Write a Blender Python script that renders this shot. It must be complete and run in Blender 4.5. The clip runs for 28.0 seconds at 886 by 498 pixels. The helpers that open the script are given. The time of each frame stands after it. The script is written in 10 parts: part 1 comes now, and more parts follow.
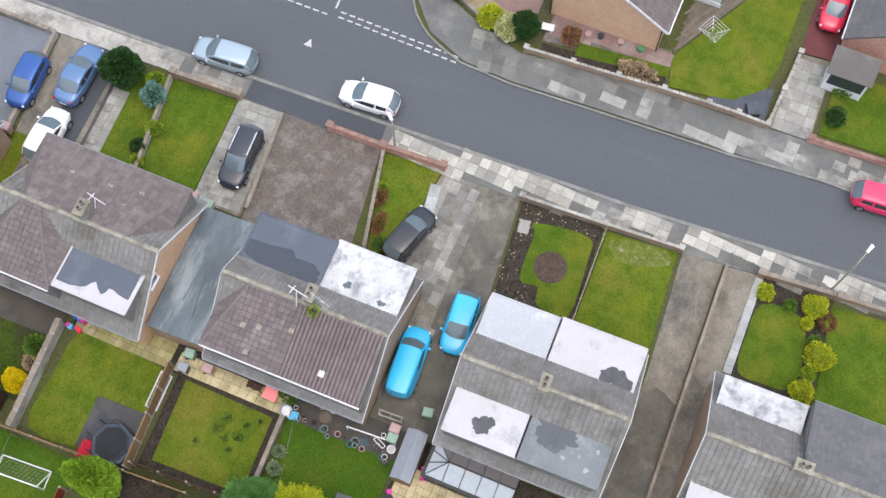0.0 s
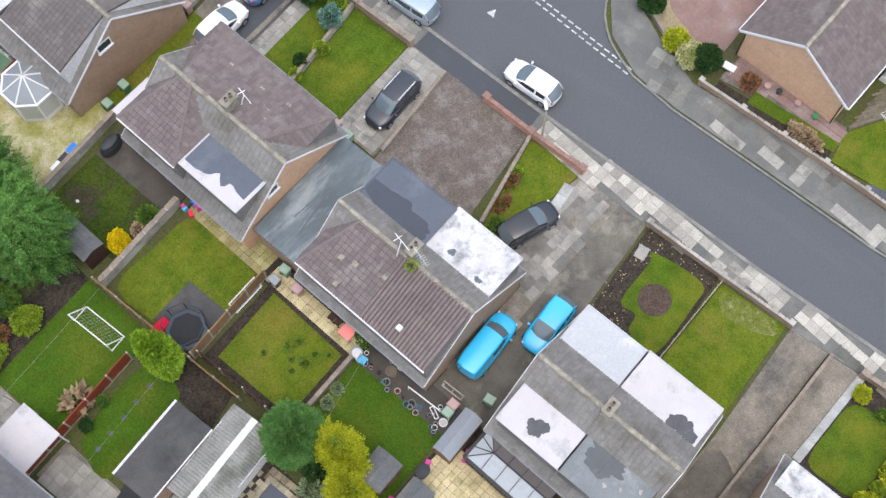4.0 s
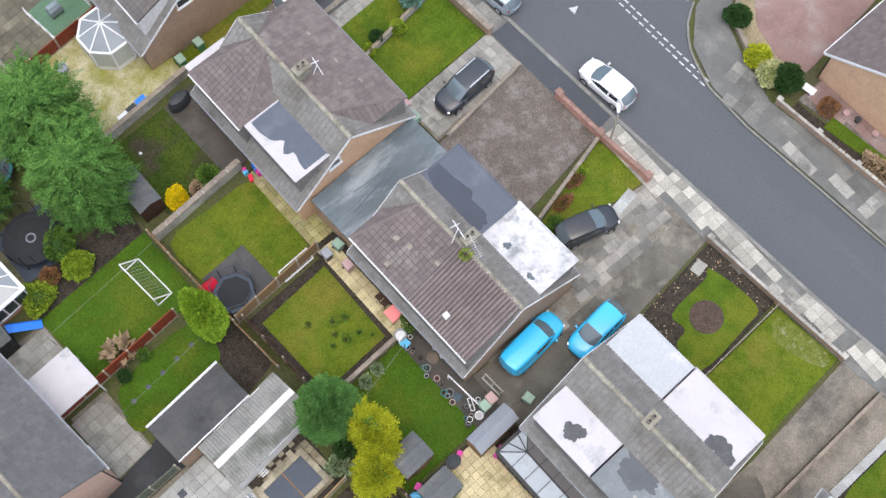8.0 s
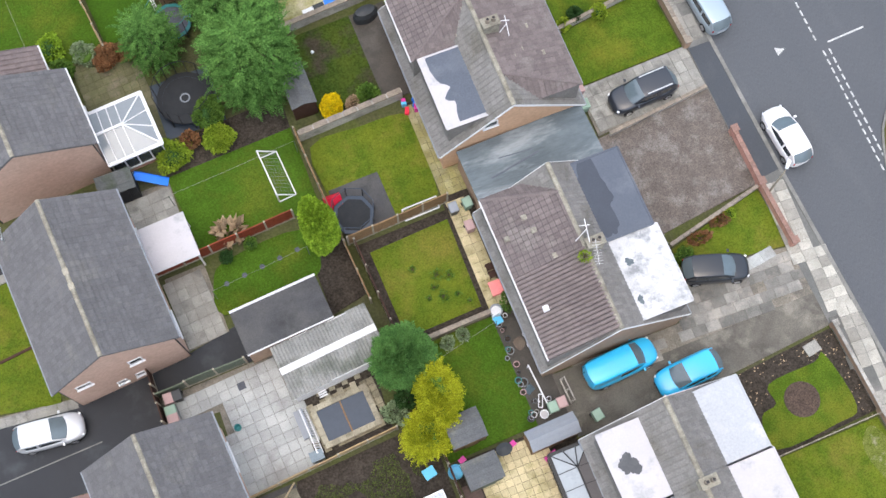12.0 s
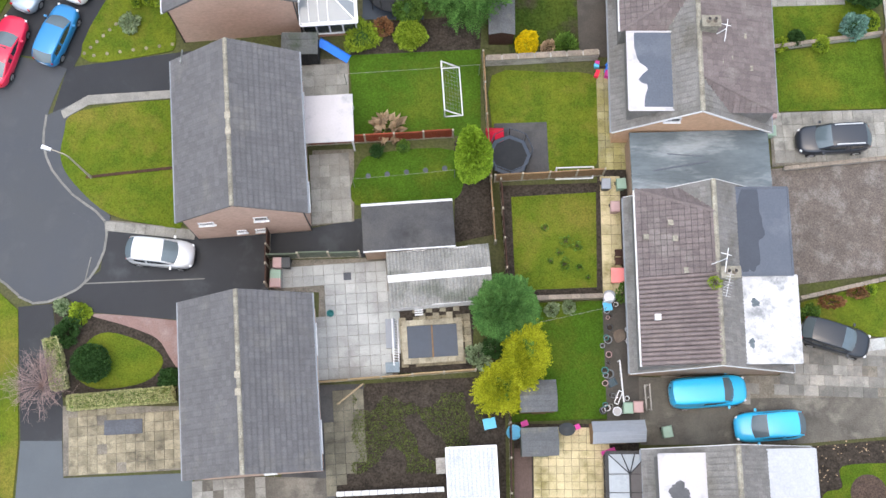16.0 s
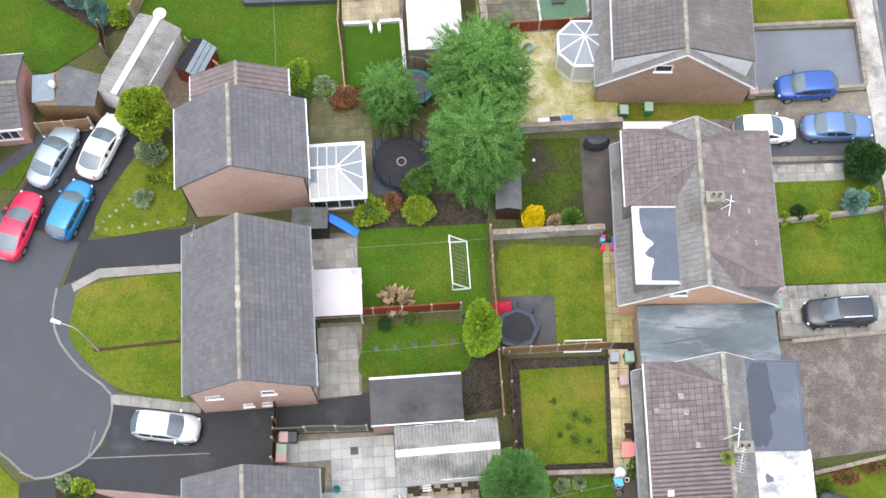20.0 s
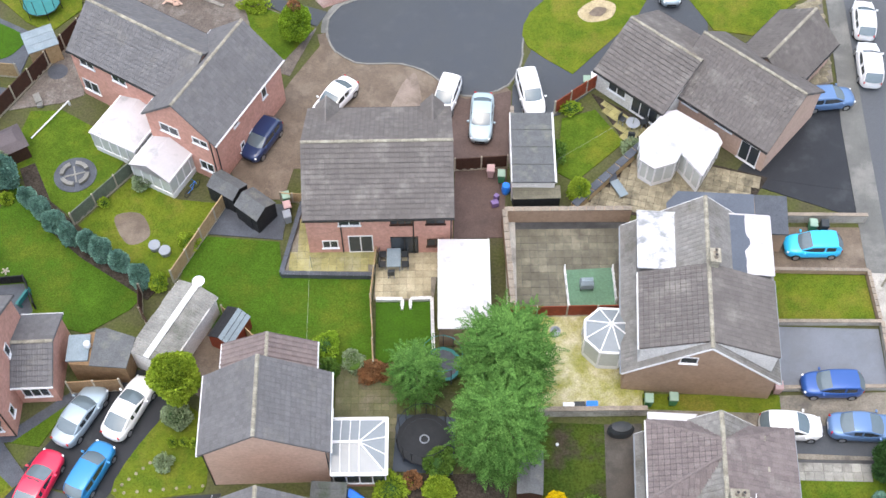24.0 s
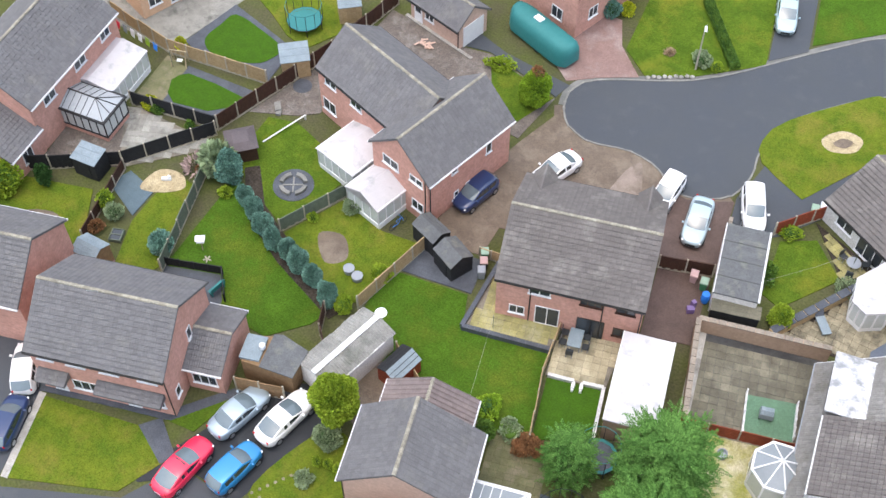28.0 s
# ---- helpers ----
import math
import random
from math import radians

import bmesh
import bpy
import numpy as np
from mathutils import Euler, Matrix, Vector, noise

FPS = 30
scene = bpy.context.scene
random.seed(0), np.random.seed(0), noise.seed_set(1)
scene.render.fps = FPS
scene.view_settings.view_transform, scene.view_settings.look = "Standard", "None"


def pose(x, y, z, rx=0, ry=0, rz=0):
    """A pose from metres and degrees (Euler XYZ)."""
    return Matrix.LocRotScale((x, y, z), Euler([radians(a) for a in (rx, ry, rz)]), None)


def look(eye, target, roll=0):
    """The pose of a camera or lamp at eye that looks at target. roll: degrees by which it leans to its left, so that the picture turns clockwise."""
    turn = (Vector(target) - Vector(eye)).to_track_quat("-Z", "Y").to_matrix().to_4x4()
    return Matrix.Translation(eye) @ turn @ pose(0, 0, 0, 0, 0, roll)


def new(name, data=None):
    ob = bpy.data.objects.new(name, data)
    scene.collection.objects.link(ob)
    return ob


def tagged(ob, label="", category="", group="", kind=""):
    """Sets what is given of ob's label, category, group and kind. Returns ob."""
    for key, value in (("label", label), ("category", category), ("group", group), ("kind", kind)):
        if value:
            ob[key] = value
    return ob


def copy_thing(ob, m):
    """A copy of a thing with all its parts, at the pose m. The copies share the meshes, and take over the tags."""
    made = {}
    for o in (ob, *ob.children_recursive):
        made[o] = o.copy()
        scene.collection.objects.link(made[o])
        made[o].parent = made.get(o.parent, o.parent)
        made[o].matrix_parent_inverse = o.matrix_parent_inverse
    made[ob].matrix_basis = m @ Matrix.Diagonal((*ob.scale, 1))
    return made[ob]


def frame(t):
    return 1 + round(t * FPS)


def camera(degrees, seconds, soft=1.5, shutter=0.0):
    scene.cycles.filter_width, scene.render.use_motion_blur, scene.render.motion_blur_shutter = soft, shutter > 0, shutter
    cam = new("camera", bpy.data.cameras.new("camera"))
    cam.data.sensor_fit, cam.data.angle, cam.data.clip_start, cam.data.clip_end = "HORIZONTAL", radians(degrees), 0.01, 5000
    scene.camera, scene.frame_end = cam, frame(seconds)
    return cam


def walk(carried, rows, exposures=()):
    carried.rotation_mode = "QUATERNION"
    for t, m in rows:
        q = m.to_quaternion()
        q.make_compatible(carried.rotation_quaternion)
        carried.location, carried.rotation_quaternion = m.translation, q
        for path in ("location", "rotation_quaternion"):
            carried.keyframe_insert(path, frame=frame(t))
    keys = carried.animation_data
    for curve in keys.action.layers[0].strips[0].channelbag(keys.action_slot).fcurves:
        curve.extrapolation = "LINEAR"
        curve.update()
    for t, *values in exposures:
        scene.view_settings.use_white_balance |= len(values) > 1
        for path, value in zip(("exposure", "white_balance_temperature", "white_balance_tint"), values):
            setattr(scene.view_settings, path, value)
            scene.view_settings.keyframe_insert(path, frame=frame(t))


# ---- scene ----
cam = camera(40.85, 28.0)
# seconds, eye x y z, tilt from straight down, heading
PATH = [
    (0, -16.349, -13.014, 70.268, 19.465, -67.378),
    (0.5, -16.489, -13.220, 70.286, 19.571, -65.653),
    (1, -16.579, -13.676, 70.064, 19.737, -62.349),
    (1.5, -16.479, -13.816, 70.040, 19.648, -60.376),
    (2, -16.561, -13.967, 69.897, 19.709, -59.162),
    (2.5, -16.540, -14.206, 69.827, 19.692, -56.291),
    (3, -16.485, -14.451, 69.833, 19.633, -53.090),
    (3.5, -16.389, -14.527, 69.752, 19.519, -50.371),
    (5.5, -16.456, -14.175, 69.350, 19.174, -45.978),
    (6, -16.545, -14.141, 69.269, 19.189, -45.934),
    (6.5, -16.539, -14.046, 69.244, 19.096, -45.687),
    (7, -16.525, -14.006, 69.236, 19.004, -44.258),
    (7.5, -16.577, -14.058, 69.143, 18.966, -42.672),
    (8, -16.582, -13.973, 69.045, 18.836, -41.579),
    (8.5, -16.565, -14.032, 69.031, 18.767, -39.534),
    (9, -16.417, -14.205, 68.905, 18.762, -36.838),
    (9.5, -16.115, -14.112, 68.986, 18.431, -33.960),
    (10, -16.036, -14.122, 69.099, 18.245, -31.412),
    (10.5, -16.096, -14.183, 68.778, 18.192, -28.624),
    (11, -15.986, -14.095, 68.443, 18.007, -26.957),
    (11.5, -15.893, -13.816, 68.488, 17.587, -24.654),
    (12, -15.540, -13.265, 68.483, 16.760, -21.365),
    (12.5, -15.369, -12.819, 68.269, 15.958, -18.354),
    (13, -15.282, -12.713, 68.182, 15.489, -13.879),
    (13.5, -15.342, -11.966, 68.615, 14.438, -9.774),
    (15.5, -16.085, -10.547, 69.140, 12.073, 0.063),
    (16, -16.276, -10.515, 69.288, 11.923, 0.049),
    (16.5, -16.430, -10.582, 69.290, 11.890, 0.001),
    (17, -16.542, -10.506, 69.328, 11.741, -0.035),
    (17.5, -16.674, -10.571, 69.299, 12.042, -0.049),
    (18, -16.744, -10.458, 69.296, 12.953, -0.022),
    (18.5, -16.804, -10.427, 69.284, 14.763, -0.043),
    (19, -16.821, -10.334, 69.315, 16.571, -0.061),
    (19.5, -16.784, -10.244, 69.372, 18.209, 0.047),
    (20, -16.762, -10.254, 69.416, 20.011, 0.040),
    (20.5, -16.724, -9.995, 69.683, 21.399, 0.037),
    (21, -16.673, -9.906, 69.802, 23.117, 0.097),
    (21.5, -16.657, -9.751, 69.948, 24.619, 0.101),
    (23.5, -16.408, -9.104, 70.489, 30.761, 0.523),
    (24, -16.512, -9.150, 70.508, 32.276, 3.305),
    (24.5, -16.437, -9.366, 70.249, 33.768, 7.679),
    (25, -16.404, -9.468, 70.058, 35.228, 11.306),
    (25.5, -16.258, -9.449, 69.904, 36.212, 14.271),
    (26, -16.257, -9.380, 69.851, 36.302, 16.171),
    (26.5, -16.243, -9.415, 69.707, 36.336, 17.498),
    (27, -16.195, -9.488, 69.519, 36.387, 18.639),
    (27.5, -16.193, -9.465, 69.505, 36.300, 19.522),
    (28, -16.204, -9.397, 69.461, 36.216, 20.008),
]
walk(cam, [(t, pose(x, y, z, tilt, 0, heading)) for t, x, y, z, tilt, heading in PATH],
     exposures=((0, 0.62), (8, 0.67), (13, 0.76), (18, 0.9), (21, 1.03), (25, 1.01), (28, 0.97)))

import itertools

# ---- sky and light: a bright overcast day ----
world = bpy.data.worlds.new("overcast_sky")
scene.world = world
world.use_nodes = True
wn = world.node_tree
sky = wn.nodes.new("ShaderNodeTexSky")
sky.sky_type = "NISHITA"
sky.sun_disc = False
sky.sun_elevation, sky.sun_rotation = radians(80), radians(217)
sky.air_density, sky.dust_density, sky.ozone_density = 1.0, 4.0, 1.0
cloud = wn.nodes.new("ShaderNodeHueSaturation")
cloud.inputs["Saturation"].default_value = 0.95
wn.links.new(sky.outputs["Color"], cloud.inputs["Color"])
wn.links.new(cloud.outputs["Color"], wn.nodes["Background"].inputs["Color"])
wn.nodes["Background"].inputs["Strength"].default_value = 0.15
sun_data = bpy.data.lights.new("sun", "SUN")
sun_data.energy, sun_data.angle, sun_data.color = 1.32, radians(150), (0.94, 0.99, 1.0)
sun = new("sun", sun_data)
sun.matrix_world = look((-8, -6, 60), (0, 0, 0))


# ---- materials ----
def mat(name, c1, c2, scale=1.5, rough=0.85, bump=0.0, bscale=30.0, metal=0.0, island=0.0, each=0.0,
        stain=None, sscale=0.3, samount=0.5, spec=0.3, fine=0.25, stretch=None):
    """Two-tone noise at two scales, optional stains, variation by island or by object, fine relief."""
    m = bpy.data.materials.new(name)
    m.use_nodes = True
    t = m.node_tree
    b = t.nodes["Principled BSDF"]
    geo = t.nodes.new("ShaderNodeNewGeometry")

    def tex(s, detail):
        n = t.nodes.new("ShaderNodeTexNoise")
        n.inputs["Scale"].default_value, n.inputs["Detail"].default_value = s, detail
        n.inputs["Roughness"].default_value = 0.65
        where = geo.outputs["Position"]
        if stretch:
            v = t.nodes.new("ShaderNodeVectorMath")
            v.operation = "MULTIPLY"
            v.inputs[1].default_value = stretch
            t.links.new(where, v.inputs[0])
            where = v.outputs[0]
        t.links.new(where, n.inputs["Vector"])
        return n.outputs["Fac"]

    def ramp(fac, lo, hi):
        r = t.nodes.new("ShaderNodeMapRange")
        r.inputs[1].default_value, r.inputs[2].default_value = lo, hi
        t.links.new(fac, r.inputs[0])
        return r.outputs[0]

    def mix(a, bcol, fac, kind="MIX"):
        x = t.nodes.new("ShaderNodeMix")
        x.data_type, x.blend_type = "RGBA", kind
        for sock, v in ((x.inputs[0], fac), (x.inputs[6], a), (x.inputs[7], bcol)):
            if isinstance(v, (tuple, list)):
                sock.default_value = (*v, 1)
            elif isinstance(v, float):
                sock.default_value = v
            else:
                t.links.new(v, sock)
        return x.outputs[2]

    col = mix(c1, c2, ramp(tex(scale, 4), 0.35, 0.65))
    if stain:
        col = mix(col, stain, ramp(tex(sscale, 5), 0.62 - 0.25 * samount, 0.72 - 0.1 * samount))
    if fine:
        g = t.nodes.new("ShaderNodeMapRange")
        g.inputs[3].default_value, g.inputs[4].default_value = 1 - fine, 1 + fine
        g.inputs[1].default_value, g.inputs[2].default_value = 0.3, 0.7
        t.links.new(tex(bscale * 0.5, 3), g.inputs[0])
        h = t.nodes.new("ShaderNodeHueSaturation")
        t.links.new(col, h.inputs["Color"])
        t.links.new(g.outputs[0], h.inputs["Value"])
        col = h.outputs[0]
    for amount, node, sock in ((island, "ShaderNodeNewGeometry", "Random Per Island"), (each, "ShaderNodeObjectInfo", "Random")):
        if amount:
            g = t.nodes.new("ShaderNodeMapRange")
            g.inputs[3].default_value, g.inputs[4].default_value = 1 - amount, 1 + amount
            t.links.new(t.nodes.new(node).outputs[sock], g.inputs[0])
            h = t.nodes.new("ShaderNodeHueSaturation")
            t.links.new(col, h.inputs["Color"])
            t.links.new(g.outputs[0], h.inputs["Value"])
            col = h.outputs[0]
    t.links.new(col, b.inputs["Base Color"])
    b.inputs["Metallic"].default_value = metal
    b.inputs["Specular IOR Level"].default_value = spec
    r = t.nodes.new("ShaderNodeMapRange")
    r.inputs[3].default_value, r.inputs[4].default_value = max(0.02, rough - 0.12), min(1.0, rough + 0.12)
    t.links.new(tex(scale * 0.7, 3), r.inputs[0])
    t.links.new(r.outputs[0], b.inputs["Roughness"])
    if bump:
        bp = t.nodes.new("ShaderNodeBump")
        bp.inputs["Strength"].default_value, bp.inputs["Distance"].default_value = bump, 0.03
        t.links.new(tex(bscale, 4), bp.inputs["Height"])
        t.links.new(bp.outputs[0], b.inputs["Normal"])
    return m


def plain(name, c, rough=0.5, metal=0.0, spec=0.4, coat=0.0):
    m = mat(name, c, tuple(min(1, v * 1.06 + 0.004) for v in c), 3, rough, 0, 30, metal, spec=spec, fine=0.05)
    m.node_tree.nodes["Principled BSDF"].inputs["Coat Weight"].default_value = coat
    m.node_tree.nodes["Principled BSDF"].inputs["Coat Roughness"].default_value = 0.06
    return m


M = dict(
    grass=mat("grass", (0.09, 0.14, 0.014), (0.055, 0.1, 0.01), 0.6, 0.95, 0.9, 22, stain=(0.135, 0.15, 0.018), sscale=0.22, samount=0.5, fine=0.34, spec=0.06),
    moss=mat("mossy_grass", (0.125, 0.155, 0.016), (0.075, 0.12, 0.012), 0.6, 0.95, 0.9, 22, stain=(0.165, 0.155, 0.028), sscale=0.28, samount=0.5, fine=0.34, spec=0.06),
    deepgrass=mat("lush_dark_grass", (0.062, 0.125, 0.012), (0.042, 0.088, 0.009), 0.5, 0.95, 0.9, 22, stain=(0.095, 0.13, 0.015), sscale=0.25, samount=0.5, fine=0.34, spec=0.06),
    turf=mat("artificial_turf", (0.05, 0.115, 0.01), (0.042, 0.095, 0.01), 1.0, 0.95, 0.6, 20, fine=0.2, spec=0.06),
    verge=mat("rough_ground", (0.085, 0.1, 0.03), (0.085, 0.082, 0.045), 0.35, 0.95, 0.8, 12, fine=0.25, spec=0.06),
    soil=mat("soil", (0.038, 0.032, 0.026), (0.062, 0.051, 0.041), 2.0, 0.95, 1.0, 16, fine=0.4, spec=0.06),
    asphalt=mat("road_asphalt", (0.092, 0.098, 0.108), (0.084, 0.09, 0.1), 0.15, 0.6, 0.35, 60, stain=(0.098, 0.104, 0.114), sscale=0.5, samount=0.3, fine=0.2, stretch=(1, .18, 1)),
    newasphalt=mat("dark_tarmac", (0.056, 0.063, 0.075), (0.06, 0.066, 0.074), 0.25, 0.5, 0.3, 60, stain=(0.068, 0.074, 0.082), sscale=0.6, samount=0.3, fine=0.18),
    tarmac=mat("old_tarmac", (0.06, 0.06, 0.064), (0.085, 0.083, 0.08), 0.5, 0.7, 0.5, 40, stain=(0.035, 0.035, 0.036), sscale=0.3, samount=0.5, fine=0.2),
    bluegrey=mat("blue_grey_surfacing", (0.175, 0.19, 0.22), (0.15, 0.165, 0.19), 0.5, 0.6, 0.3, 50, stain=(0.15, 0.16, 0.18), sscale=0.5, samount=0.5, fine=0.15),
    brownyard=mat("brown_gravel_yard", (0.155, 0.13, 0.112), (0.115, 0.098, 0.085), 1.3, 0.85, 0.6, 25, stain=(0.21, 0.19, 0.175), sscale=0.75, samount=0.5, fine=0.4),
    concrete=mat("concrete_drive", (0.25, 0.222, 0.18), (0.165, 0.148, 0.12), 0.9, 0.8, 0.4, 30, stain=(0.1, 0.092, 0.08), sscale=0.35, samount=0.5, fine=0.35),
    paleconc=mat("pale_concrete", (0.46, 0.44, 0.4), (0.33, 0.31, 0.28), 0.8, 0.85, 0.3, 30, stain=(0.2, 0.19, 0.17), sscale=0.5, samount=0.5),
    slab=mat("grey_paving_slab", (0.34, 0.33, 0.295), (0.25, 0.242, 0.22), 0.8, 0.75, 0.3, 35, stain=(0.15, 0.146, 0.132), sscale=0.6, samount=0.4, each=0.18),
    paleslab=mat("pale_paving_slab", (0.42, 0.43, 0.415), (0.35, 0.36, 0.35), 0.6, 0.6, 0.25, 35, stain=(0.27, 0.27, 0.26), sscale=0.4, samount=0.5, each=0.12),
    yellowslab=mat("yellow_paving_slab", (0.6, 0.52, 0.32), (0.49, 0.42, 0.245), 0.7, 0.8, 0.3, 30, stain=(0.24, 0.21, 0.08), sscale=0.5, samount=0.6, each=0.14),
    mossslab=mat("mossy_yellow_slab", (0.37, 0.33, 0.14), (0.22, 0.205, 0.085), 0.9, 0.85, 0.3, 30, stain=(0.36, 0.33, 0.2), sscale=0.5, samount=0.6, each=0.16),
    pinkpave=mat("pink_block_paving", (0.26, 0.17, 0.15), (0.2, 0.125, 0.11), 0.8, 0.75, 0.4, 30, stain=(0.32, 0.25, 0.23), sscale=0.4, samount=0.5),
    redpave=mat("dark_red_paving", (0.16, 0.045, 0.045), (0.11, 0.035, 0.035), 0.8, 0.6, 0.4, 30),
    brownpave=mat("brown_block_paving", (0.125, 0.085, 0.072), (0.09, 0.062, 0.054), 0.6, 0.7, 0.4, 30),
    gravel=mat("gravel", (0.34, 0.28, 0.17), (0.24, 0.2, 0.12), 2, 0.9, 0.9, 25, fine=0.4),
    slate=mat("slate_path", (0.085, 0.095, 0.115), (0.06, 0.066, 0.08), 0.8, 0.5, 0.3, 25),
    dirtdrive=mat("brown_concrete_drive", (0.165, 0.128, 0.095), (0.12, 0.093, 0.071), 0.6, 0.75, 0.4, 30, stain=(0.21, 0.17, 0.132), sscale=0.5, samount=0.5),
    brick=mat("red_brick", (0.56, 0.31, 0.25), (0.49, 0.265, 0.21), 1.2, 0.9, 0.35, 9, fine=0.16),
    orangebrick=mat("orange_brick", (0.66, 0.43, 0.28), (0.59, 0.38, 0.245), 1.0, 0.9, 0.3, 9, fine=0.1),
    pinkbrick=mat("pinkish_brick", (0.58, 0.41, 0.33), (0.52, 0.37, 0.295), 1.0, 0.9, 0.3, 9, fine=0.1),
    brownbrick=mat("brown_brick", (0.38, 0.268, 0.192), (0.32, 0.225, 0.16), 1.0, 0.9, 0.3, 9, fine=0.12),
    render=mat("painted_render", (0.7, 0.68, 0.66), (0.62, 0.6, 0.58), 1.0, 0.85, 0.2, 20),
    graytile=mat("grey_concrete_tile", (0.15, 0.147, 0.152), (0.132, 0.13, 0.134), 0.6, 0.8, 0.3, 25, island=0.1, stain=(0.165, 0.16, 0.155), sscale=0.5, samount=0.3, fine=0.15),
    browntile=mat("brown_concrete_tile", (0.175, 0.146, 0.142), (0.142, 0.117, 0.114), 0.5, 0.8, 0.3, 25, island=0.14, stain=(0.225, 0.2, 0.188), sscale=0.5, samount=0.35, fine=0.18),
    weathtile=mat("weathered_concrete_tile", (0.242, 0.234, 0.222), (0.2, 0.192, 0.18), 0.6, 0.85, 0.4, 25, island=0.12, stain=(0.16, 0.15, 0.13), sscale=0.5, samount=0.5, fine=0.2),
    ridge=mat("lichened_ridge_tile", (0.34, 0.32, 0.26), (0.22, 0.2, 0.16), 2.5, 0.9, 0.5, 25, each=0.15),
    whitefelt=mat("white_roof_coating", (0.53, 0.505, 0.52), (0.48, 0.462, 0.472), 0.5, 0.6, 0.15, 20, stain=(0.36, 0.36, 0.37), sscale=0.8, samount=0.3, fine=0.04),
    patchfelt=mat("patchy_silver_roof_coating", (0.6, 0.595, 0.6), (0.47, 0.47, 0.48), 0.9, 0.6, 0.15, 20, stain=(0.24, 0.25, 0.26), sscale=1.1, samount=0.55, fine=0.1),
    grayfelt=mat("pale_grey_roof_felt", (0.44, 0.455, 0.48), (0.38, 0.395, 0.42), 0.5, 0.55, 0.2, 20, stain=(0.54, 0.54, 0.55), sscale=0.5, samount=0.5, fine=0.1),
    darkfelt=mat("dark_roof_felt", (0.1, 0.115, 0.145), (0.085, 0.1, 0.128), 0.4, 0.5, 0.2, 20, stain=(0.125, 0.14, 0.17), sscale=0.5, samount=0.4, fine=0.12),
    # pale stretched streaks: sky reflection on wet felt, put into the colour
    wetfelt=mat("wet_felt_with_pale_sheen", (0.135, 0.165, 0.182), (0.095, 0.118, 0.132), 0.9, 0.25, 0.1, 20, stain=(0.28, 0.315, 0.335), sscale=0.75, samount=0.5, fine=0.1, stretch=(.25, 1, 1)),
    puddle=mat("dark_wet_stain", (0.06, 0.064, 0.072), (0.08, 0.085, 0.092), 1.5, 0.25, 0, fine=0.1),
    upvc=plain("white_upvc", (0.72, 0.72, 0.73), 0.35),
    whitepaint=mat("white_paint", (0.66, 0.655, 0.65), (0.56, 0.555, 0.55), 2, 0.6, 0.1, 20),
    linepaint=mat("road_marking_paint", (0.62, 0.62, 0.6), (0.35, 0.35, 0.35), 4, 0.7, 0.2, 20),
    glass=plain("dark_window_glass", (0.035, 0.042, 0.05), 0.06, 0, 0.6),
    polyroof=plain("translucent_roof_sheet", (0.34, 0.365, 0.385), 0.3, 0, 0.35),
    black=plain("black_plastic", (0.012, 0.012, 0.013), 0.5),
    pipe=plain("black_downpipe", (0.015, 0.015, 0.016), 0.45),
    rubber=plain("tyre_rubber", (0.018, 0.018, 0.019), 0.8),
    rim=plain("alloy", (0.5, 0.51, 0.53), 0.3, 0.8),
    chrome=plain("galvanised_metal", (0.55, 0.56, 0.57), 0.35, 0.8),
    kerb=mat("kerb_concrete", (0.25, 0.245, 0.225), (0.17, 0.168, 0.155), 1.0, 0.85, 0.3, 30, each=0.12, fine=0.2),
    coping=mat("coping_stone", (0.3, 0.25, 0.2), (0.22, 0.19, 0.155), 1.5, 0.85, 0.4, 25, each=0.12),
    redcoping=mat("red_brick_coping", (0.3, 0.18, 0.145), (0.23, 0.145, 0.12), 1.5, 0.85, 0.4, 20, each=0.12),
    fence=mat("brown_fence_timber", (0.27, 0.17, 0.09), (0.2, 0.125, 0.065), 3, 0.85, 0.4, 40, each=0.12, island=0.12),
    tanfence=mat("tan_fence_timber", (0.4, 0.29, 0.16), (0.31, 0.22, 0.12), 3, 0.85, 0.4, 40, each=0.1, island=0.12),
    redfence=mat("red_stained_timber", (0.26, 0.055, 0.025), (0.19, 0.04, 0.02), 3, 0.75, 0.4, 40, each=0.1, island=0.1),
    darkfence=mat("dark_stained_timber", (0.06, 0.028, 0.018), (0.045, 0.022, 0.015), 3, 0.75, 0.4, 40, each=0.15, island=0.12),
    blackfence=mat("black_painted_timber", (0.016, 0.017, 0.019), (0.022, 0.023, 0.026), 3, 0.7, 0.4, 40, island=0.15),
    greenfence=mat("grey_green_timber", (0.13, 0.155, 0.115), (0.1, 0.12, 0.09), 3, 0.85, 0.4, 40, island=0.12),
    post=mat("concrete_post", (0.42, 0.38, 0.3), (0.33, 0.3, 0.24), 2, 0.9, 0.4, 25),
    shedfelt=mat("shed_roof_felt", (0.125, 0.13, 0.135), (0.1, 0.104, 0.108), 1.2, 0.85, 0.4, 30, stain=(0.17, 0.17, 0.15), sscale=0.8, samount=0.4),
    darkshed=mat("dark_shed_felt", (0.085, 0.092, 0.092), (0.11, 0.116, 0.114), 1.2, 0.85, 0.4, 30, stain=(0.05, 0.065, 0.04), sscale=0.8, samount=0.4),
    paleshed=mat("pale_blue_roof_sheet", (0.23, 0.28, 0.31), (0.19, 0.235, 0.265), 1.2, 0.6, 0.2, 30),
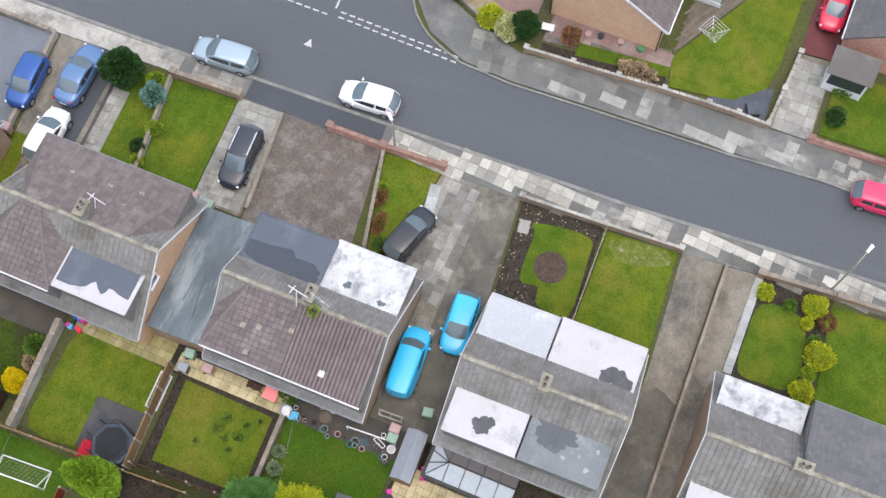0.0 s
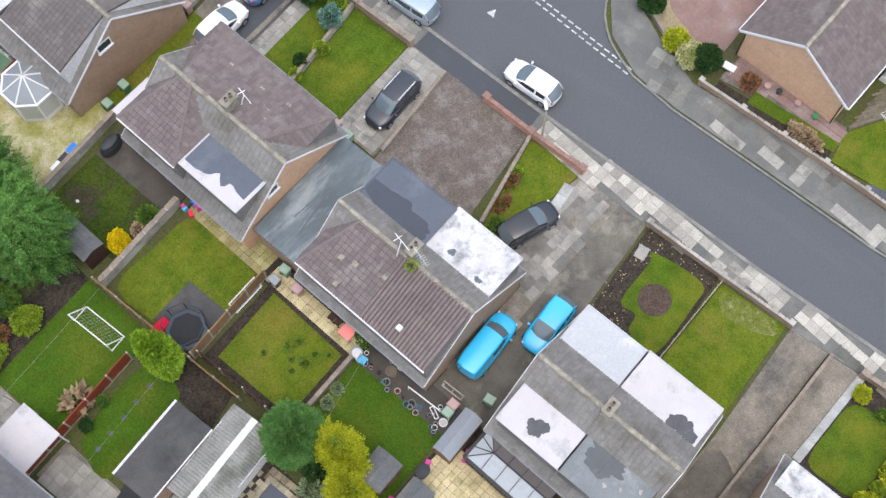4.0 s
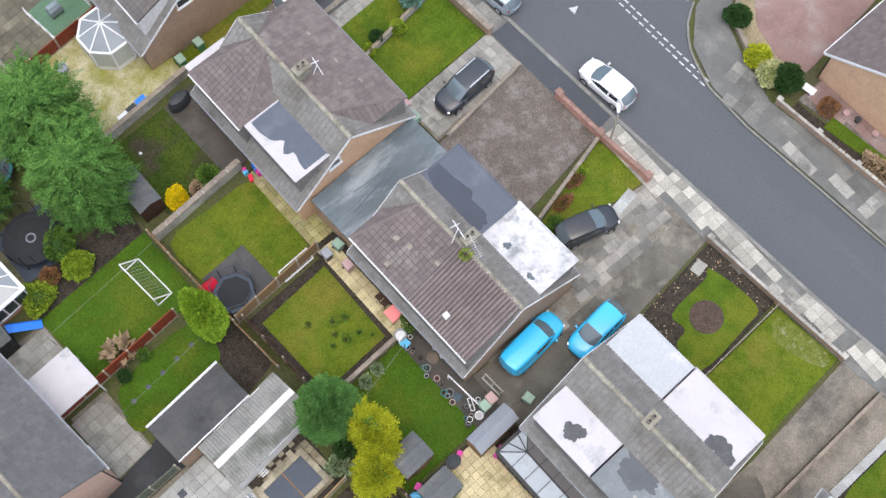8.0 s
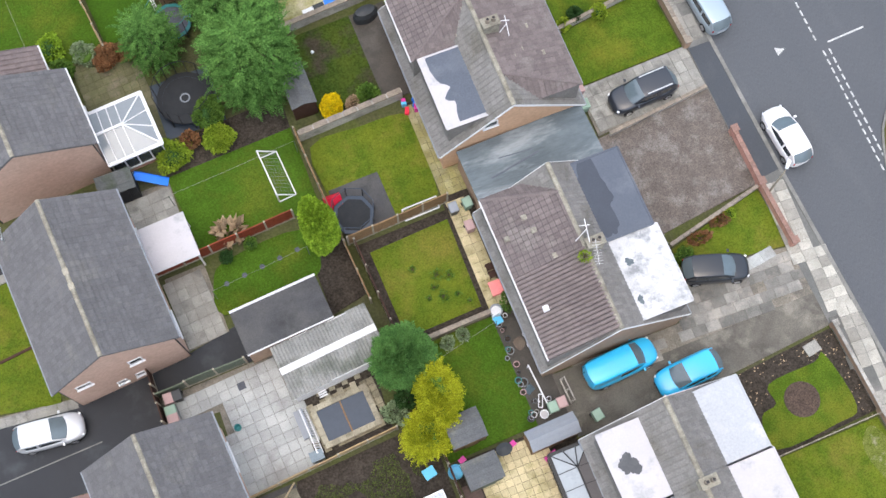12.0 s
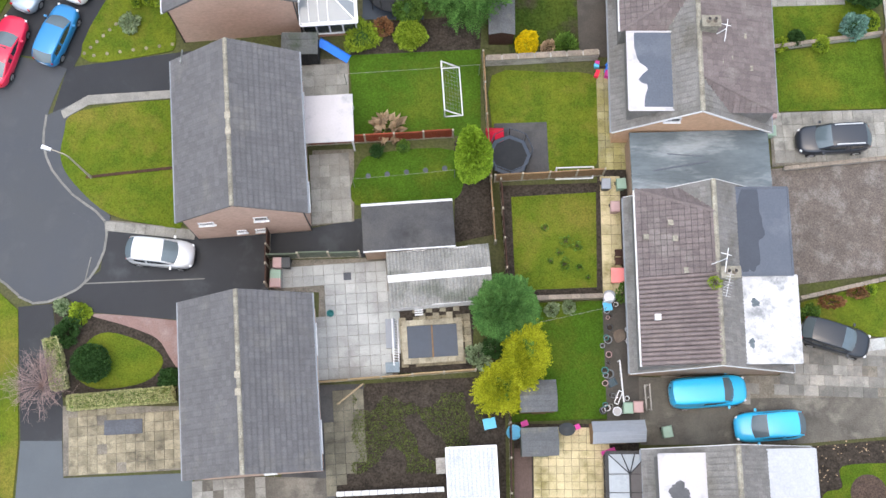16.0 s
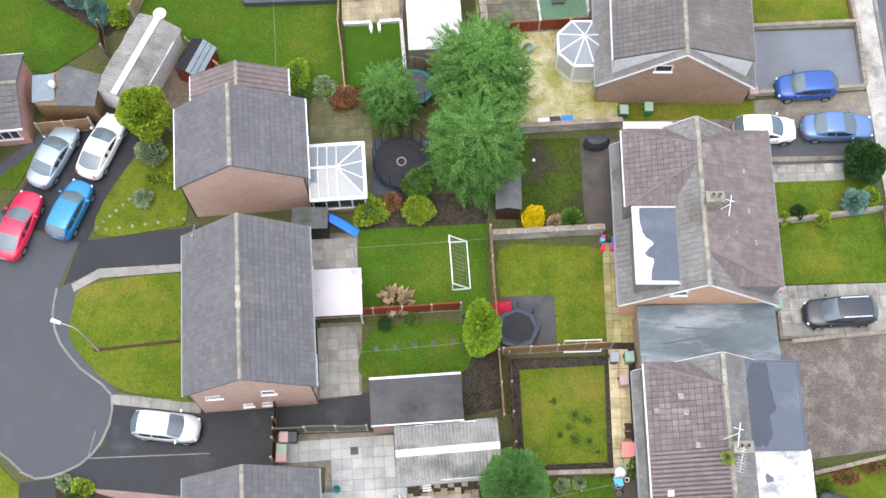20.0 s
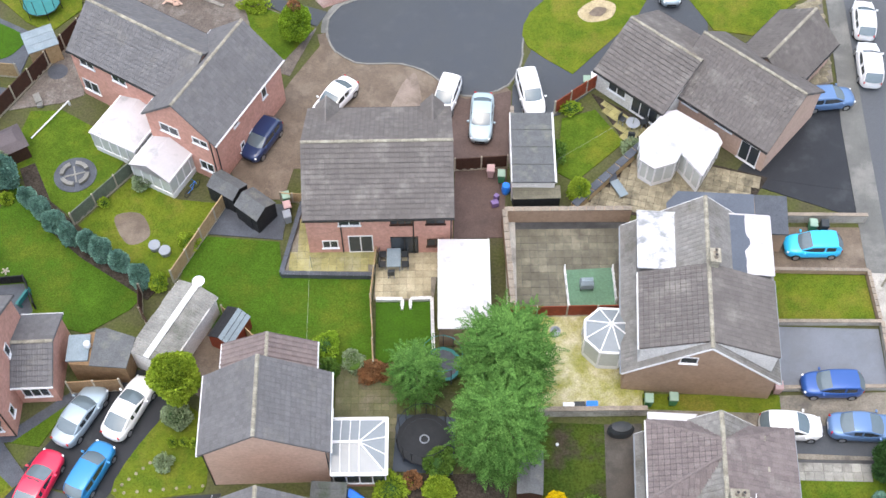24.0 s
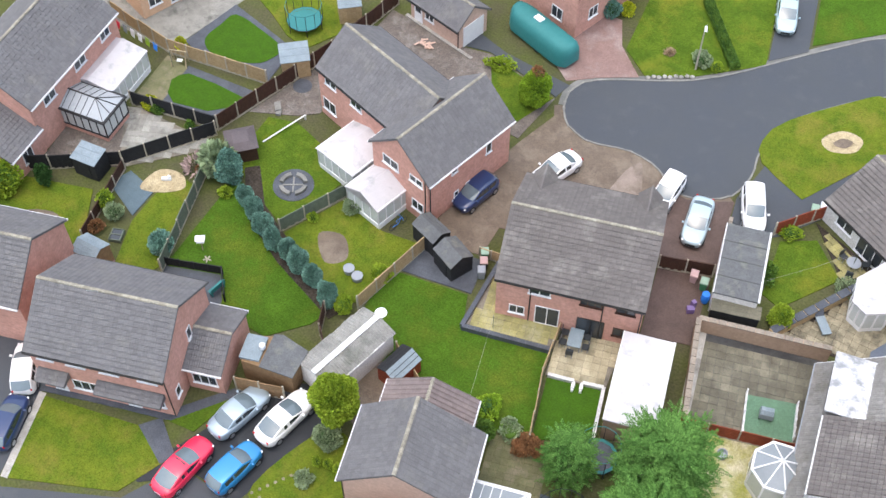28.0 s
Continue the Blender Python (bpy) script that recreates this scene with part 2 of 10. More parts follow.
    asbestos=mat("corrugated_cement_sheet", (0.3, 0.295, 0.275), (0.215, 0.212, 0.2), 0.8, 0.85, 0.4, 25, stain=(0.13, 0.135, 0.115), sscale=0.5, samount=0.45, island=0.08),
    silversheet=mat("pale_ribbed_sheet", (0.52, 0.54, 0.6), (0.46, 0.48, 0.53), 0.8, 0.5, 0.1, 25),
    bark=mat("bark", (0.09, 0.065, 0.045), (0.06, 0.045, 0.032), 5, 0.95, 0.8, 20),
    conifer=mat("conifer_foliage", (0.115, 0.235, 0.055), (0.06, 0.14, 0.03), 1.2, 0.85, island=0.4, fine=0.2, spec=0.06),
    cypress=mat("blue_green_foliage", (0.17, 0.31, 0.25), (0.105, 0.21, 0.165), 1.2, 0.85, island=0.4, fine=0.2, spec=0.06),
    limeleaf=mat("lime_foliage", (0.27, 0.36, 0.035), (0.16, 0.245, 0.022), 1.2, 0.8, island=0.4, fine=0.2, spec=0.06),
    greenleaf=mat("green_foliage", (0.115, 0.2, 0.035), (0.07, 0.14, 0.025), 1.2, 0.8, island=0.45, fine=0.2, spec=0.06),
    # leaves of dark shrubs, and the shade inside crowns put into a colour
    darkleaf=mat("dark_green_and_shaded_foliage", (0.045, 0.1, 0.028), (0.028, 0.066, 0.02), 1.2, 0.8, island=0.45, fine=0.2, spec=0.06),
    goldleaf=mat("golden_foliage", (0.44, 0.46, 0.03), (0.3, 0.34, 0.02), 1.2, 0.8, island=0.4, fine=0.2, spec=0.06),
    yellowleaf=mat("bright_yellow_foliage", (0.72, 0.56, 0.01), (0.58, 0.44, 0.01), 1.2, 0.8, island=0.3, fine=0.2, spec=0.06),
    redleaf=mat("reddish_brown_foliage", (0.25, 0.12, 0.055), (0.17, 0.1, 0.05), 1.2, 0.8, island=0.4, fine=0.2, spec=0.06),
    dryleaf=mat("dry_straw_foliage", (0.42, 0.31, 0.2), (0.3, 0.22, 0.14), 1.2, 0.9, island=0.4, fine=0.2, spec=0.06),
    greyleaf=mat("grey_green_foliage", (0.26, 0.33, 0.19), (0.18, 0.24, 0.13), 1.2, 0.85, island=0.4, fine=0.2, spec=0.06),
    twig=mat("pinkish_twigs", (0.42, 0.31, 0.29), (0.3, 0.22, 0.2), 2, 0.9, island=0.3, spec=0.06),
    timber=mat("bare_timber", (0.42, 0.34, 0.22), (0.34, 0.27, 0.17), 3, 0.8, 0.3, 30),
    red=plain("red_plastic", (0.75, 0.02, 0.06), 0.5), pink=plain("pink_fabric", (0.8, 0.25, 0.24), 0.7),
    blue=plain("blue_plastic", (0.02, 0.2, 0.75), 0.4), skyblue=plain("sky_blue_plastic", (0.1, 0.48, 0.75), 0.4),
    teal=plain("teal_canvas", (0.025, 0.17, 0.17), 0.6), green=plain("green_plastic", (0.05, 0.22, 0.1), 0.45),
    bingreen=plain("grey_green_bin_plastic", (0.25, 0.36, 0.28), 0.5), binbrown=plain("pinkish_bin_lid", (0.42, 0.28, 0.27), 0.5),
    bindark=plain("dark_bin_plastic", (0.03, 0.035, 0.04), 0.5), binpurple=plain("purple_bin_plastic", (0.18, 0.12, 0.28), 0.5),
    grey=plain("grey_plastic", (0.25, 0.27, 0.3), 0.5), magenta=plain("magenta_plastic", (0.6, 0.04, 0.3), 0.5),
    net=plain("trampoline_bed", (0.012, 0.014, 0.017), 0.7), tarp=plain("dark_blue_pond_cover", (0.035, 0.05, 0.075), 0.4),
    greenmat=mat("green_matting", (0.12, 0.22, 0.14), (0.1, 0.18, 0.115), 1, 0.9, 0.3, 30),
    lamp=plain("clear_lamp_lens", (0.75, 0.77, 0.8), 0.15), taillamp=plain("red_lamp_lens", (0.5, 0.01, 0.015), 0.2),
)


# ---- mesh building ----
class Geo:
    """Collects vertices and faces of one mesh."""

    def __init__(self):
        self.v, self.f = [], []

    def add(self, verts, faces):
        n = len(self.v)
        self.v += [tuple(p) for p in verts]
        self.f += [tuple(i + n for i in f) for f in faces]
        return self

    def prism(self, pts, z0, z1):
        """Upright prism over a plan polygon; z0 and z1 may be lists, a height for each corner."""
        n = len(pts)
        a = sum(pts[i][0] * pts[(i + 1) % n][1] - pts[(i + 1) % n][0] * pts[i][1] for i in range(n))
        p = list(pts) if a > 0 else list(pts)[::-1]
        lo = z0 if isinstance(z0, (list, tuple)) else [z0] * n
        hi = z1 if isinstance(z1, (list, tuple)) else [z1] * n
        if a <= 0:
            lo, hi = list(lo)[::-1], list(hi)[::-1]
        vs = [(x, y, z) for (x, y), z in zip(p, lo)] + [(x, y, z) for (x, y), z in zip(p, hi)]
        fs = [tuple(range(n))[::-1], tuple(range(n, 2 * n))] + [(i, (i + 1) % n, n + (i + 1) % n, n + i) for i in range(n)]
        return self.add(vs, fs)

    def box(self, cx, cy, z0, sx, sy, sz, rz=0.0):
        c, s = math.cos(radians(rz)), math.sin(radians(rz))
        pts = [(cx + x * c - y * s, cy + x * s + y * c) for x, y in ((-sx / 2, -sy / 2), (sx / 2, -sy / 2), (sx / 2, sy / 2), (-sx / 2, sy / 2))]
        return self.prism(pts, z0, z0 + sz)

    def beam(self, a, b, w, h=None):
        """A straight bar of square section from a to b."""
        a, b = Vector(a), Vector(b)
        h = h or w
        d = (b - a).normalized()
        side = d.cross(Vector((0, 0, 1)))
        side = side.normalized() if side.length > 1e-4 else Vector((1, 0, 0))
        up = side.cross(d)
        ring = [side * sx * w / 2 + up * sy * h / 2 for sx, sy in ((-1, -1), (1, -1), (1, 1), (-1, 1))]
        return self.add([a + r for r in ring] + [b + r for r in ring],
                        [(0, 1, 2, 3), (7, 6, 5, 4)] + [(i + 4, (i + 1) % 4 + 4, (i + 1) % 4, i) for i in range(4)])

    def tube(self, pts, r, n=8, close=True):
        """A round bar along points; r may be a list."""
        rs = r if isinstance(r, (list, tuple)) else [r] * len(pts)
        pts = [Vector(p) for p in pts]
        base = len(self.v)
        for i, p in enumerate(pts):
            d = (pts[min(i + 1, len(pts) - 1)] - pts[max(i - 1, 0)]).normalized()
            s = d.cross(Vector((0.12, 0.31, 0.94))).normalized()
            u = s.cross(d)
            for k in range(n):
                a = 2 * math.pi * k / n
                self.v.append(tuple(p + (s * math.cos(a) + u * math.sin(a)) * rs[i]))
        for i in range(len(pts) - 1):
            for k in range(n):
                a, b = base + i * n + k, base + i * n + (k + 1) % n
                self.f.append((a, b, b + n, a + n))
        if close:
            self.f.append(tuple(base + k for k in range(n))[::-1])
            self.f.append(tuple(base + (len(pts) - 1) * n + k for k in range(n)))
        return self

    def lathe(self, profile, n=20, cx=0.0, cy=0.0, sx=1.0, sy=1.0):
        """A turned form from (radius, height) pairs."""
        base = len(self.v)
        for r, z in profile:
            for k in range(n):
                a = 2 * math.pi * k / n
                self.v.append((cx + r * sx * math.cos(a), cy + r * sy * math.sin(a), z))
        for i in range(len(profile) - 1):
            for k in range(n):
                a, b = base + i * n + k, base + i * n + (k + 1) % n
                self.f.append((a, b, b + n, a + n))
        self.f.append(tuple(base + k for k in range(n))[::-1])
        self.f.append(tuple(base + (len(profile) - 1) * n + k for k in range(n)))
        return self

    def mesh(self, name, material):
        me = bpy.data.meshes.new(name)
        me.from_pydata(self.v, [], self.f)
        me.materials.append(material)
        me.update()
        return me


def mm(material):
    return M[material] if isinstance(material, str) else material


def part(name, geo, material, parent, label="", kind="", smooth=False):
    """One mesh object under a thing or a part."""
    me = geo.mesh(name, mm(material)) if isinstance(geo, Geo) else geo
    ob = new(name, me)
    ob.parent = parent
    if smooth:
        me.polygons.foreach_set("use_smooth", [True] * len(me.polygons))
    return tagged(ob, label, kind=kind)


def thing(name, label, category, x=0.0, y=0.0, z=0.0, rz=0.0, group="", kind=""):
    """An empty at the base of a thing."""
    ob = new(name)
    ob.matrix_basis = pose(x, y, z, 0, 0, rz)
    return tagged(ob, label, category, group, kind)


def solid(name, geo, material, label, category, group="", kind="", smooth=False):
    """A thing that is one mesh."""
    ob = part(name, geo, material, None, smooth=smooth)
    return tagged(ob, label, category, group, kind)


def curve(pts, n=6, closed=False):
    """A smooth plan line through points."""
    out, k = [], len(pts)
    for i in range(k if closed else k - 1):
        p = [Vector((*pts[(i + j) % k if closed else min(max(i + j, 0), k - 1)], 0)) for j in (-1, 0, 1, 2)]
        for s in range(n):
            t = s / n
            q = 0.5 * (2 * p[1] + (p[2] - p[0]) * t + (2 * p[0] - 5 * p[1] + 4 * p[2] - p[3]) * t * t + (3 * p[1] - 3 * p[2] + p[3] - p[0]) * t ** 3)
            out.append((q.x, q.y))
    if not closed:
        out.append(tuple(pts[-1]))
    return out


COUNT = itertools.count()


def ground_piece(name, pts, z, material, label, category="ground", thick=0.08, kind="structure"):
    z += (next(COUNT) * 7 % 20) * 0.0001
    return solid(name, Geo().prism(pts, z - thick, z), material, label, category, kind=kind)


def inside(x, y, pts):
    r, n = False, len(pts)
    for i in range(n):
        (x1, y1), (x2, y2) = pts[i], pts[i - 1]
        if (y1 > y) != (y2 > y) and x < (x2 - x1) * (y - y1) / (y2 - y1) + x1:
            r = not r
    return r


def slabs(parent, pts, z, material, w=0.6, d=0.6, gap=0.015, rz=0.0, name="slab", thick=0.05, brick=0.0, most=290, seed=1, missing=0.0):
    """Paving slabs inside a plan polygon, each an object on shared meshes; past the most, one joined part."""
    rnd = random.Random(seed)
    shared = []
    for k in range(4):
        a, b = (w - gap) / 2, (d - gap) / 2
        e = 0.012
        g = Geo().add([(-a, -b, -thick), (a, -b, -thick), (a, b, -thick), (-a, b, -thick), (-a, -b, -e), (a, -b, -e), (a, b, -e), (-a, b, -e),
                       (-a + e, -b + e, rnd.uniform(-.004, .004)), (a - e, -b + e, rnd.uniform(-.004, .004)), (a - e, b - e, rnd.uniform(-.004, .004)), (-a + e, b - e, rnd.uniform(-.004, .004))],
                      [(0, 1, 5, 4), (1, 2, 6, 5), (2, 3, 7, 6), (3, 0, 4, 7), (4, 5, 9, 8), (5, 6, 10, 9), (6, 7, 11, 10), (7, 4, 8, 11), (8, 9, 10, 11)])
        shared.append(g.mesh(name, mm(material)))
    c, s = math.cos(radians(rz)), math.sin(radians(rz))
    x0, y0 = pts[0]
    loc = [((x - x0) * c + (y - y0) * s, -(x - x0) * s + (y - y0) * c) for x, y in pts]
    us, vs = [p[0] for p in loc], [p[1] for p in loc]
    cells, v, row = [], min(vs) + d / 2, 0
    while v < max(vs):
        u = min(us) + w / 2 - (brick * w if row % 2 else 0)
        while u < max(us) + w / 2:
            if inside(u, v, loc) and rnd.random() >= missing:
                cells.append((x0 + u * c - v * s, y0 + u * s + v * c))
            u += w
        v += d
        row += 1
    rest = Geo()
    for i, (x, y) in enumerate(cells):
        if i < most:
            ob = new(name, shared[rnd.randrange(4)])
            ob.parent = parent
            ob.matrix_basis = pose(x, y, z + rnd.uniform(-0.006, 0.006), rnd.uniform(-.4, .4), rnd.uniform(-.4, .4), rz + rnd.choice((0, 180)))
        else:
            rest.box(x, y, z - thick, w - gap, d - gap, thick + rnd.uniform(-.006, .006), rz)
    if rest.v:
        part(name + "_field", rest, material, parent, kind="stuff")


M["greenpave"] = mat("mossy_block_paving", (0.16, 0.15, 0.08), (0.11, 0.115, 0.055), 0.8, 0.85, 0.4, 30, stain=(0.2, 0.17, 0.12), sscale=0.5, samount=0.4, each=0.12)
M["oldslab"] = mat("weathered_lichened_slab", (0.33, 0.29, 0.2), (0.2, 0.175, 0.12), 1.6, 0.85, 0.4, 30, stain=(0.12, 0.105, 0.075), sscale=0.9, samount=0.5, each=0.22)
M["darkslab"] = mat("dark_stained_slab", (0.165, 0.152, 0.11), (0.098, 0.092, 0.068), 0.6, 0.75, 0.3, 30, stain=(0.23, 0.21, 0.155), sscale=0.35, samount=0.4, each=0.16)

M["rolltile"] = mat("ribbed_brown_tile", (0.215, 0.176, 0.17), (0.175, 0.142, 0.138), 0.5, 0.75, 0.3, 25, island=0.1, stain=(0.24, 0.2, 0.185), sscale=0.4, samount=0.3, fine=0.12)
# darker than the tiles, so its colour stands in for shade between them
M["grooveshade"] = plain("tile_groove_shade", (0.1, 0.085, 0.082), 0.9)
M["damppool"] = mat("drying_rain_pool", (0.095, 0.105, 0.117), (0.075, 0.084, 0.094), 0.6, 0.3, 0.0, 20, fine=0.1)
M["buffslab"] = mat("buff_pond_slab", (0.4, 0.36, 0.27), (0.29, 0.26, 0.19), 1.2, 0.8, 0.3, 30, stain=(0.17, 0.15, 0.1), sscale=0.8, samount=0.4, each=0.2)
M["bluefir"] = mat("blue_green_conifer_foliage", (0.13, 0.275, 0.075), (0.075, 0.18, 0.048), 1.2, 0.85, island=0.3, fine=0.2, spec=0.06)
M["greybrowntile"] = mat("grey_brown_concrete_tile", (0.145, 0.131, 0.125), (0.125, 0.113, 0.107), 0.5, 0.8, 0.3, 25, island=0.1, stain=(0.21, 0.195, 0.18), sscale=0.4, samount=0.3, fine=0.12)
M["greypave"] = mat("grey_pavement_concrete", (0.15, 0.15, 0.14), (0.115, 0.116, 0.11), 0.4, 0.65, 0.4, 35, stain=(0.21, 0.205, 0.19), sscale=0.3, samount=0.45, fine=0.2)
M["straw"] = mat("dry_sandy_earth", (0.46, 0.38, 0.24), (0.36, 0.29, 0.17), 1.2, 0.95, 0.7, 18, stain=(0.2, 0.16, 0.1), sscale=0.9, samount=0.35, fine=0.3)
M["springleaf"] = mat("fresh_green_foliage", (0.26, 0.4, 0.035), (0.15, 0.26, 0.022), 1.2, 0.8, island=0.4, fine=0.2, spec=0.06)
M["deckwood"] = mat("weathered_deck_board", (0.19, 0.165, 0.125), (0.14, 0.12, 0.09), 2, 0.85, 0.4, 30, each=0.2)
M["palehedge"] = mat("pale_variegated_foliage", (0.56, 0.55, 0.3), (0.36, 0.38, 0.16), 2.0, 0.85, island=0.4, fine=0.2)
M["greyfelt"] = mat("damp_grey_roof_felt", (0.18, 0.2, 0.212), (0.14, 0.157, 0.168), 0.6, 0.4, 0.15, 20, stain=(0.24, 0.255, 0.262), sscale=0.7, samount=0.4, fine=0.12)
M["wetpool"] = mat("shallow_rain_pool", (0.06, 0.07, 0.09), (0.052, 0.06, 0.078), 0.6, 0.15, 0.0, 20, fine=0.08)
M["kerbslab"] = mat("pale_street_slab", (0.43, 0.41, 0.36), (0.33, 0.315, 0.275), 0.9, 0.75, 0.3, 35, stain=(0.2, 0.195, 0.17), sscale=0.5, samount=0.35, each=0.33)
M["darkpave"] = mat("dark_street_slab", (0.19, 0.185, 0.165), (0.13, 0.128, 0.118), 0.7, 0.7, 0.3, 35, stain=(0.3, 0.29, 0.26), sscale=0.5, samount=0.35, each=0.4)
M["driveslab"] = mat("mottled_drive_slab", (0.25, 0.24, 0.215), (0.16, 0.155, 0.14), 0.7, 0.7, 0.3, 35, stain=(0.33, 0.3, 0.26), sscale=0.5, samount=0.4, each=0.34)
M["mound"] = mat("worn_pale_concrete", (0.27, 0.22, 0.185), (0.2, 0.16, 0.13), 0.9, 0.85, 0.4, 30, stain=(0.14, 0.11, 0.09), sscale=0.8, samount=0.4)
M["smokypane"] = plain("smoky_roof_pane", (0.14, 0.13, 0.13), 0.15, 0, 0.6)
M["greypane"] = plain("grey_roof_pane", (0.24, 0.265, 0.285), 0.12, 0, 0.6)
M["redsoil"] = mat("reddish_bark_soil", (0.105, 0.075, 0.06), (0.07, 0.052, 0.042), 2.5, 0.95, 1.0, 18, fine=0.45, spec=0.06)
M["plumfelt"] = mat("plum_grey_roof_felt", (0.115, 0.095, 0.1), (0.09, 0.075, 0.08), 0.8, 0.7, 0.3, 25, fine=0.15)
M["softyellow"] = mat("faded_yellow_slab", (0.44, 0.39, 0.27), (0.34, 0.3, 0.2), 0.8, 0.8, 0.3, 30, stain=(0.25, 0.22, 0.14), sscale=0.5, samount=0.5, each=0.16)
M["palemoss"] = mat("thin_stony_moss", (0.16, 0.175, 0.045), (0.1, 0.13, 0.02), 2.2, 0.95, 0.8, 24, stain=(0.26, 0.25, 0.15), sscale=2.0, samount=0.3, fine=0.4, spec=0.06)
M["bluedrive"] = mat("smooth_blue_grey_tarmac", (0.1, 0.115, 0.128), (0.09, 0.103, 0.116), 0.4, 0.6, 0.3, 60, fine=0.15)
M["weedleaf"] = mat("dull_green_weeds", (0.115, 0.14, 0.04), (0.07, 0.095, 0.025), 1.5, 0.85, island=0.4, fine=0.2, spec=0.06)
M["carglass"] = plain("tinted_car_glass", (0.03, 0.037, 0.043), 0.06, 0, 1.0)
# paler than the side glass: the sky's reflection is put into the colour
M["skyglass"] = plain("windscreen_with_sky_tone", (0.11, 0.145, 0.165), 0.06, 0, 1.0)
M["paleglass"] = plain("pale_curtained_glass", (0.5, 0.52, 0.51), 0.12, 0, 0.6)
M["ribtile"] = mat("ribbed_weathered_tile", (0.225, 0.215, 0.205), (0.185, 0.178, 0.168), 0.6, 0.85, 0.4, 25, island=0.12, stain=(0.15, 0.14, 0.125), sscale=0.5, samount=0.45, fine=0.2)
M["stainedconc"] = mat("dirty_stained_concrete", (0.15, 0.138, 0.115), (0.085, 0.078, 0.066), 0.45, 0.75, 0.4, 30, stain=(0.26, 0.24, 0.2), sscale=0.25, samount=0.4, fine=0.25)
M["mossyard"] = mat("mossy_worn_paving", (0.5, 0.46, 0.31), (0.33, 0.31, 0.12), 1.1, 0.9, 0.5, 25, stain=(0.24, 0.25, 0.04), sscale=0.45, samount=0.55, fine=0.3)
M["bluemat"] = mat("blue_grey_matting", (0.1, 0.14, 0.165), (0.08, 0.115, 0.135), 1, 0.85, 0.3, 30)
M["darkmoss"] = mat("dark_damp_grass", (0.06, 0.085, 0.014), (0.028, 0.055, 0.01), 0.5, 0.95, 0.9, 14, stain=(0.06, 0.05, 0.035), sscale=0.4, samount=0.5, fine=0.35, spec=0.06)
M["blacktarmac"] = mat("black_tarmac", (0.019, 0.021, 0.026), (0.025, 0.028, 0.033), 0.3, 0.5, 0.3, 60, stain=(0.045, 0.049, 0.055), sscale=0.3, samount=0.3, fine=0.15)
M["dampyard"] = mat("damp_brown_concrete", (0.075, 0.066, 0.055), (0.05, 0.045, 0.038), 0.5, 0.5, 0.4, 30, stain=(0.11, 0.1, 0.085), sscale=0.3, samount=0.4, fine=0.2)


# ---- ground, roads, pavements ----
solid("ground", Geo().prism([(-400, -400), (400, -400), (400, 400), (-400, 400)], -0.4, -0.02), "verge",
      "rough grass and bare soil ground sheet under the whole estate", "ground", kind="structure")

W_KERB = [(11.6, 60), (11.9, 40), (12.3, 30), (12.5, 21), (12.8, 13), (13.1, 3), (13.5, -6), (13.8, -14), (14.3, -21), (15.0, -32), (16, -60)]
E_KERB = [(22, -60), (20.9, -32), (20.3, -26), (19.6, -18), (19.2, -9), (18.9, -3), (19.1, 0.5)]
CORNER = curve([(19.1, 0.5), (20.3, 3.4), (22.6, 5.4), (27, 6.6), (60, 9)], 6)
ground_piece("road", W_KERB + E_KERB + CORNER[1:] + [(60, 17), (27, 16.5), (22.6, 18), (21, 22), (21.5, 40), (22, 90), (11.6, 90)],
             0.0, "asphalt", "grey worn asphalt street with a side-road junction", "road", 0.3)
CUL = curve([(-39.4, 15.5), (-40.5, 12), (-40.2, 9.6), (-38.7, 7.6), (-36.7, 6.0), (-36.4, 4.4), (-37.1, 2.5), (-38.6, 1.3), (-40.6, 0.9), (-42.8, 2.4), (-46, 4)], 5)
ground_piece("road", CUL + [(-80, 2), (-80, 12), (-55, 11), (-46, 13.3), (-43.5, 16.5)], 0.004, "newasphalt", "dark smooth tarmac cul-de-sac turning head", "road", 0.3)
NK_UP = curve([(-29.4, 55), (-29.3, 56.8), (-27.6, 58.6), (-21.5, 60.7), (-17.8, 62.8), (-13.4, 66.3), (-9.3, 69.5), (-6.4, 71.4), (2, 75), (16, 78)], 4)
NK_LOW = curve([(-29.4, 55), (-28.7, 53.3), (-26.6, 52), (-23.5, 52.1), (-21.3, 51.4), (-19.6, 50), (-18.1, 49.2), (-16.3, 49.6), (-14.8, 50.7), (-14, 52.8),
                (-13.9, 55), (-13.5, 57.1), (-12.2, 59.4), (-9.1, 62.2), (-5.5, 64.6), (3, 68.5), (16, 71)], 4)
ground_piece("road", NK_UP + NK_LOW[::-1][:-1], 0.004, "newasphalt", "dark smooth tarmac cul-de-sac to the north", "road", 0.3)


def strip(a, b):
    return list(a) + list(b)[::-1]


def offset(line, d):
    """The plan line moved to its left by d."""
    out = []
    for i, p in enumerate(line):
        q, r = line[max(i - 1, 0)], line[min(i + 1, len(line) - 1)]
        t = Vector((r[0] - q[0], r[1] - q[1])).normalized()
        out.append((p[0] - t.y * d, p[1] + t.x * d))
    return out


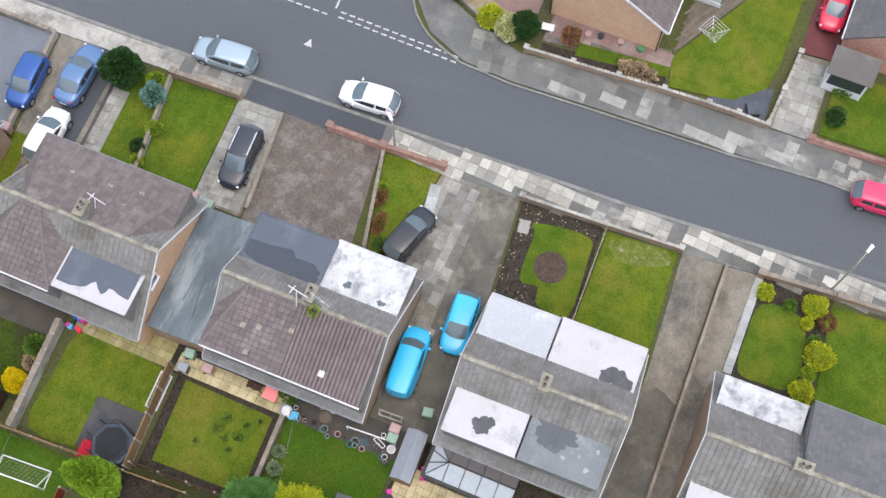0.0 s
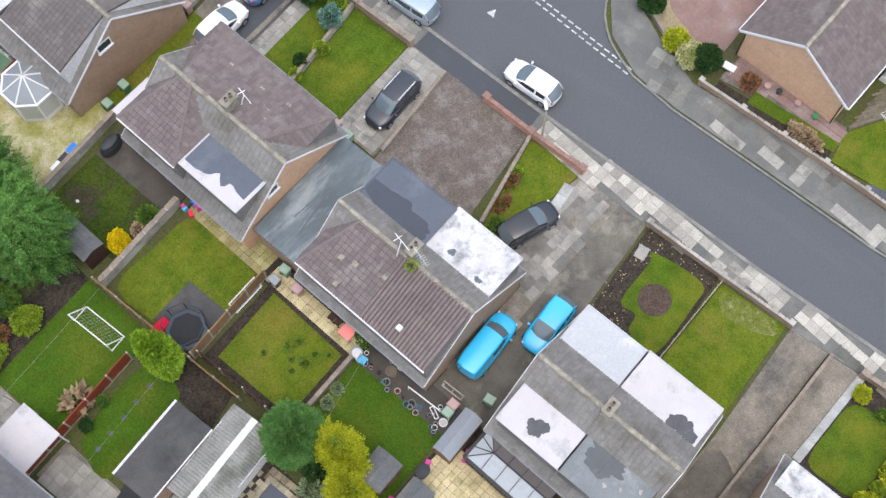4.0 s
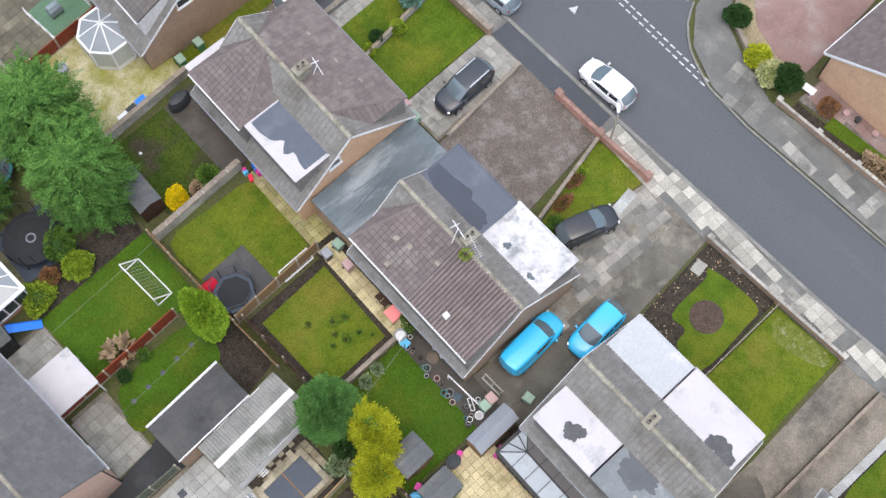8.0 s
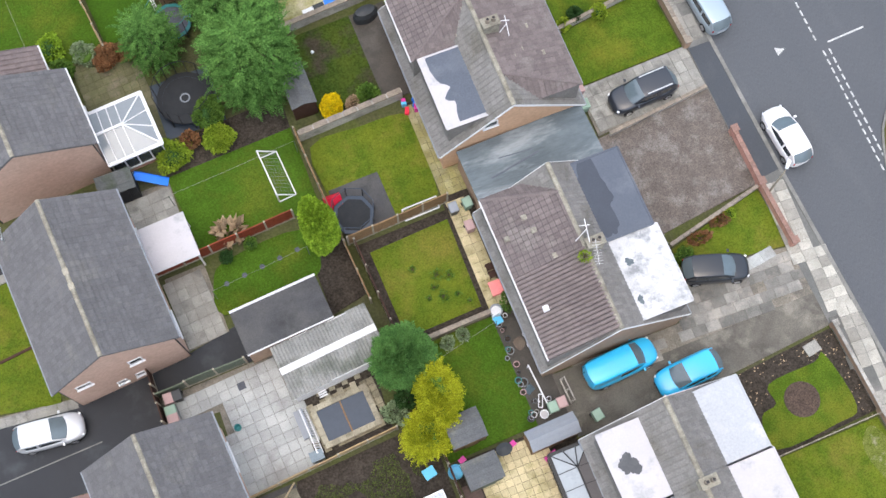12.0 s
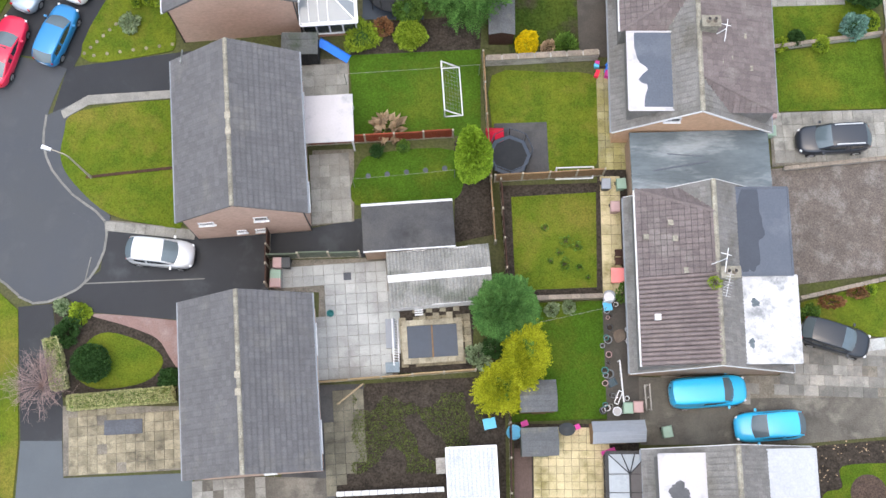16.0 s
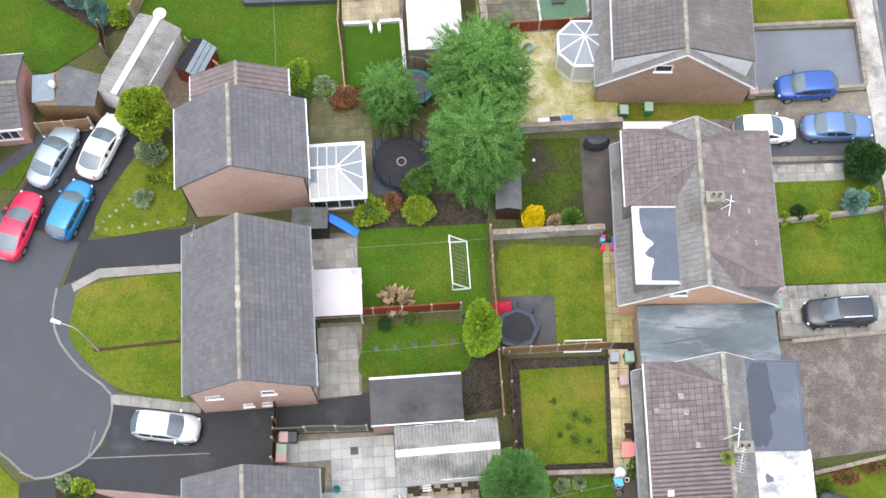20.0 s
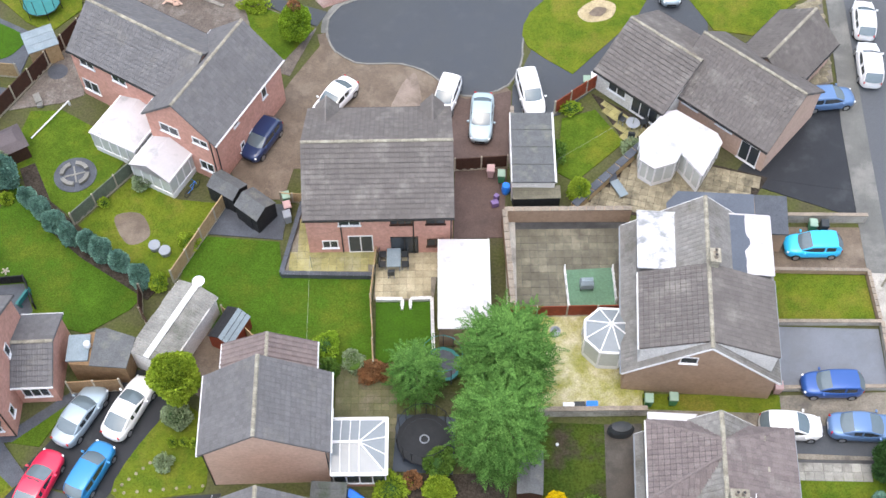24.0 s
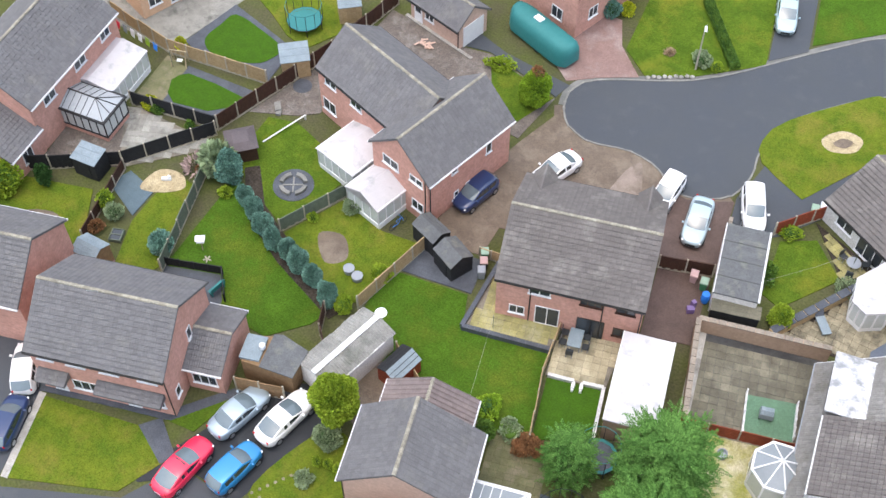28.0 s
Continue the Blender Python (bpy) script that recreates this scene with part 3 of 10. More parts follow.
def kerb_run(line, label, step=0.92, height=0.1, w=0.14):
    """Kerb stones laid end to end along a line, each an object under one run."""
    run = thing("kerb", label, "kerb", kind="structure")
    me = Geo().prism([(-step / 2 + 0.006, -w / 2), (step / 2 - 0.006, -w / 2), (step / 2 - 0.006, w / 2), (-step / 2 + 0.006, w / 2)], -0.15, height).mesh("kerb_stone", M["kerb"])
    pts = [Vector((*p, 0)) for p in line]
    k, left, at = 0, 0.0, pts[0]
    n = 0
    for a, b in zip(pts, pts[1:]):
        d, length, s = (b - a).normalized(), (b - a).length, left
        while s < length:
            if n < 290:
                ob = new("kerb_stone", me)
                ob.parent = run
                p = a + d * s
                ob.matrix_basis = pose(p.x, p.y, random.uniform(-.006, .006), 0, 0, math.degrees(math.atan2(d.y, d.x)))
                n += 1
            s += step
        left = s - length
    return run


kerb_run([(12.1, 36), (12.3, 30), (12.5, 21), (12.8, 13), (13.1, 3), (13.5, -6), (13.8, -14), (14.3, -21), (15.0, -32)], "pale concrete kerb stones along the west side of the street", height=0.11, w=.24)
kerb_run([(20.9, -32), (20.3, -26), (19.6, -18), (19.2, -9), (18.9, -3)] + CORNER[:20], "grey concrete kerb stones curving round the junction", height=0.11)
kerb_run(CUL[5:-2], "pale flush kerb round the turning head", height=0.05)
kerb_run(NK_LOW[:60], "pale kerb round the northern turning head", height=0.05)
kerb_run(NK_UP[:32], "pale kerb on the far side of the northern road", height=0.05)

ground_piece("driveway", strip(NK_LOW[:32], offset(NK_LOW[:32], -0.8)), -0.006, "dirtdrive", "worn earth and concrete margin of the turning head", "driveway")
ground_piece("pavement", strip(NK_UP[:30], offset(NK_UP[:30], 0.5)), -0.006, "greypave", "grey paved margin of the northern road", "pavement")
# pavements with single slabs, patched with tarmac
PAVE_W = [(10.3, 36), (10.9, 28), (11.1, 20), (11.2, 12.8), (11.3, 2.7), (11.5, -6.8), (12, -17), (12.5, -22), (13, -32)]
PW_IN = [(12.0, 36), (12.2, 30), (12.42, 21), (12.72, 13), (13.02, 3), (13.42, -6), (13.72, -14), (14.2, -21), (14.9, -32)]
pw = ground_piece("pavement", strip(PAVE_W, PW_IN), 0.07, "greypave", "street pavement of mixed pale and dark concrete slabs", "pavement", 0.2)
slabs(pw, [(11.4, 2.4), (12.96, 2.4), (13.3, -6), (11.6, -6)], 0.1, "kerbslab", 0.78, 0.66, rz=-3, name="paving_slab", seed=4, missing=0.06)
slabs(pw, [(12.25, -6), (13.35, -6), (13.65, -17), (12.75, -17)], 0.1, "kerbslab", 0.66, 0.8, rz=-3, name="paving_slab", seed=5, missing=0.07)
slabs(pw, [(11.6, -6), (12.25, -6), (12.75, -17), (12.1, -17)], 0.095, "darkpave", 0.7, 0.82, rz=-3, name="paving_slab", seed=5, missing=0.25)
slabs(pw, [(12.75, -17), (13.7, -17), (14.6, -30), (13.6, -30)], 0.1, "kerbslab", 0.66, 0.8, rz=-4, name="paving_slab", seed=6, missing=0.1)
slabs(pw, [(12.1, -17), (12.75, -17), (13.6, -30), (12.9, -30)], 0.095, "darkpave", 0.7, 0.82, rz=-4, name="paving_slab", seed=6, missing=0.25)
ground_piece("pavement", [(10.5, 35), (11.95, 35), (12.4, 19), (11.1, 19)], 0.1, "paleconc", "pale worn concrete stretch of the street pavement", "pavement", 0.1)
slabs(pw, [(11.1, 19), (12.4, 19), (12.7, 13), (11.3, 13)], 0.1, "slab", 0.7, 0.9, name="paving_slab", seed=7, missing=0.15)
ground_piece("pavement", [(11.25, 12.6), (12.7, 12.6), (12.98, 3.2), (11.35, 3.0)], 0.09, "newasphalt", "dark tarmac dropped crossing in front of the drives", "pavement", 0.1)
PE = [(20.3, -32), (22.9, -32), (22.5, -24), (22.3, -19), (22.1, -12), (21.6, -6), (21.3, -2.8), (22.3, 0.5), (23.4, 3), (26.5, 4.9), (26.5, 6.3), (22.7, 5.2), (20.5, 3.3), (19.3, 0.4), (19.1, -3), (19.4, -9), (19.8, -18)]
pe = ground_piece("pavement", PE, 0.08, "greypave", "wet dark pavement with scattered pale slabs", "pavement", 0.2)
slabs(pe, [(19.9, -14), (20.7, -14), (21.4, -30), (20.5, -30)], 0.1, "slab", 0.75, 0.9, rz=-3, name="paving_slab", seed=8, missing=0.1)
slabs(pe, [(20.8, -20), (22.2, -20), (22.6, -30), (21.4, -30)], 0.1, "slab", 0.65, 0.8, rz=-3, name="paving_slab", seed=9, missing=0.5)
slabs(pe, [(20.35, -3.6), (21.35, -3.6), (22.0, -14), (20.85, -14)], 0.092, "darkpave", 0.75, 0.85, rz=-3, name="paving_slab", seed=45, missing=0.12)
slabs(pe, [(19.3, 0.2), (22.2, 0.4), (21.3, -2.9), (19.3, -2.9)], 0.092, "darkpave", 0.75, 0.85, rz=8, name="paving_slab", seed=46, missing=0.2)
slabs(pe, [(19.55, -4), (20.25, -4), (20.75, -14), (19.9, -14)], 0.1, "slab", 0.75, 0.85, rz=-3, name="paving_slab", seed=10, missing=0.62)

# road markings
marks = thing("road_marking", "worn white dashed give-way lines on the asphalt", "road marking", kind="structure")
dash = Geo().box(0, 0, 0, 0.11, 0.42, 0.004).mesh("dash", M["linepaint"])
for row, x in enumerate((19.0, 19.42)):
    for k in range(14):
        ob = new("dash", dash)
        ob.parent = marks
        ob.matrix_basis = pose(x + 0.012 * k, 1.0 + k * 0.63, 0.006, 0, 0, 2)
for k in range(7):
    ob = new("dash", dash)
    ob.parent = marks
    ob.matrix_basis = pose(19.05, 10.4 + k * 0.62, 0.006, 0, 0, 2)
part("triangle_mark", Geo().prism([(16.35, 10.7), (16.35, 10.1), (16.95, 10.4)], 0.004, 0.008), "linepaint", marks)
part("centre_line", Geo().box(21, 9.9, 0.004, 2.6, 0.12, 0.004, 3), "linepaint", marks)

# ---- gardens and drives on the west side of the street ----
GP = ground_piece
GP("lawn", [(10.4, 20.6), (10, 17.7), (4.2, 16.9), (4.1, 19.5)], 0.05, "grass", "narrow green front lawn beside a low wall", "lawn")
GP("lawn", [(10.7, 17.5), (10.9, 12.9), (4.1, 12.7), (4.1, 16.5)], 0.05, "grass", "square green front lawn", "lawn")
d = GP("driveway", [(11.2, 12.7), (11.2, 9.9), (3.6, 9.2), (3.6, 12.4)], 0.045, "concrete", "pale slab driveway under a parked car", "driveway")
slabs(d, [(11.1, 12.6), (11.1, 10), (3.8, 9.4), (3.8, 12.2)], 0.07, "slab", 0.62, 0.8, rz=2, name="drive_slab", seed=11)
GP("driveway", [(11.3, 9.8), (11.3, 2.8), (4.9, 2.0), (3.0, 1.6), (3.0, 9)], 0.05, "brownyard", "mottled brown gravel front yard", "driveway")
GP("lawn", [(11.2, 2.5), (11.5, -1.4), (7.4, -0.9), (4.6, -0.6), (4.8, 0.9)], 0.05, "moss", "small mossy triangular front lawn", "lawn")
d = GP("driveway", [(11.5, -1.5), (11.5, -5.3), (-3.4, -6.0), (-3.6, -3.4), (3.3, -3.4), (4.4, -0.8), (7.4, -1.0)], 0.04, "concrete", "stained concrete drive between the houses", "driveway")
slabs(d, [(11.4, -1.7), (11.4, -4.4), (4.2, -4.5), (-1.0, -5.0), (-1.0, -3.6), (3.3, -3.6), (4.6, -0.9)], 0.065, "driveslab", 0.86, 0.62, rz=-2, name="drive_slab", seed=12, missing=0.05, brick=.4)
slabs(d, [(11.4, -1.6), (7.6, -1.1), (4.6, -0.7), (4.4, -1.3), (7.3, -1.9)], 0.072, "paleslab", 0.85, 0.7, rz=8, name="drive_slab", seed=13)
GP("driveway", [(11.6, -4.6), (11.6, -6.7), (4.6, -7.3), (-4.9, -7.4), (-4.9, -3.5), (-1.2, -3.55), (-0.9, -4.75)], 0.055, "stainedconc", "dark stained concrete strip of the drive", "driveway")
GP("flower_bed", [(11.45, -6.9), (11.8, -12.2), (5.2, -12.6), (4.6, -7.5)], 0.045, "soil", "dark soil border round the front lawn", "flower bed")
GP("lawn", curve([(10.4, -8.2), (10.8, -11.6), (9.3, -12.1), (5.4, -12.2), (5.4, -10.2), (6.5, -9.8), (6.6, -8.6), (9.6, -8.4)], 4, True), 0.08, "grass", "clipped front lawn round a circular bed", "lawn")
GP("flower_bed", [(8.0 + 1.05 * math.cos(a * math.pi / 12), -10.1 + 1.05 * math.sin(a * math.pi / 12)) for a in range(24)], 0.1, "redsoil", "round brown soil bed in the lawn", "flower bed")
solid("stepping_stone", Geo().box(9.9, -7.6, 0.03, 0.9, 0.7, 0.06, 10), "slab", "square grey stone slab in the border", "paving")
GP("lawn", [(11.6, -12.6), (12, -17.1), (4.2, -17.6), (4.4, -12.7)], 0.06, "moss", "bright mossy front lawn beside a wire fence", "lawn")
GP("bare_patch", curve([(11.0, -12.9), (10.1, -13.7), (10.2, -15.2), (11.0, -16.9), (11.75, -16.4), (11.6, -14.0)], 4, True), 0.075, "palemoss", "thin pale stony moss in a lawn corner", "ground")
GP("driveway", [(12.1, -17.4), (12.3, -20), (-5, -20.3), (-5, -17.8), (4, -17.9)], 0.045, "concrete", "long stained concrete driveway", "driveway")
GP("driveway", [(12.3, -20.3), (12.5, -22.1), (5.8, -22.0), (-5, -21.6), (-5, -20.4)], 0.045, "concrete", "long stained concrete driveway", "driveway")
GP("damp_patch", [(-4.9, -17.9), (0, -18.0), (2.8, -18.0), (3.4, -18.5), (3.2, -19.3), (2.7, -20.15), (-4.9, -20.2)], 0.052, "stainedconc", "dark damp stretch of a concrete drive", "ground")
d = GP("path", [(12.5, -22.1), (12.4, -22.6), (5.8, -22.5), (5.8, -22.05)], 0.05, "paleconc", "pale slab edging beside the drive", "path")
slabs(d, [(12.4, -22.1), (12.4, -22.6), (5.8, -22.5), (5.8, -22.05)], 0.075, "paleslab", 0.5, 0.5, name="path_slab", seed=14)
GP("flower_bed", [(12.5, -22.6), (12.8, -27), (5.4, -27.6), (5.4, -22.6)], 0.045, "soil", "dark soil border round a front lawn", "flower bed")
GP("lawn", curve([(10.8, -23), (10.9, -25.4), (8.8, -26.3), (6.4, -26.2), (6, -24.5), (6.2, -22.9), (8.5, -22.7)], 4, True), 0.08, "grass", "clipped rounded front lawn", "lawn")
GP("lawn", [(12.3, -27), (12.9, -33), (5, -34), (5.2, -27.8)], 0.06, "grass", "green front lawn of the neighbouring house", "lawn")
# north of the junction of drives: blue yard, lawns, slab strip
GP("driveway", [(10.5, 30.6), (10.6, 26.2), (3.6, 25.6), (3.4, 30.4)], 0.05, "bluegrey", "blue-grey resin parking yard", "driveway")
GP("lawn", [(10.1, 34.8), (10.4, 31.2), (3.4, 30.9), (3.2, 34.6)], 0.06, "moss", "mossy front lawn with soil edges", "lawn")
GP("driveway", [(10.8, 38.8), (10.6, 34.9), (2.8, 34.8), (2.5, 38.4)], 0.045, "dirtdrive", "brown concrete drive with a parked blue car", "driveway")
GP("driveway", [(10.9, 26), (11.1, 20.7), (3.9, 21.0), (-5.5, 23.9), (-5.5, 24.9), (3.6, 25.3)], 0.042, "concrete", "brown stained concrete shared drive", "driveway")
GP("driveway", [(10.9, 23.6), (11.05, 21.4), (4.0, 21.3), (3.8, 23.2)], 0.052, "newasphalt", "black tarmac parking strip", "driveway")
d = GP("path", [(10.9, 21.2), (10.2, 20.0), (3.8, 19.4), (3.8, 20.9)], 0.045, "tarmac", "grey slab path beside the lawn", "path")
slabs(d, [(10.7, 21.1), (10.1, 20.1), (3.9, 19.5), (3.9, 20.9)], 0.07, "slab", 0.6, 0.6, rz=2, name="path_slab", seed=15)
GP("side_passage", [(-5.5, 24.9), (3.4, 25.3), (3.4, 24.0), (-5.5, 23.8)], 0.05, "moss", "mossy ground along the side wall", "ground")

# ---- east side of the street ----
GP("garden_ground", [(22.4, -12.6), (21.9, -4), (22.6, -4), (23.3, -12.4)], 0.05, "soil", "soil bed along a low wall", "ground")
d = GP("path", [(24.0, -12.5), (22.7, -3.9), (24.9, -3.9), (25.3, -12.2)], 0.05, "brownyard", "pinkish paving along a bungalow wall", "path")
slabs(d, [(24.1, -12.4), (23.3, -4.0), (24.9, -4.0), (25.2, -12.3)], 0.075, "pinkpave", 0.6, 0.6, name="path_slab", seed=41)
GP("lawn", [(23.3, -12.5), (22.5, -6.3), (23.5, -6.2), (24.1, -12.4)], 0.08, "grass", "thin strip of front lawn", "lawn")
GP("lawn", [(22.7, -12.8), (24.9, -12.3), (26.9, -13.4), (28.9, -14.5), (31.0, -15.6), (33.0, -17.2), (33.4, -19.1), (27.2, -19.1), (25.0, -18.8), (23.4, -17.0), (23.1, -15.5)], 0.07, "moss", "green corner lawn behind a low wall", "lawn")
GP("patio", [(22.5, -15.2), (23.1, -15.5), (23.4, -17.0), (25.0, -18.8), (25.2, -19.3), (22.5, -19.4)], 0.06, "slate", "dark slate corner bed", "ground")
d = GP("deck", [(25.2, -12.3), (36, -12.3), (36, -16.2), (31.2, -15.6)], 0.06, "deckwood", "weathered timber deck beside the lawn", "decking")
slabs(d, [(25.4, -12.3), (36, -12.3), (36, -16.2), (31.2, -15.5)], 0.085, "deckwood", 1.2, 0.16, rz=-30, name="deck_board", brick=0.5, seed=42)
d = GP("driveway", [(22.4, -19.7), (22.5, -22.5), (28.6, -22.4), (28.4, -20.1)], 0.05, "concrete", "grey slab driveway", "driveway")
slabs(d, [(22.5, -19.8), (22.6, -22.4), (28.4, -22.3), (28.3, -20.2)], 0.075, "slab", 0.8, 0.62, name="drive_slab", seed=16)
GP("driveway", [(28.5, -20.1), (28.7, -22.3), (40, -22.2), (40, -19.8)], 0.06, "redpave", "dark red block-paved drive", "driveway")
GP("lawn", [(23.2, -22.9), (28, -22.9), (28.8, -33), (23.6, -33)], 0.06, "grass", "green front lawn with shrubs", "lawn")
GP("gravel_bed", curve([(22.5, -1.9), (22.8, 0.4), (23.8, 2.7), (25.6, 4.1), (26.2, 3.3), (24.7, 1.6), (24.1, -.4), (23.5, -2.2)], 4, True), 0.07, "gravel", "pale gravel corner bed with shrubs", "gravel")
GP("driveway", [(22.5, -2.9), (22.9, 0.2), (24.0, 2.9), (26.8, 4.3), (34, 4.6), (36, -2), (25.4, -2.9)], 0.05, "pinkpave", "pinkish paved forecourt of the corner bungalow", "driveway")

# ---- back gardens between the two rows ----
GP("path", [(-6.9, 15.6), (-5.0, 15.7), (-5.0, 8.6), (-6.9, 8.6)], 0.035, "soil", "bedding of the yellow slab path", "path")
d = GP("path", [(-7.0, 8.6), (-5.1, 8.6), (-5.1, 0.9), (-7.0, 1.0)], 0.035, "soil", "yellow slab path beside the house wall", "path")
slabs(d, [(-6.9, 15.4), (-5.2, 15.5), (-5.2, 9.0), (-6.9, 9.0)], 0.06, "mossslab", 0.46, 0.46, name="path_slab", seed=17)
slabs(d, [(-6.85, 8.4), (-5.4, 8.4), (-5.4, 1.4), (-6.85, 1.4)], 0.06, "yellowslab", 0.6, 0.6, name="path_slab", seed=18)
GP("lawn", curve([(-13.3, 15.0), (-10, 15.2), (-7.3, 15.1), (-6.9, 14), (-7, 9.4), (-8.6, 8.9), (-12.9, 8.7), (-13.2, 11)], 3, True), 0.045, "moss", "mossy back lawn with a trampoline", "lawn")
GP("patio", [(-13.2, 11.9), (-10.0, 12.0), (-9.9, 8.8), (-13.0, 8.5)], 0.075, "tarmac", "dark grey hardstanding under the trampoline", "patio")
GP("flower_bed", [(-12.9, 8.0), (-6.8, 8.2), (-6.9, 1.3), (-12.5, 1.1)], 0.035, "soil", "dark soil border round a square lawn", "flower bed")
GP("lawn", [(-12.2, 7.3), (-7.1, 7.6), (-7.2, 1.8), (-12.0, 1.6)], 0.065, "moss", "square patchy back lawn", "lawn")
GP("lawn", [(-12.3, 0.8), (-6.9, 1.0), (-6.8, -5.9), (-12.3, -6.1)], 0.05, "deepgrass", "green back lawn beside conifers", "lawn")
GP("path", [(-6.9, 0.9), (-4.8, 0.9), (-4.8, -6), (-6.8, -6)], 0.045, "dampyard", "dirty concrete path strewn with pots", "path")
d = GP("patio", [(-12.2, -6.2), (-5, -6.2), (-5, -17), (-12.2, -17)], 0.03, "soil", "bedding of the yellow slab patio", "patio")
slabs(d, [(-11.1, -6.4), (-6.9, -6.4), (-6.9, -13), (-11.1, -13)], 0.06, "yellowslab", 0.44, 0.44, name="patio_slab", seed=19)
GP("patio", [(-12.2, -7.6), (-11.2, -7.6), (-11.2, -15), (-12.2, -15)], 0.05, "brownpave", "reddish brown strip beside the fence", "patio")
GP("garden_ground", [(-20.8, -3.9), (-12.7, -3.4), (-12.6, -20), (-22.4, -20), (-22.4, -10)], 0.035, "soil", "dark bare soil back garden with sprouting weeds", "ground")
d = GP("patio", [(-24.4, -4), (-20.9, -3.9), (-20.7, -8.2), (-22.4, -10.3), (-24, -16), (-27, -16)], 0.03, "tarmac", "old mossy slab path behind the house", "patio")
slabs(d, [(-22.9, -4.1), (-21.0, -4.0), (-20.8, -8.1), (-22.4, -10.3), (-22.9, -10.3)], 0.06, "darkslab", 0.6, 0.6, rz=4, name="patio_slab", seed=20)
d = GP("patio", [(-26.6, 3.4), (-19.4, 3.6), (-18.9, 0.1), (-18.9, -3.4), (-23.6, -3.8), (-23.6, 1.5), (-26.5, 1.6)], 0.03, "concrete", "pale slab patio behind a fence", "patio")
slabs(d, [(-26.4, 2.9), (-19.6, 3.4), (-19.0, 0.1), (-19.0, -3.3), (-23.5, -3.7), (-23.5, 1.6), (-26.4, 1.7)], 0.06, "paleslab", 0.62, 0.62, rz=4, name="patio_slab", seed=21)
d = GP("patio", [(-19, 0.6), (-14.4, 1.2), (-14.6, -3.0), (-18.9, -3.3)], 0.04, "soil", "soil and slab surround of the raised pond", "patio")
slabs(d, [(-18.8, 0.0), (-14.6, 0.4), (-14.8, -2.7), (-18.7, -2.9)], 0.07, "oldslab", 0.42, 0.42, rz=4, name="patio_slab", seed=22, missing=0.08)
for k in range(14):
    px, py = -17.9 + .4 * (k // 2), .02 + .025 * (k // 2) + .4 * (k % 2)
    if (k // 2 + k % 2) % 2:
        part("patio_slab", Geo().box(px - .01, py, .07, .36, .36, .05), "buffslab", d)
GP("driveway", [(-31.6, 5.0), (-36.4, 5.6), (-36.6, 2.8), (-38.6, 1.2), (-37.2, 0.3), (-31.4, -0.2), (-30.6, 0.2), (-26.6, 1.6), (-26.6, 3.6), (-20.9, 3.6), (-21.1, 6), (-24, 5.4)], 0.03, "blacktarmac", "black tarmac drive between two houses", "driveway")
d = GP("path", [(-36.4, 5.9), (-31.3, 5.3), (-31.3, 4.7), (-36.4, 5.2)], 0.035, "concrete", "grey slab path along the drive", "path")
slabs(d, [(-36.4, 5.95), (-31.2, 5.4), (-31.2, 4.7), (-36.4, 5.2)], 0.06, "slab", 0.6, 0.6, rz=-6, name="path_slab", seed=23)
d = GP("patio", [(-24.2, 10.2), (-21.7, 10.3), (-21.6, 5.8), (-24.2, 5.5)], 0.03, "concrete", "grey slab patio behind a house", "patio")
slabs(d, [(-24.1, 10.1), (-21.8, 10.2), (-21.7, 5.9), (-24.1, 5.6)], 0.06, "slab", 0.6, 0.72, rz=4, name="patio_slab", seed=24)
d = GP("patio", [(-25, 16.0), (-22.1, 16.1), (-22.0, 11), (-24.6, 10.9)], 0.03, "concrete", "wet grey slab patio beside a canopy", "patio")
slabs(d, [(-24.9, 15.9), (-22.2, 16), (-22.1, 13), (-24.8, 12.9)], 0.06, "slab", 0.7, 0.7, rz=4, name="patio_slab", seed=25)
GP("lawn", [(-22.1, 16.3), (-14.0, 16.7), (-14.0, 11.2), (-21.6, 10.9)], 0.045, "deepgrass", "green back lawn with a football goal", "lawn")
GP("lawn", curve([(-21.5, 9.0), (-20.3, 10.0), (-15.6, 10.2), (-15.2, 7.6), (-17, 6.9), (-21.5, 6.8)], 4, True), 0.05, "deepgrass", "narrow back lawn with stepping stones", "lawn")
GP("flower_bed", [(-15.6, 10.8), (-13.6, 11), (-13.3, 5.0), (-15.6, 4.5)], 0.035, "soil", "soil and leaf litter behind the fence", "flower bed")
GP("flower_bed", [(-22.2, 18.4), (-13.9, 18.9), (-14, 16.5), (-22, 16.2)], 0.036, "soil", "soil border with shrubs", "flower bed")
GP("lawn", [(-12.6, 22.5), (-8.0, 22.6), (-7.9, 16.6), (-12.2, 16.2)], 0.045, "darkmoss", "dark mossy back lawn", "lawn")
GP("patio", [(-8.0, 22.6), (-5.6, 22.8), (-5.7, 16.2), (-7.9, 16.2)], 0.05, "dampyard", "damp brown paved yard behind the house", "patio")
GP("patio", [(-12.6, 30.4), (-5.4, 30.6), (-5.4, 23.4), (-12.4, 23)], 0.045, "mossyard", "mossy pale slab yard", "patio")
GP("garden_ground", [(-22, 25.8), (-13, 26), (-13, 16.5), (-18, 18.6), (-22, 18.6)], 0.03, "verge", "rough ground under big conifers", "ground")
d = GP("patio", [(-25.6, 26), (-21.2, 26), (-21.0, 17.4), (-25.0, 17.4)], 0.035, "verge", "mossy block patio beside a conservatory", "patio")
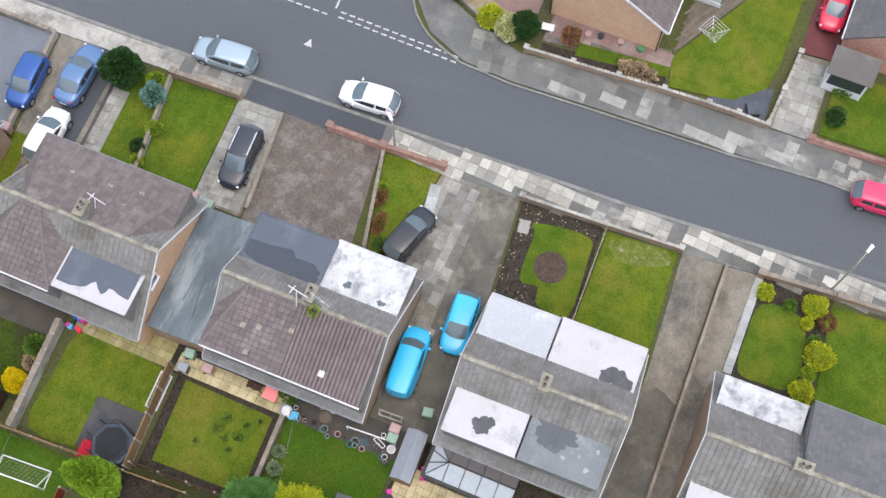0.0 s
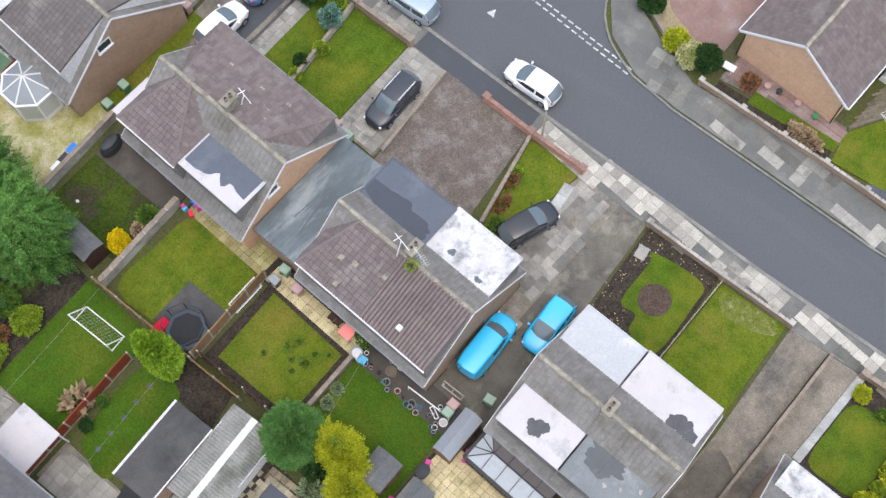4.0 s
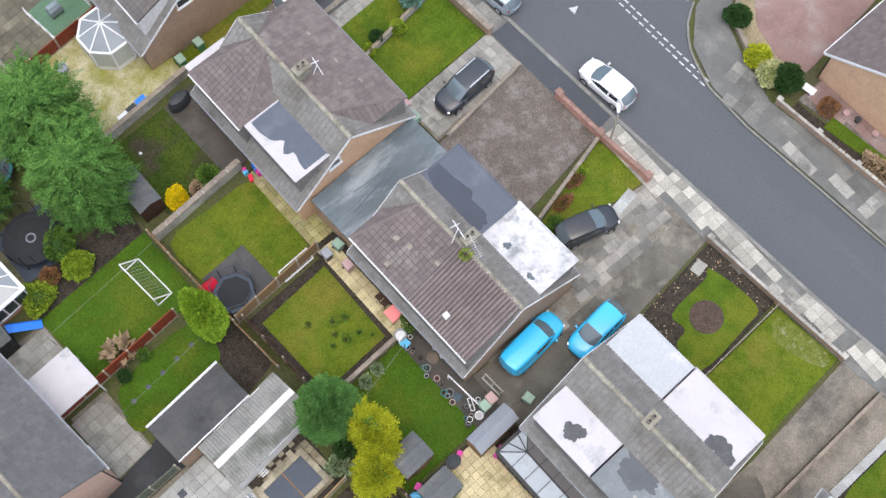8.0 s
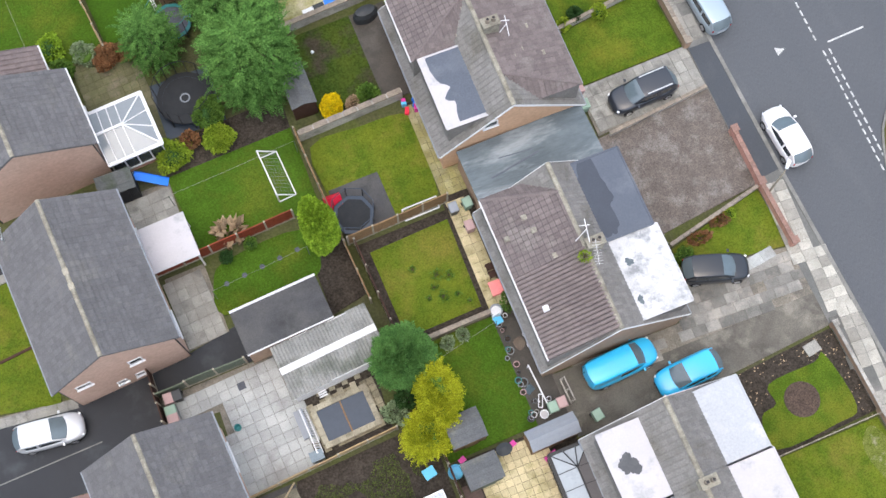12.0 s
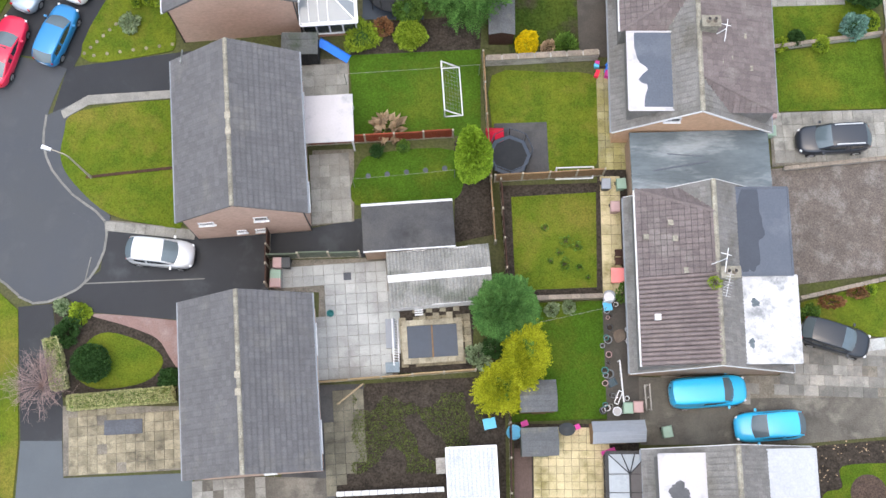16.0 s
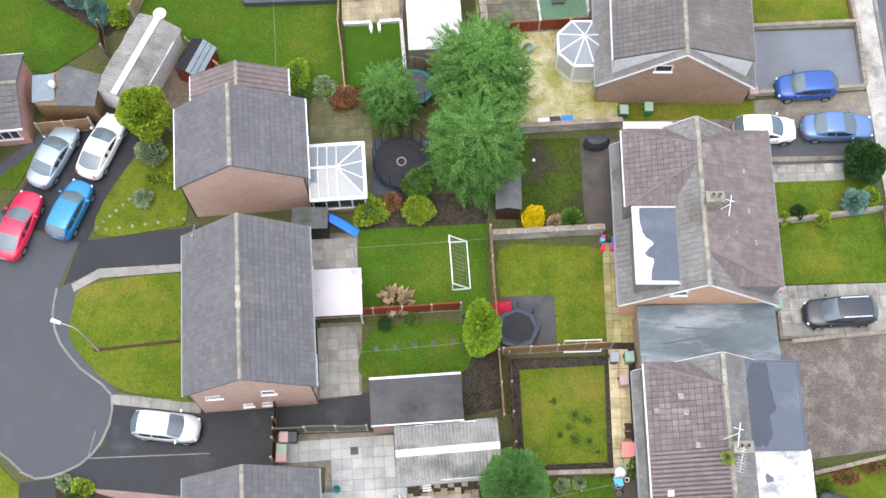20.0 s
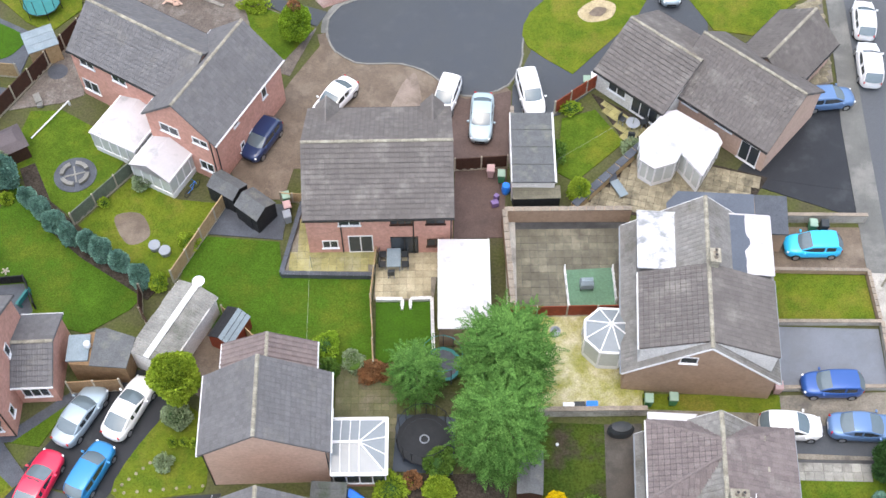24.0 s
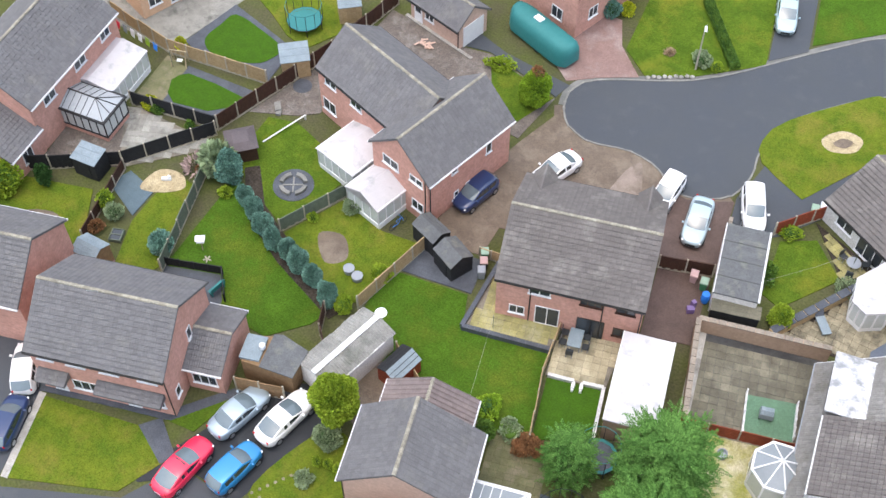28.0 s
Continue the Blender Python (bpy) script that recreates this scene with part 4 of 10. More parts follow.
slabs(d, [(-25.4, 25.6), (-21.8, 25.6), (-21.2, 22), (-21.2, 17.8), (-25.0, 17.8)], 0.055, "greenpave", 0.5, 0.5, rz=4, name="patio_slab", seed=26)
GP("lawn", curve([(-38.6, 16.2), (-36.2, 21.6), (-34, 21.8), (-32.8, 17.3), (-34, 16.4)], 5, True), 0.05, "moss", "mossy front lawn edged with stones", "lawn")
GP("driveway", [(-39.4, 15.5), (-38.0, 15.7), (-31.8, 16.6), (-31.8, 13.6), (-38.0, 13.6), (-40.2, 12.2)], 0.02, "blacktarmac", "black tarmac driveway", "driveway")
GP("pavement", [(-39.6, 12.7), (-38, 13.7), (-31.9, 14.1), (-31.9, 13.6), (-37.9, 13.1), (-39.4, 12.2)], 0.06, "slab", "pale concrete edging of a front lawn", "pavement")
GP("pavement", [(-40.7, 12.3), (-38.6, 13.3), (-38.4, 8.0), (-36.2, 6.1), (-36.3, 5.2), (-38.6, 6.4), (-40.4, 9.2)], 0.035, "newasphalt", "grey paved margin of a turning head", "pavement")
solid("drive_channel", Geo().beam((-37.5, 2.0, .035), (-30.4, 2.3, .035), .07, .02).beam((-37.5, 2.0, .035), (-37.2, 3.6, .035), .07, .02), "kerb", "thin pale drainage channel across a tarmac drive", "channel", kind="structure")
solid("lawn_edging", Geo().beam((-37.8, 8.5, .07), (-32.6, 9.1, .07), .16, .1), "darkfence", "dark timber edging across a front lawn", "edging")
GP("lawn", curve([(-39.0, 12.4), (-37, 13.0), (-33, 13.4), (-32.2, 12.8), (-31.9, 5.6), (-33, 5.5), (-36.2, 6.2), (-38.4, 8.0), (-39.4, 9.6), (-39.3, 11.4)], 4, True), 0.05, "moss", "bright rounded front lawn beside the turning head", "lawn")
GP("driveway", curve([(-39.4, 15.4), (-42.3, 16.3), (-45.5, 14.6), (-45.4, 16), (-42.4, 20.6), (-40.6, 23.6), (-37.6, 24.8), (-36.2, 22.3), (-38.9, 15.8)], 3, True), 0.025, "blacktarmac", "black tarmac drive with four parked cars", "driveway")
GP("lawn", [(-54.4, 18.0), (-46.6, 18.2), (-44.6, 16.4), (-46.4, 13.6), (-53.6, 12)], 0.05, "moss", "open green front lawn", "lawn")
GP("lawn", [(-46.2, 19.2), (-44.4, 21.0), (-42.2, 22.6), (-43.8, 19)], 0.05, "grass", "small side lawn between path and drive", "lawn")
GP("path", [(-47.4, 18.2), (-46.2, 19.2), (-44.0, 16.9), (-44.8, 16.2)], 0.06, "slate", "slate grey flagged path", "path")
GP("path", [(-55.4, 20.4), (-45.4, 20.4), (-41.6, 23.8), (-42.2, 22.4), (-45.6, 19.2), (-49, 18.9), (-55.4, 18.2)], 0.055, "slate", "dark slate paving round the house", "path")
GP("driveway", [(-55.4, 20), (-54.6, 18), (-54, 12), (-60, 10), (-60, 24), (-55.8, 26)], 0.03, "newasphalt", "dark tarmac drive beside the house", "driveway")
GP("path", [(-54.8, 18.2), (-54.3, 18.2), (-53.4, 12), (-53.9, 12)], 0.06, "paleconc", "pale concrete strip beside the lawn", "path")
GP("lawn", [(-60, -30), (-41.4, -30), (-40.7, -7.4), (-41.3, 0.4), (-43.5, 2.4), (-48, 2.4), (-60, 0)], 0.04, "moss", "long open green verge", "lawn")
GP("footpath", [(-41.3, 0.6), (-39.3, 0.8), (-38.3, -5), (-38.2, -7.2), (-40.6, -7.2)], 0.02, "blacktarmac", "dark tarmac footpath", "path")
GP("driveway", [(-40.6, -7.2), (-38.2, -7.2), (-38.0, -9.3), (-30.6, -9.0), (-30.4, -20), (-40.8, -20)], 0.03, "bluedrive", "blue-grey smooth tarmac drive", "driveway")
GP("flower_bed", [(-39.2, 0.6), (-37, 0.2), (-33, -1), (-31.9, -2.8), (-31.7, -4.4), (-38.3, -4.7)], 0.035, "soil", "dark soil front garden bed", "flower bed")
GP("driveway", curve([(-37.1, 0.2), (-32.0, -0.2), (-31.2, -0.6), (-31.3, -3.4), (-32.2, -2.4), (-33.0, -1.3), (-34.6, -0.6)], 4, True), 0.06, "pinkpave", "pinkish gravel path curving to the house", "path")
GP("lawn", curve([(-37.2, -1.6), (-35.9, -0.9), (-33.6, -1.6), (-32.6, -2.6), (-33.6, -3.8), (-36.4, -4.2), (-37.8, -3.2)], 4, True), 0.07, "moss", "small rounded front lawn", "lawn")
d = GP("patio", [(-38.3, -5.2), (-31.3, -5.2), (-30.8, -8.8), (-38.0, -9.2)], 0.04, "concrete", "weathered slab front yard", "patio")
slabs(d, [(-37.7, -5.4), (-31.4, -5.4), (-30.9, -8.7), (-37.7, -9.0)], 0.07, "oldslab", 0.55, 0.55, rz=4, name="patio_slab", seed=27, missing=0.05)
solid("manhole_cover", Geo().box(-34.7, -6.4, 0.08, 2.2, 0.85, 0.03, 3), "slate", "dark flat slate panel set in the slabs", "paving")

d = GP("patio", [(-30.5, -9.1), (-22.8, -9.3), (-23.0, -13), (-30.5, -13)], 0.05, "stainedconc", "dirty slab passage beside a house", "patio")
slabs(d, [(-30.4, -9.2), (-26.4, -9.4), (-26.4, -12.8), (-30.4, -12.8)], 0.07, "slab", 0.6, 0.6, rz=4, name="patio_slab", seed=43, missing=0.3)

# ---- northern gardens ----
GP("driveway", [(-35.2, 41.6), (-31.6, 50), (-29.6, 54), (-28.5, 52.2), (-26.4, 51.4), (-23.4, 51.7), (-21, 50.8), (-19.9, 49.4), (-19.9, 42.6), (-30.4, 41.6), (-30.8, 38.8), (-33.6, 38.8)], 0.03, "dirtdrive", "broad brown concrete forecourt", "driveway")
GP("driveway", [(-19.7, 49.3), (-18.1, 48.9), (-16.3, 49.3), (-14.7, 49.9), (-14.6, 43), (-18.6, 42)], 0.035, "brownpave", "brown block-paved parking space", "driveway")
GP("driveway", [(-18.6, 42), (-14.8, 42.6), (-14.9, 36.5), (-18.4, 36.2)], 0.03, "brownpave", "brown paved side passage", "driveway")
GP("driveway", [(-14.6, 50.4), (-13.8, 52.4), (-13.2, 54.2), (-10, 55), (-6.4, 60.4), (-4.6, 64.8), (-0.9, 68.2), (0.5, 62), (1, 52), (-8.0, 50.8), (-11, 47.8), (-14.6, 46)], 0.022, "newasphalt", "dark tarmac drive beside the island lawn", "driveway")
GP("lawn", [(-14.0, 55.6), (-13.9, 56.7), (-13.4, 58.1), (-12.3, 59.5), (-10.4, 61.2), (-6.6, 64.2), (-6.0, 64.5), (-5.3, 64.4), (-4.1, 63.6), (-3.6, 62.6), (-3.5, 61.2), (-4.9, 58.0), (-10.0, 51.8), (-12.2, 53.3), (-13.5, 54.4)], 0.06, "moss", "bright green island lawn with a bare patch", "lawn")
GP("bare_patch", curve([(-9.6, 58.3), (-8.2, 59.7), (-6.6, 59.3), (-7, 57.8), (-8.8, 57.3)], 5, True), 0.08, "straw", "round pale sandy patch in the lawn", "ground")
GP("bare_patch", curve([(-8.7, 58.2), (-8.1, 58.9), (-7.3, 58.8), (-7.6, 58.1), (-8.2, 57.9)], 4, True), 0.1, "dirtdrive", "bare brown earth in a sandy patch", "ground")
GP("lawn", [(4, 66), (-3.2, 64.8), (1.2, 57), (5.5, 56.5), (6.3, 58.9), (10.2, 62.5), (10.4, 67)], 0.05, "moss", "green corner lawn before a house", "lawn")
d = GP("patio", [(6.3, 58.6), (10.1, 61.6), (10.0, 52.2), (7.4, 50.6), (3.4, 55.0), (4.8, 57)], 0.05, "concrete", "worn pale stone forecourt", "patio")
slabs(d, [(6.4, 58.5), (10.0, 61.3), (9.8, 52.4), (7.5, 50.9), (3.8, 55.0)], 0.075, "oldslab", 0.7, 0.5, rz=20, name="patio_slab", seed=44, brick=0.5)
GP("pavement", [(10.3, 36), (10.1, 48), (10.3, 52.5), (10.5, 67), (11.8, 67), (11.9, 48), (12.05, 36)], 0.07, "greypave", "grey pavement along the street", "pavement")
GP("driveway", [(4.4, 42.6), (10.1, 42), (10.2, 52), (7.6, 50.4), (5.6, 43.6)], 0.05, "blacktarmac", "dark tarmac parking area beside a house", "driveway")
GP("driveway", [(1.5, 42.6), (11.3, 39.2), (11.2, 51), (5.4, 51.4), (4.6, 47)], 0.035, "blacktarmac", "dark tarmac drive next to the street", "driveway")
GP("lawn", [(-26.4, 62.8), (-24.2, 60.3), (-20.7, 61.4), (-15.2, 64.8), (-15.6, 72), (-16.6, 80), (-26, 70)], 0.05, "grass", "green front lawn with a hedge", "lawn")
GP("lawn", [(-12, 68.4), (-6, 72.2), (2, 76), (2, 90), (-13, 90)], 0.05, "deepgrass", "green front lawn beside a drive", "lawn")
GP("driveway", [(-15.1, 65.4), (-12.2, 67.6), (-13.2, 90), (-16.2, 90)], 0.03, "newasphalt", "tarmac driveway with a parked car", "driveway")
GP("driveway", [(-30, 57.6), (-27.5, 58.9), (-24.6, 60), (-26.8, 63), (-27.6, 66), (-38, 68), (-33, 61)], 0.03, "pinkpave", "pink block-paved driveway", "driveway")
GP("driveway", [(-30.3, 55.6), (-29.6, 57.2), (-35.6, 59), (-38.6, 60.6), (-39.6, 58.6), (-36.8, 58.6)], 0.035, "newasphalt", "dark tarmac driveway", "driveway")
GP("garden_ground", [(-48.4, 50.4), (-46.2, 60.6), (-39.6, 58.4), (-36.6, 58.4), (-30.3, 55.4), (-31.8, 50.4), (-38, 52)], 0.025, "brownyard", "brown gravel back yard", "ground")
GP("lawn", [(-36.6, 58.2), (-30.4, 55.4), (-32.6, 51.6), (-34.6, 52.4)], 0.05, "grass", "rough grass strip beside the house", "lawn")
GP("lawn", [(-51.6, 40.8), (-50.9, 45.8), (-48.5, 46.0), (-42.4, 42.7), (-45.2, 36.1), (-49.8, 39.4)], 0.05, "grass", "back lawn with a stone fire circle", "lawn")
GP("garden_ground", [(-52.6, 45.8), (-48.8, 53.6), (-47.2, 47.6), (-48.8, 46.7)], 0.04, "brownyard", "brown earth yard behind the house", "ground")
GP("lawn", [(-45, 35.8), (-41.7, 40.6), (-38.4, 38.4), (-35.1, 38.2), (-37.3, 32.2), (-39.2, 31.2)], 0.045, "moss", "patchy back lawn with bare soil", "lawn")
GP("bare_patch", curve([(-42.6, 36.6), (-40.8, 37), (-39.8, 35.2), (-41.2, 34.4)], 5, True), 0.06, "dirtdrive", "bare brown soil patch in the lawn", "ground")
GP("lawn", [(-51.8, 30.4), (-50.6, 39.4), (-49.2, 38.6), (-39.2, 30.6), (-40, 29.2), (-42.6, 27.2), (-46.4, 28)], 0.05, "deepgrass", "long curving green back lawn", "lawn")
GP("patio", [(-51.7, 30.2), (-47.7, 30.8), (-46.6, 28.8), (-46.6, 27.6), (-51.6, 27.6)], 0.07, "slate", "dark flagged terrace behind a black railing", "patio")
GP("flower_bed", strip([(-50.4, 40.4), (-48.2, 36.2), (-44.4, 33.2), (-39, 30)], [(-49.4, 41), (-47.4, 37.6), (-43.6, 34.6), (-38.2, 31.2)]), 0.07, "soil", "dark soil bed under a cypress row", "flower bed")
GP("lawn", [(-36.9, 35.4), (-30.6, 35.2), (-30, 32.4), (-23.9, 32.6), (-23.2, 26), (-29, 25.4), (-33.2, 27.2), (-35.8, 29.6), (-37, 31.6)], 0.05, "deepgrass", "broad green back lawn", "lawn")
GP("patio", [(-34.6, 38.4), (-30.4, 38.4), (-30.4, 35.4), (-36.4, 35.6)], 0.06, "slate", "dark slate corner round sheds", "patio")
GP("garden_ground", [(-35.4, 29.3), (-33.4, 27.2), (-29, 25.4), (-33, 22.4), (-36, 24)], 0.035, "dirtdrive", "brown paved yard behind the garage", "ground")
d = GP("patio", [(-29.9, 32.5), (-29.2, 38.2), (-28, 38.2), (-28, 35.2), (-23.5, 35.5), (-23.7, 32.8)], 0.3, "concrete", "raised yellow slab terrace", "patio", 0.4)
slabs(d, [(-29.6, 32.7), (-29.0, 38.1), (-28.2, 38.1), (-28.0, 35.1), (-23.7, 35.4), (-23.9, 33.0)], 0.33, "mossslab", 0.55, 0.55, rz=4, name="patio_slab", seed=28)
d = GP("patio", [(-23.6, 32.9), (-23.4, 35.5), (-18.4, 35.9), (-19.3, 33.9), (-19.5, 31.2), (-23.6, 30.9)], 0.06, "concrete", "yellow slab patio with a dining set", "patio")
slabs(d, [(-23.5, 31.0), (-23.4, 35.4), (-19.4, 35.7), (-19.6, 31.3)], 0.09, "softyellow", 0.55, 0.55, rz=4, name="patio_slab", seed=29)
GP("lawn", [(-23.4, 30.7), (-19.7, 31.0), (-19.4, 27.0), (-23.0, 26.0)], 0.07, "turf", "square of dark artificial turf", "lawn")
d = GP("patio", [(-14.8, 37.8), (-6.0, 38.3), (-6.0, 31.0), (-14.4, 30.2)], 0.05, "tarmac", "old grey slab yard with dark stains", "patio")
slabs(d, [(-14.3, 37.2), (-6.1, 37.8), (-6.1, 31.2), (-13.9, 30.6)], 0.075, "darkslab", 0.6, 0.6, rz=4, name="patio_slab", seed=30)
GP("path", [(-14.85, 37.9), (-14.1, 37.9), (-13.75, 30.4), (-14.45, 30.2)], 0.085, "paleconc", "pale concrete margin of a slab yard", "path")
GP("bare_patch", curve([(-23.7, 47.6), (-23.5, 48.7), (-23.0, 50.2), (-22.2, 51.2), (-21.8, 50.2), (-21.5, 48.2), (-22.4, 47.4)], 4, True), 0.06, "mound", "paler worn concrete patch on a brown drive", "ground")
solid("lawn_edging", Geo().beam((-44.9, 60.4, .06), (-38.0, 57.3, .06), .3, .14), "paleconc", "pale concrete kerb along a gravel yard", "edging")
GP("patio", [(-10.6, 34), (-7.3, 34.4), (-7.0, 31.2), (-10.3, 30.7)], 0.1, "greenmat", "square of green outdoor matting", "patio")
GP("lawn", [(-10.8, 47.4), (-8.3, 48.4), (-6.2, 45.4), (-9.8, 41.6), (-11.2, 42.4)], 0.05, "grass", "small green back lawn", "lawn")
d = GP("patio", [(-8.6, 50), (-3, 46.6), (-6, 45.2)], 0.045, "soil", "yellow slab patio bedding", "patio")
slabs(d, [(-8.2, 49.4), (-3.4, 46.4), (-6, 45.4)], 0.07, "mossslab", 0.5, 0.5, rz=-40, name="patio_slab", seed=31)
d = GP("patio", [(-9.8, 39.2), (-4.8, 45.0), (4.2, 42.8), (1.6, 38.5)], 0.04, "soil", "yellow slab patio bedding", "patio")
slabs(d, [(-9.4, 39.4), (-4.8, 44.6), (3.8, 42.6), (1.4, 38.7)], 0.07, "oldslab", 0.55, 0.55, rz=-12, name="patio_slab", seed=32)
# north-west gardens
d = GP("patio", [(-62, 42.8), (-61, 43.2), (-54.5, 42), (-53.6, 41.3), (-59.4, 37.2)], 0.05, "concrete", "grey stone patio bedding", "patio")
slabs(d, [(-61.8, 42.7), (-61, 43.1), (-54.5, 41.9), (-53.8, 41.3), (-59.3, 37.4)], 0.07, "slab", 0.6, 0.6, rz=12, name="patio_slab", seed=40)
GP("patio", [(-65.4, 34.8), (-65.4, 39.8), (-61.9, 39.8), (-61.9, 42.9), (-60.9, 40.5), (-59.4, 37.3)], 0.04, "brownyard", "mottled stone paving behind a conservatory", "patio")
GP("patio", [(-62, 43.4), (-61.6, 49.2), (-59.4, 48.4), (-59.6, 44)], 0.05, "greenpave", "mossy slab side passage", "patio")
GP("lawn", [(-60.0, 46.8), (-59.6, 47.5), (-59.0, 47.9), (-56.4, 47.6), (-53.3, 46.9), (-53.5, 46.1), (-55.7, 44.7), (-58.7, 44.6), (-59.6, 45.4)], 0.06, "turf", "fan-shaped dark green lawn", "lawn")
GP("flower_bed", [(-60.3, 46.5), (-59.4, 48.7), (-53.1, 47.9), (-52.4, 46.4), (-54.6, 44.5), (-59.7, 44.1)], 0.04, "slate", "dark slate chippings round a lawn", "flower bed")
GP("lawn", curve([(-59.6, 52.0), (-59.1, 54), (-58.4, 55.5), (-55.4, 54.4), (-53.1, 53.1), (-53.5, 51.6), (-54.4, 50.8), (-56.5, 50.4), (-58.5, 50.7)], 3, True), 0.06, "turf", "rounded dark green back lawn", "lawn")
GP("garden_ground", [(-61.0, 51.2), (-59.0, 56.6), (-52.2, 53.4), (-52.6, 49.2), (-58.6, 49.9)], 0.035, "slate", "dark slate border round a back lawn", "ground")
GP("lawn", [(-58.1, 58.4), (-57.9, 60.6), (-52.9, 62.1), (-50.0, 59.6), (-49.3, 56.3), (-51.3, 53.7), (-53.4, 54.7), (-55.5, 56.5)], 0.05, "moss", "back lawn with a trampoline", "lawn")
GP("patio", [(-75, 60), (-60.5, 60), (-58.6, 57.4), (-61.2, 51.0), (-61.8, 49.6), (-75, 53)], 0.03, "slab", "pale paved yard", "patio")
GP("lawn", [(-55.2, 28.6), (-56, 33), (-55.2, 38.2), (-52.8, 37.4), (-51.8, 30.8), (-52.8, 28.6)], 0.05, "moss", "play lawn between fences", "lawn")
GP("sand_patch", curve([(-57, 36), (-56.4, 38), (-54.6, 38.2), (-53.8, 37), (-55.4, 36)], 5, True), 0.08, "straw", "sandy play patch under a swing", "ground")
GP("patio", [(-59.4, 35.6), (-56.2, 33.4), (-55.8, 36), (-58.4, 37.2)], 0.07, "bluemat", "blue-grey play mat", "patio")
GP("lawn", [(-75, 33), (-60.2, 34.6), (-58.4, 30), (-58.6, 26.2), (-75, 24)], 0.05, "moss", "rough green lawn with a bare patch", "lawn")
GP("bare_patch", curve([(-64, 31), (-61.4, 31.6), (-60.6, 29.4), (-63, 28.6)], 5, True), 0.07, "dirtdrive", "bare brown soil patch in the lawn", "ground")
GP("garden_ground", [(-58.6, 26.2), (-52, 26), (-51.8, 28.6), (-58.4, 30)], 0.04, "pinkpave", "brown paved strip behind the house", "ground")


# ---- houses ----
FLAT, ROLL, FINE = ((0, 0), (0.15, 0.01), (0.35, 0.01), (0.5, 0), (1, 0)), ((0, 0.0), (0.15, 0.06), (0.4, 0.06), (0.55, 0.0), (1, 0.0)), ((0, 0.0), (0.2, 0.02), (0.5, 0.02), (0.7, 0.0), (1, 0.0))

BARREL = ((0, -.02), (0.25, 0.05), (0.5, 0.07), (0.75, 0.05), (1, -.02))


def tile_slope(geo, pts, tw=0.33, tl=0.34, prof=FLAT, lift=0.07, gap=0.006, groove=0.036, high=0.056):
    """Overlapping roof tiles on a plane polygon, each an island, cut off at the polygon's sides."""
    p = [Vector(q) for q in pts]
    n = (p[1] - p[0]).cross(p[2] - p[0]).normalized()
    n = n if n.z > 0 else -n
    e = Vector((0, 0, 1)).cross(n).normalized()
    s = n.cross(e)
    s, e = (s, e) if s.z > 0 else (-s, -e)
    o = p[0]
    ab = [((q - o).dot(e), (q - o).dot(s)) for q in p]
    b0, b1 = min(b for a, b in ab), max(b for a, b in ab)
    b = b0
    while b < b1 - 0.05:
        top = min(b + tl, b1)
        mid, cuts = (b + top) / 2, []
        for (a1, c1), (a2, c2) in zip(ab, ab[1:] + ab[:1]):
            if (c1 > mid) != (c2 > mid):
                cuts.append(a1 + (a2 - a1) * (mid - c1) / (c2 - c1))
        if len(cuts) >= 2:
            lo, hi = min(cuts), max(cuts)
            a = math.floor(lo / tw) * tw
            while a < hi:
                l, r = max(a, lo), min(a + tw - gap, hi)
                if r - l > 0.04:
                    vs = []
                    up = random.uniform(-.006, .006)
                    for f, z in prof:
                        u = l + (r - l) * f
                        base = o + e * u
                        vs += [base + s * b, base + s * b + n * (lift + z + up), base + s * (top - groove) + n * (high + z)]
                    k = len(prof)
                    fs = []
                    for i in range(k - 1):
                        c = 3 * i
                        fs += [(c + 1, c + 4, c + 5, c + 2), (c, c + 3, c + 4, c + 1)]
                    fs += [(0, 1, 2), (3 * k - 3, 3 * k - 1, 3 * k - 2)]
                    geo.add(vs, fs)
                a += tw
        b += tl


def ridge_caps(house, a, b, r=0.13, name="ridge", material="ridge"):
    """Half-round ridge tiles from a to b, each an object on one mesh."""
    a, b = Vector(a), Vector(b)
    d = b - a
    n = max(1, round(d.length / 0.45))
    side = d.normalized().cross(Vector((0, 0, 1))).normalized()
    up = side.cross(d.normalized())
    vs = []
    for k in (0, 0.97):
        for ang in (0, 45, 90, 135, 180):
            w = radians(ang)
            vs.append(d * (k / n) + side * r * math.cos(w) + up * (r * 0.8 * math.sin(w) - 0.02))
    me = Geo().add(vs, [(i, i + 1, i + 6, i + 5) for i in range(4)] + [(0, 5, 9, 4), (4, 3, 2, 1, 0), (5, 6, 7, 8, 9)]).mesh(name, mm(material))
    for k in range(n):
        ob = new(name + "_tile", me)
        ob.parent = house
        ob.location = a + d * (k / n) + up * 0.008 * (k % 2)


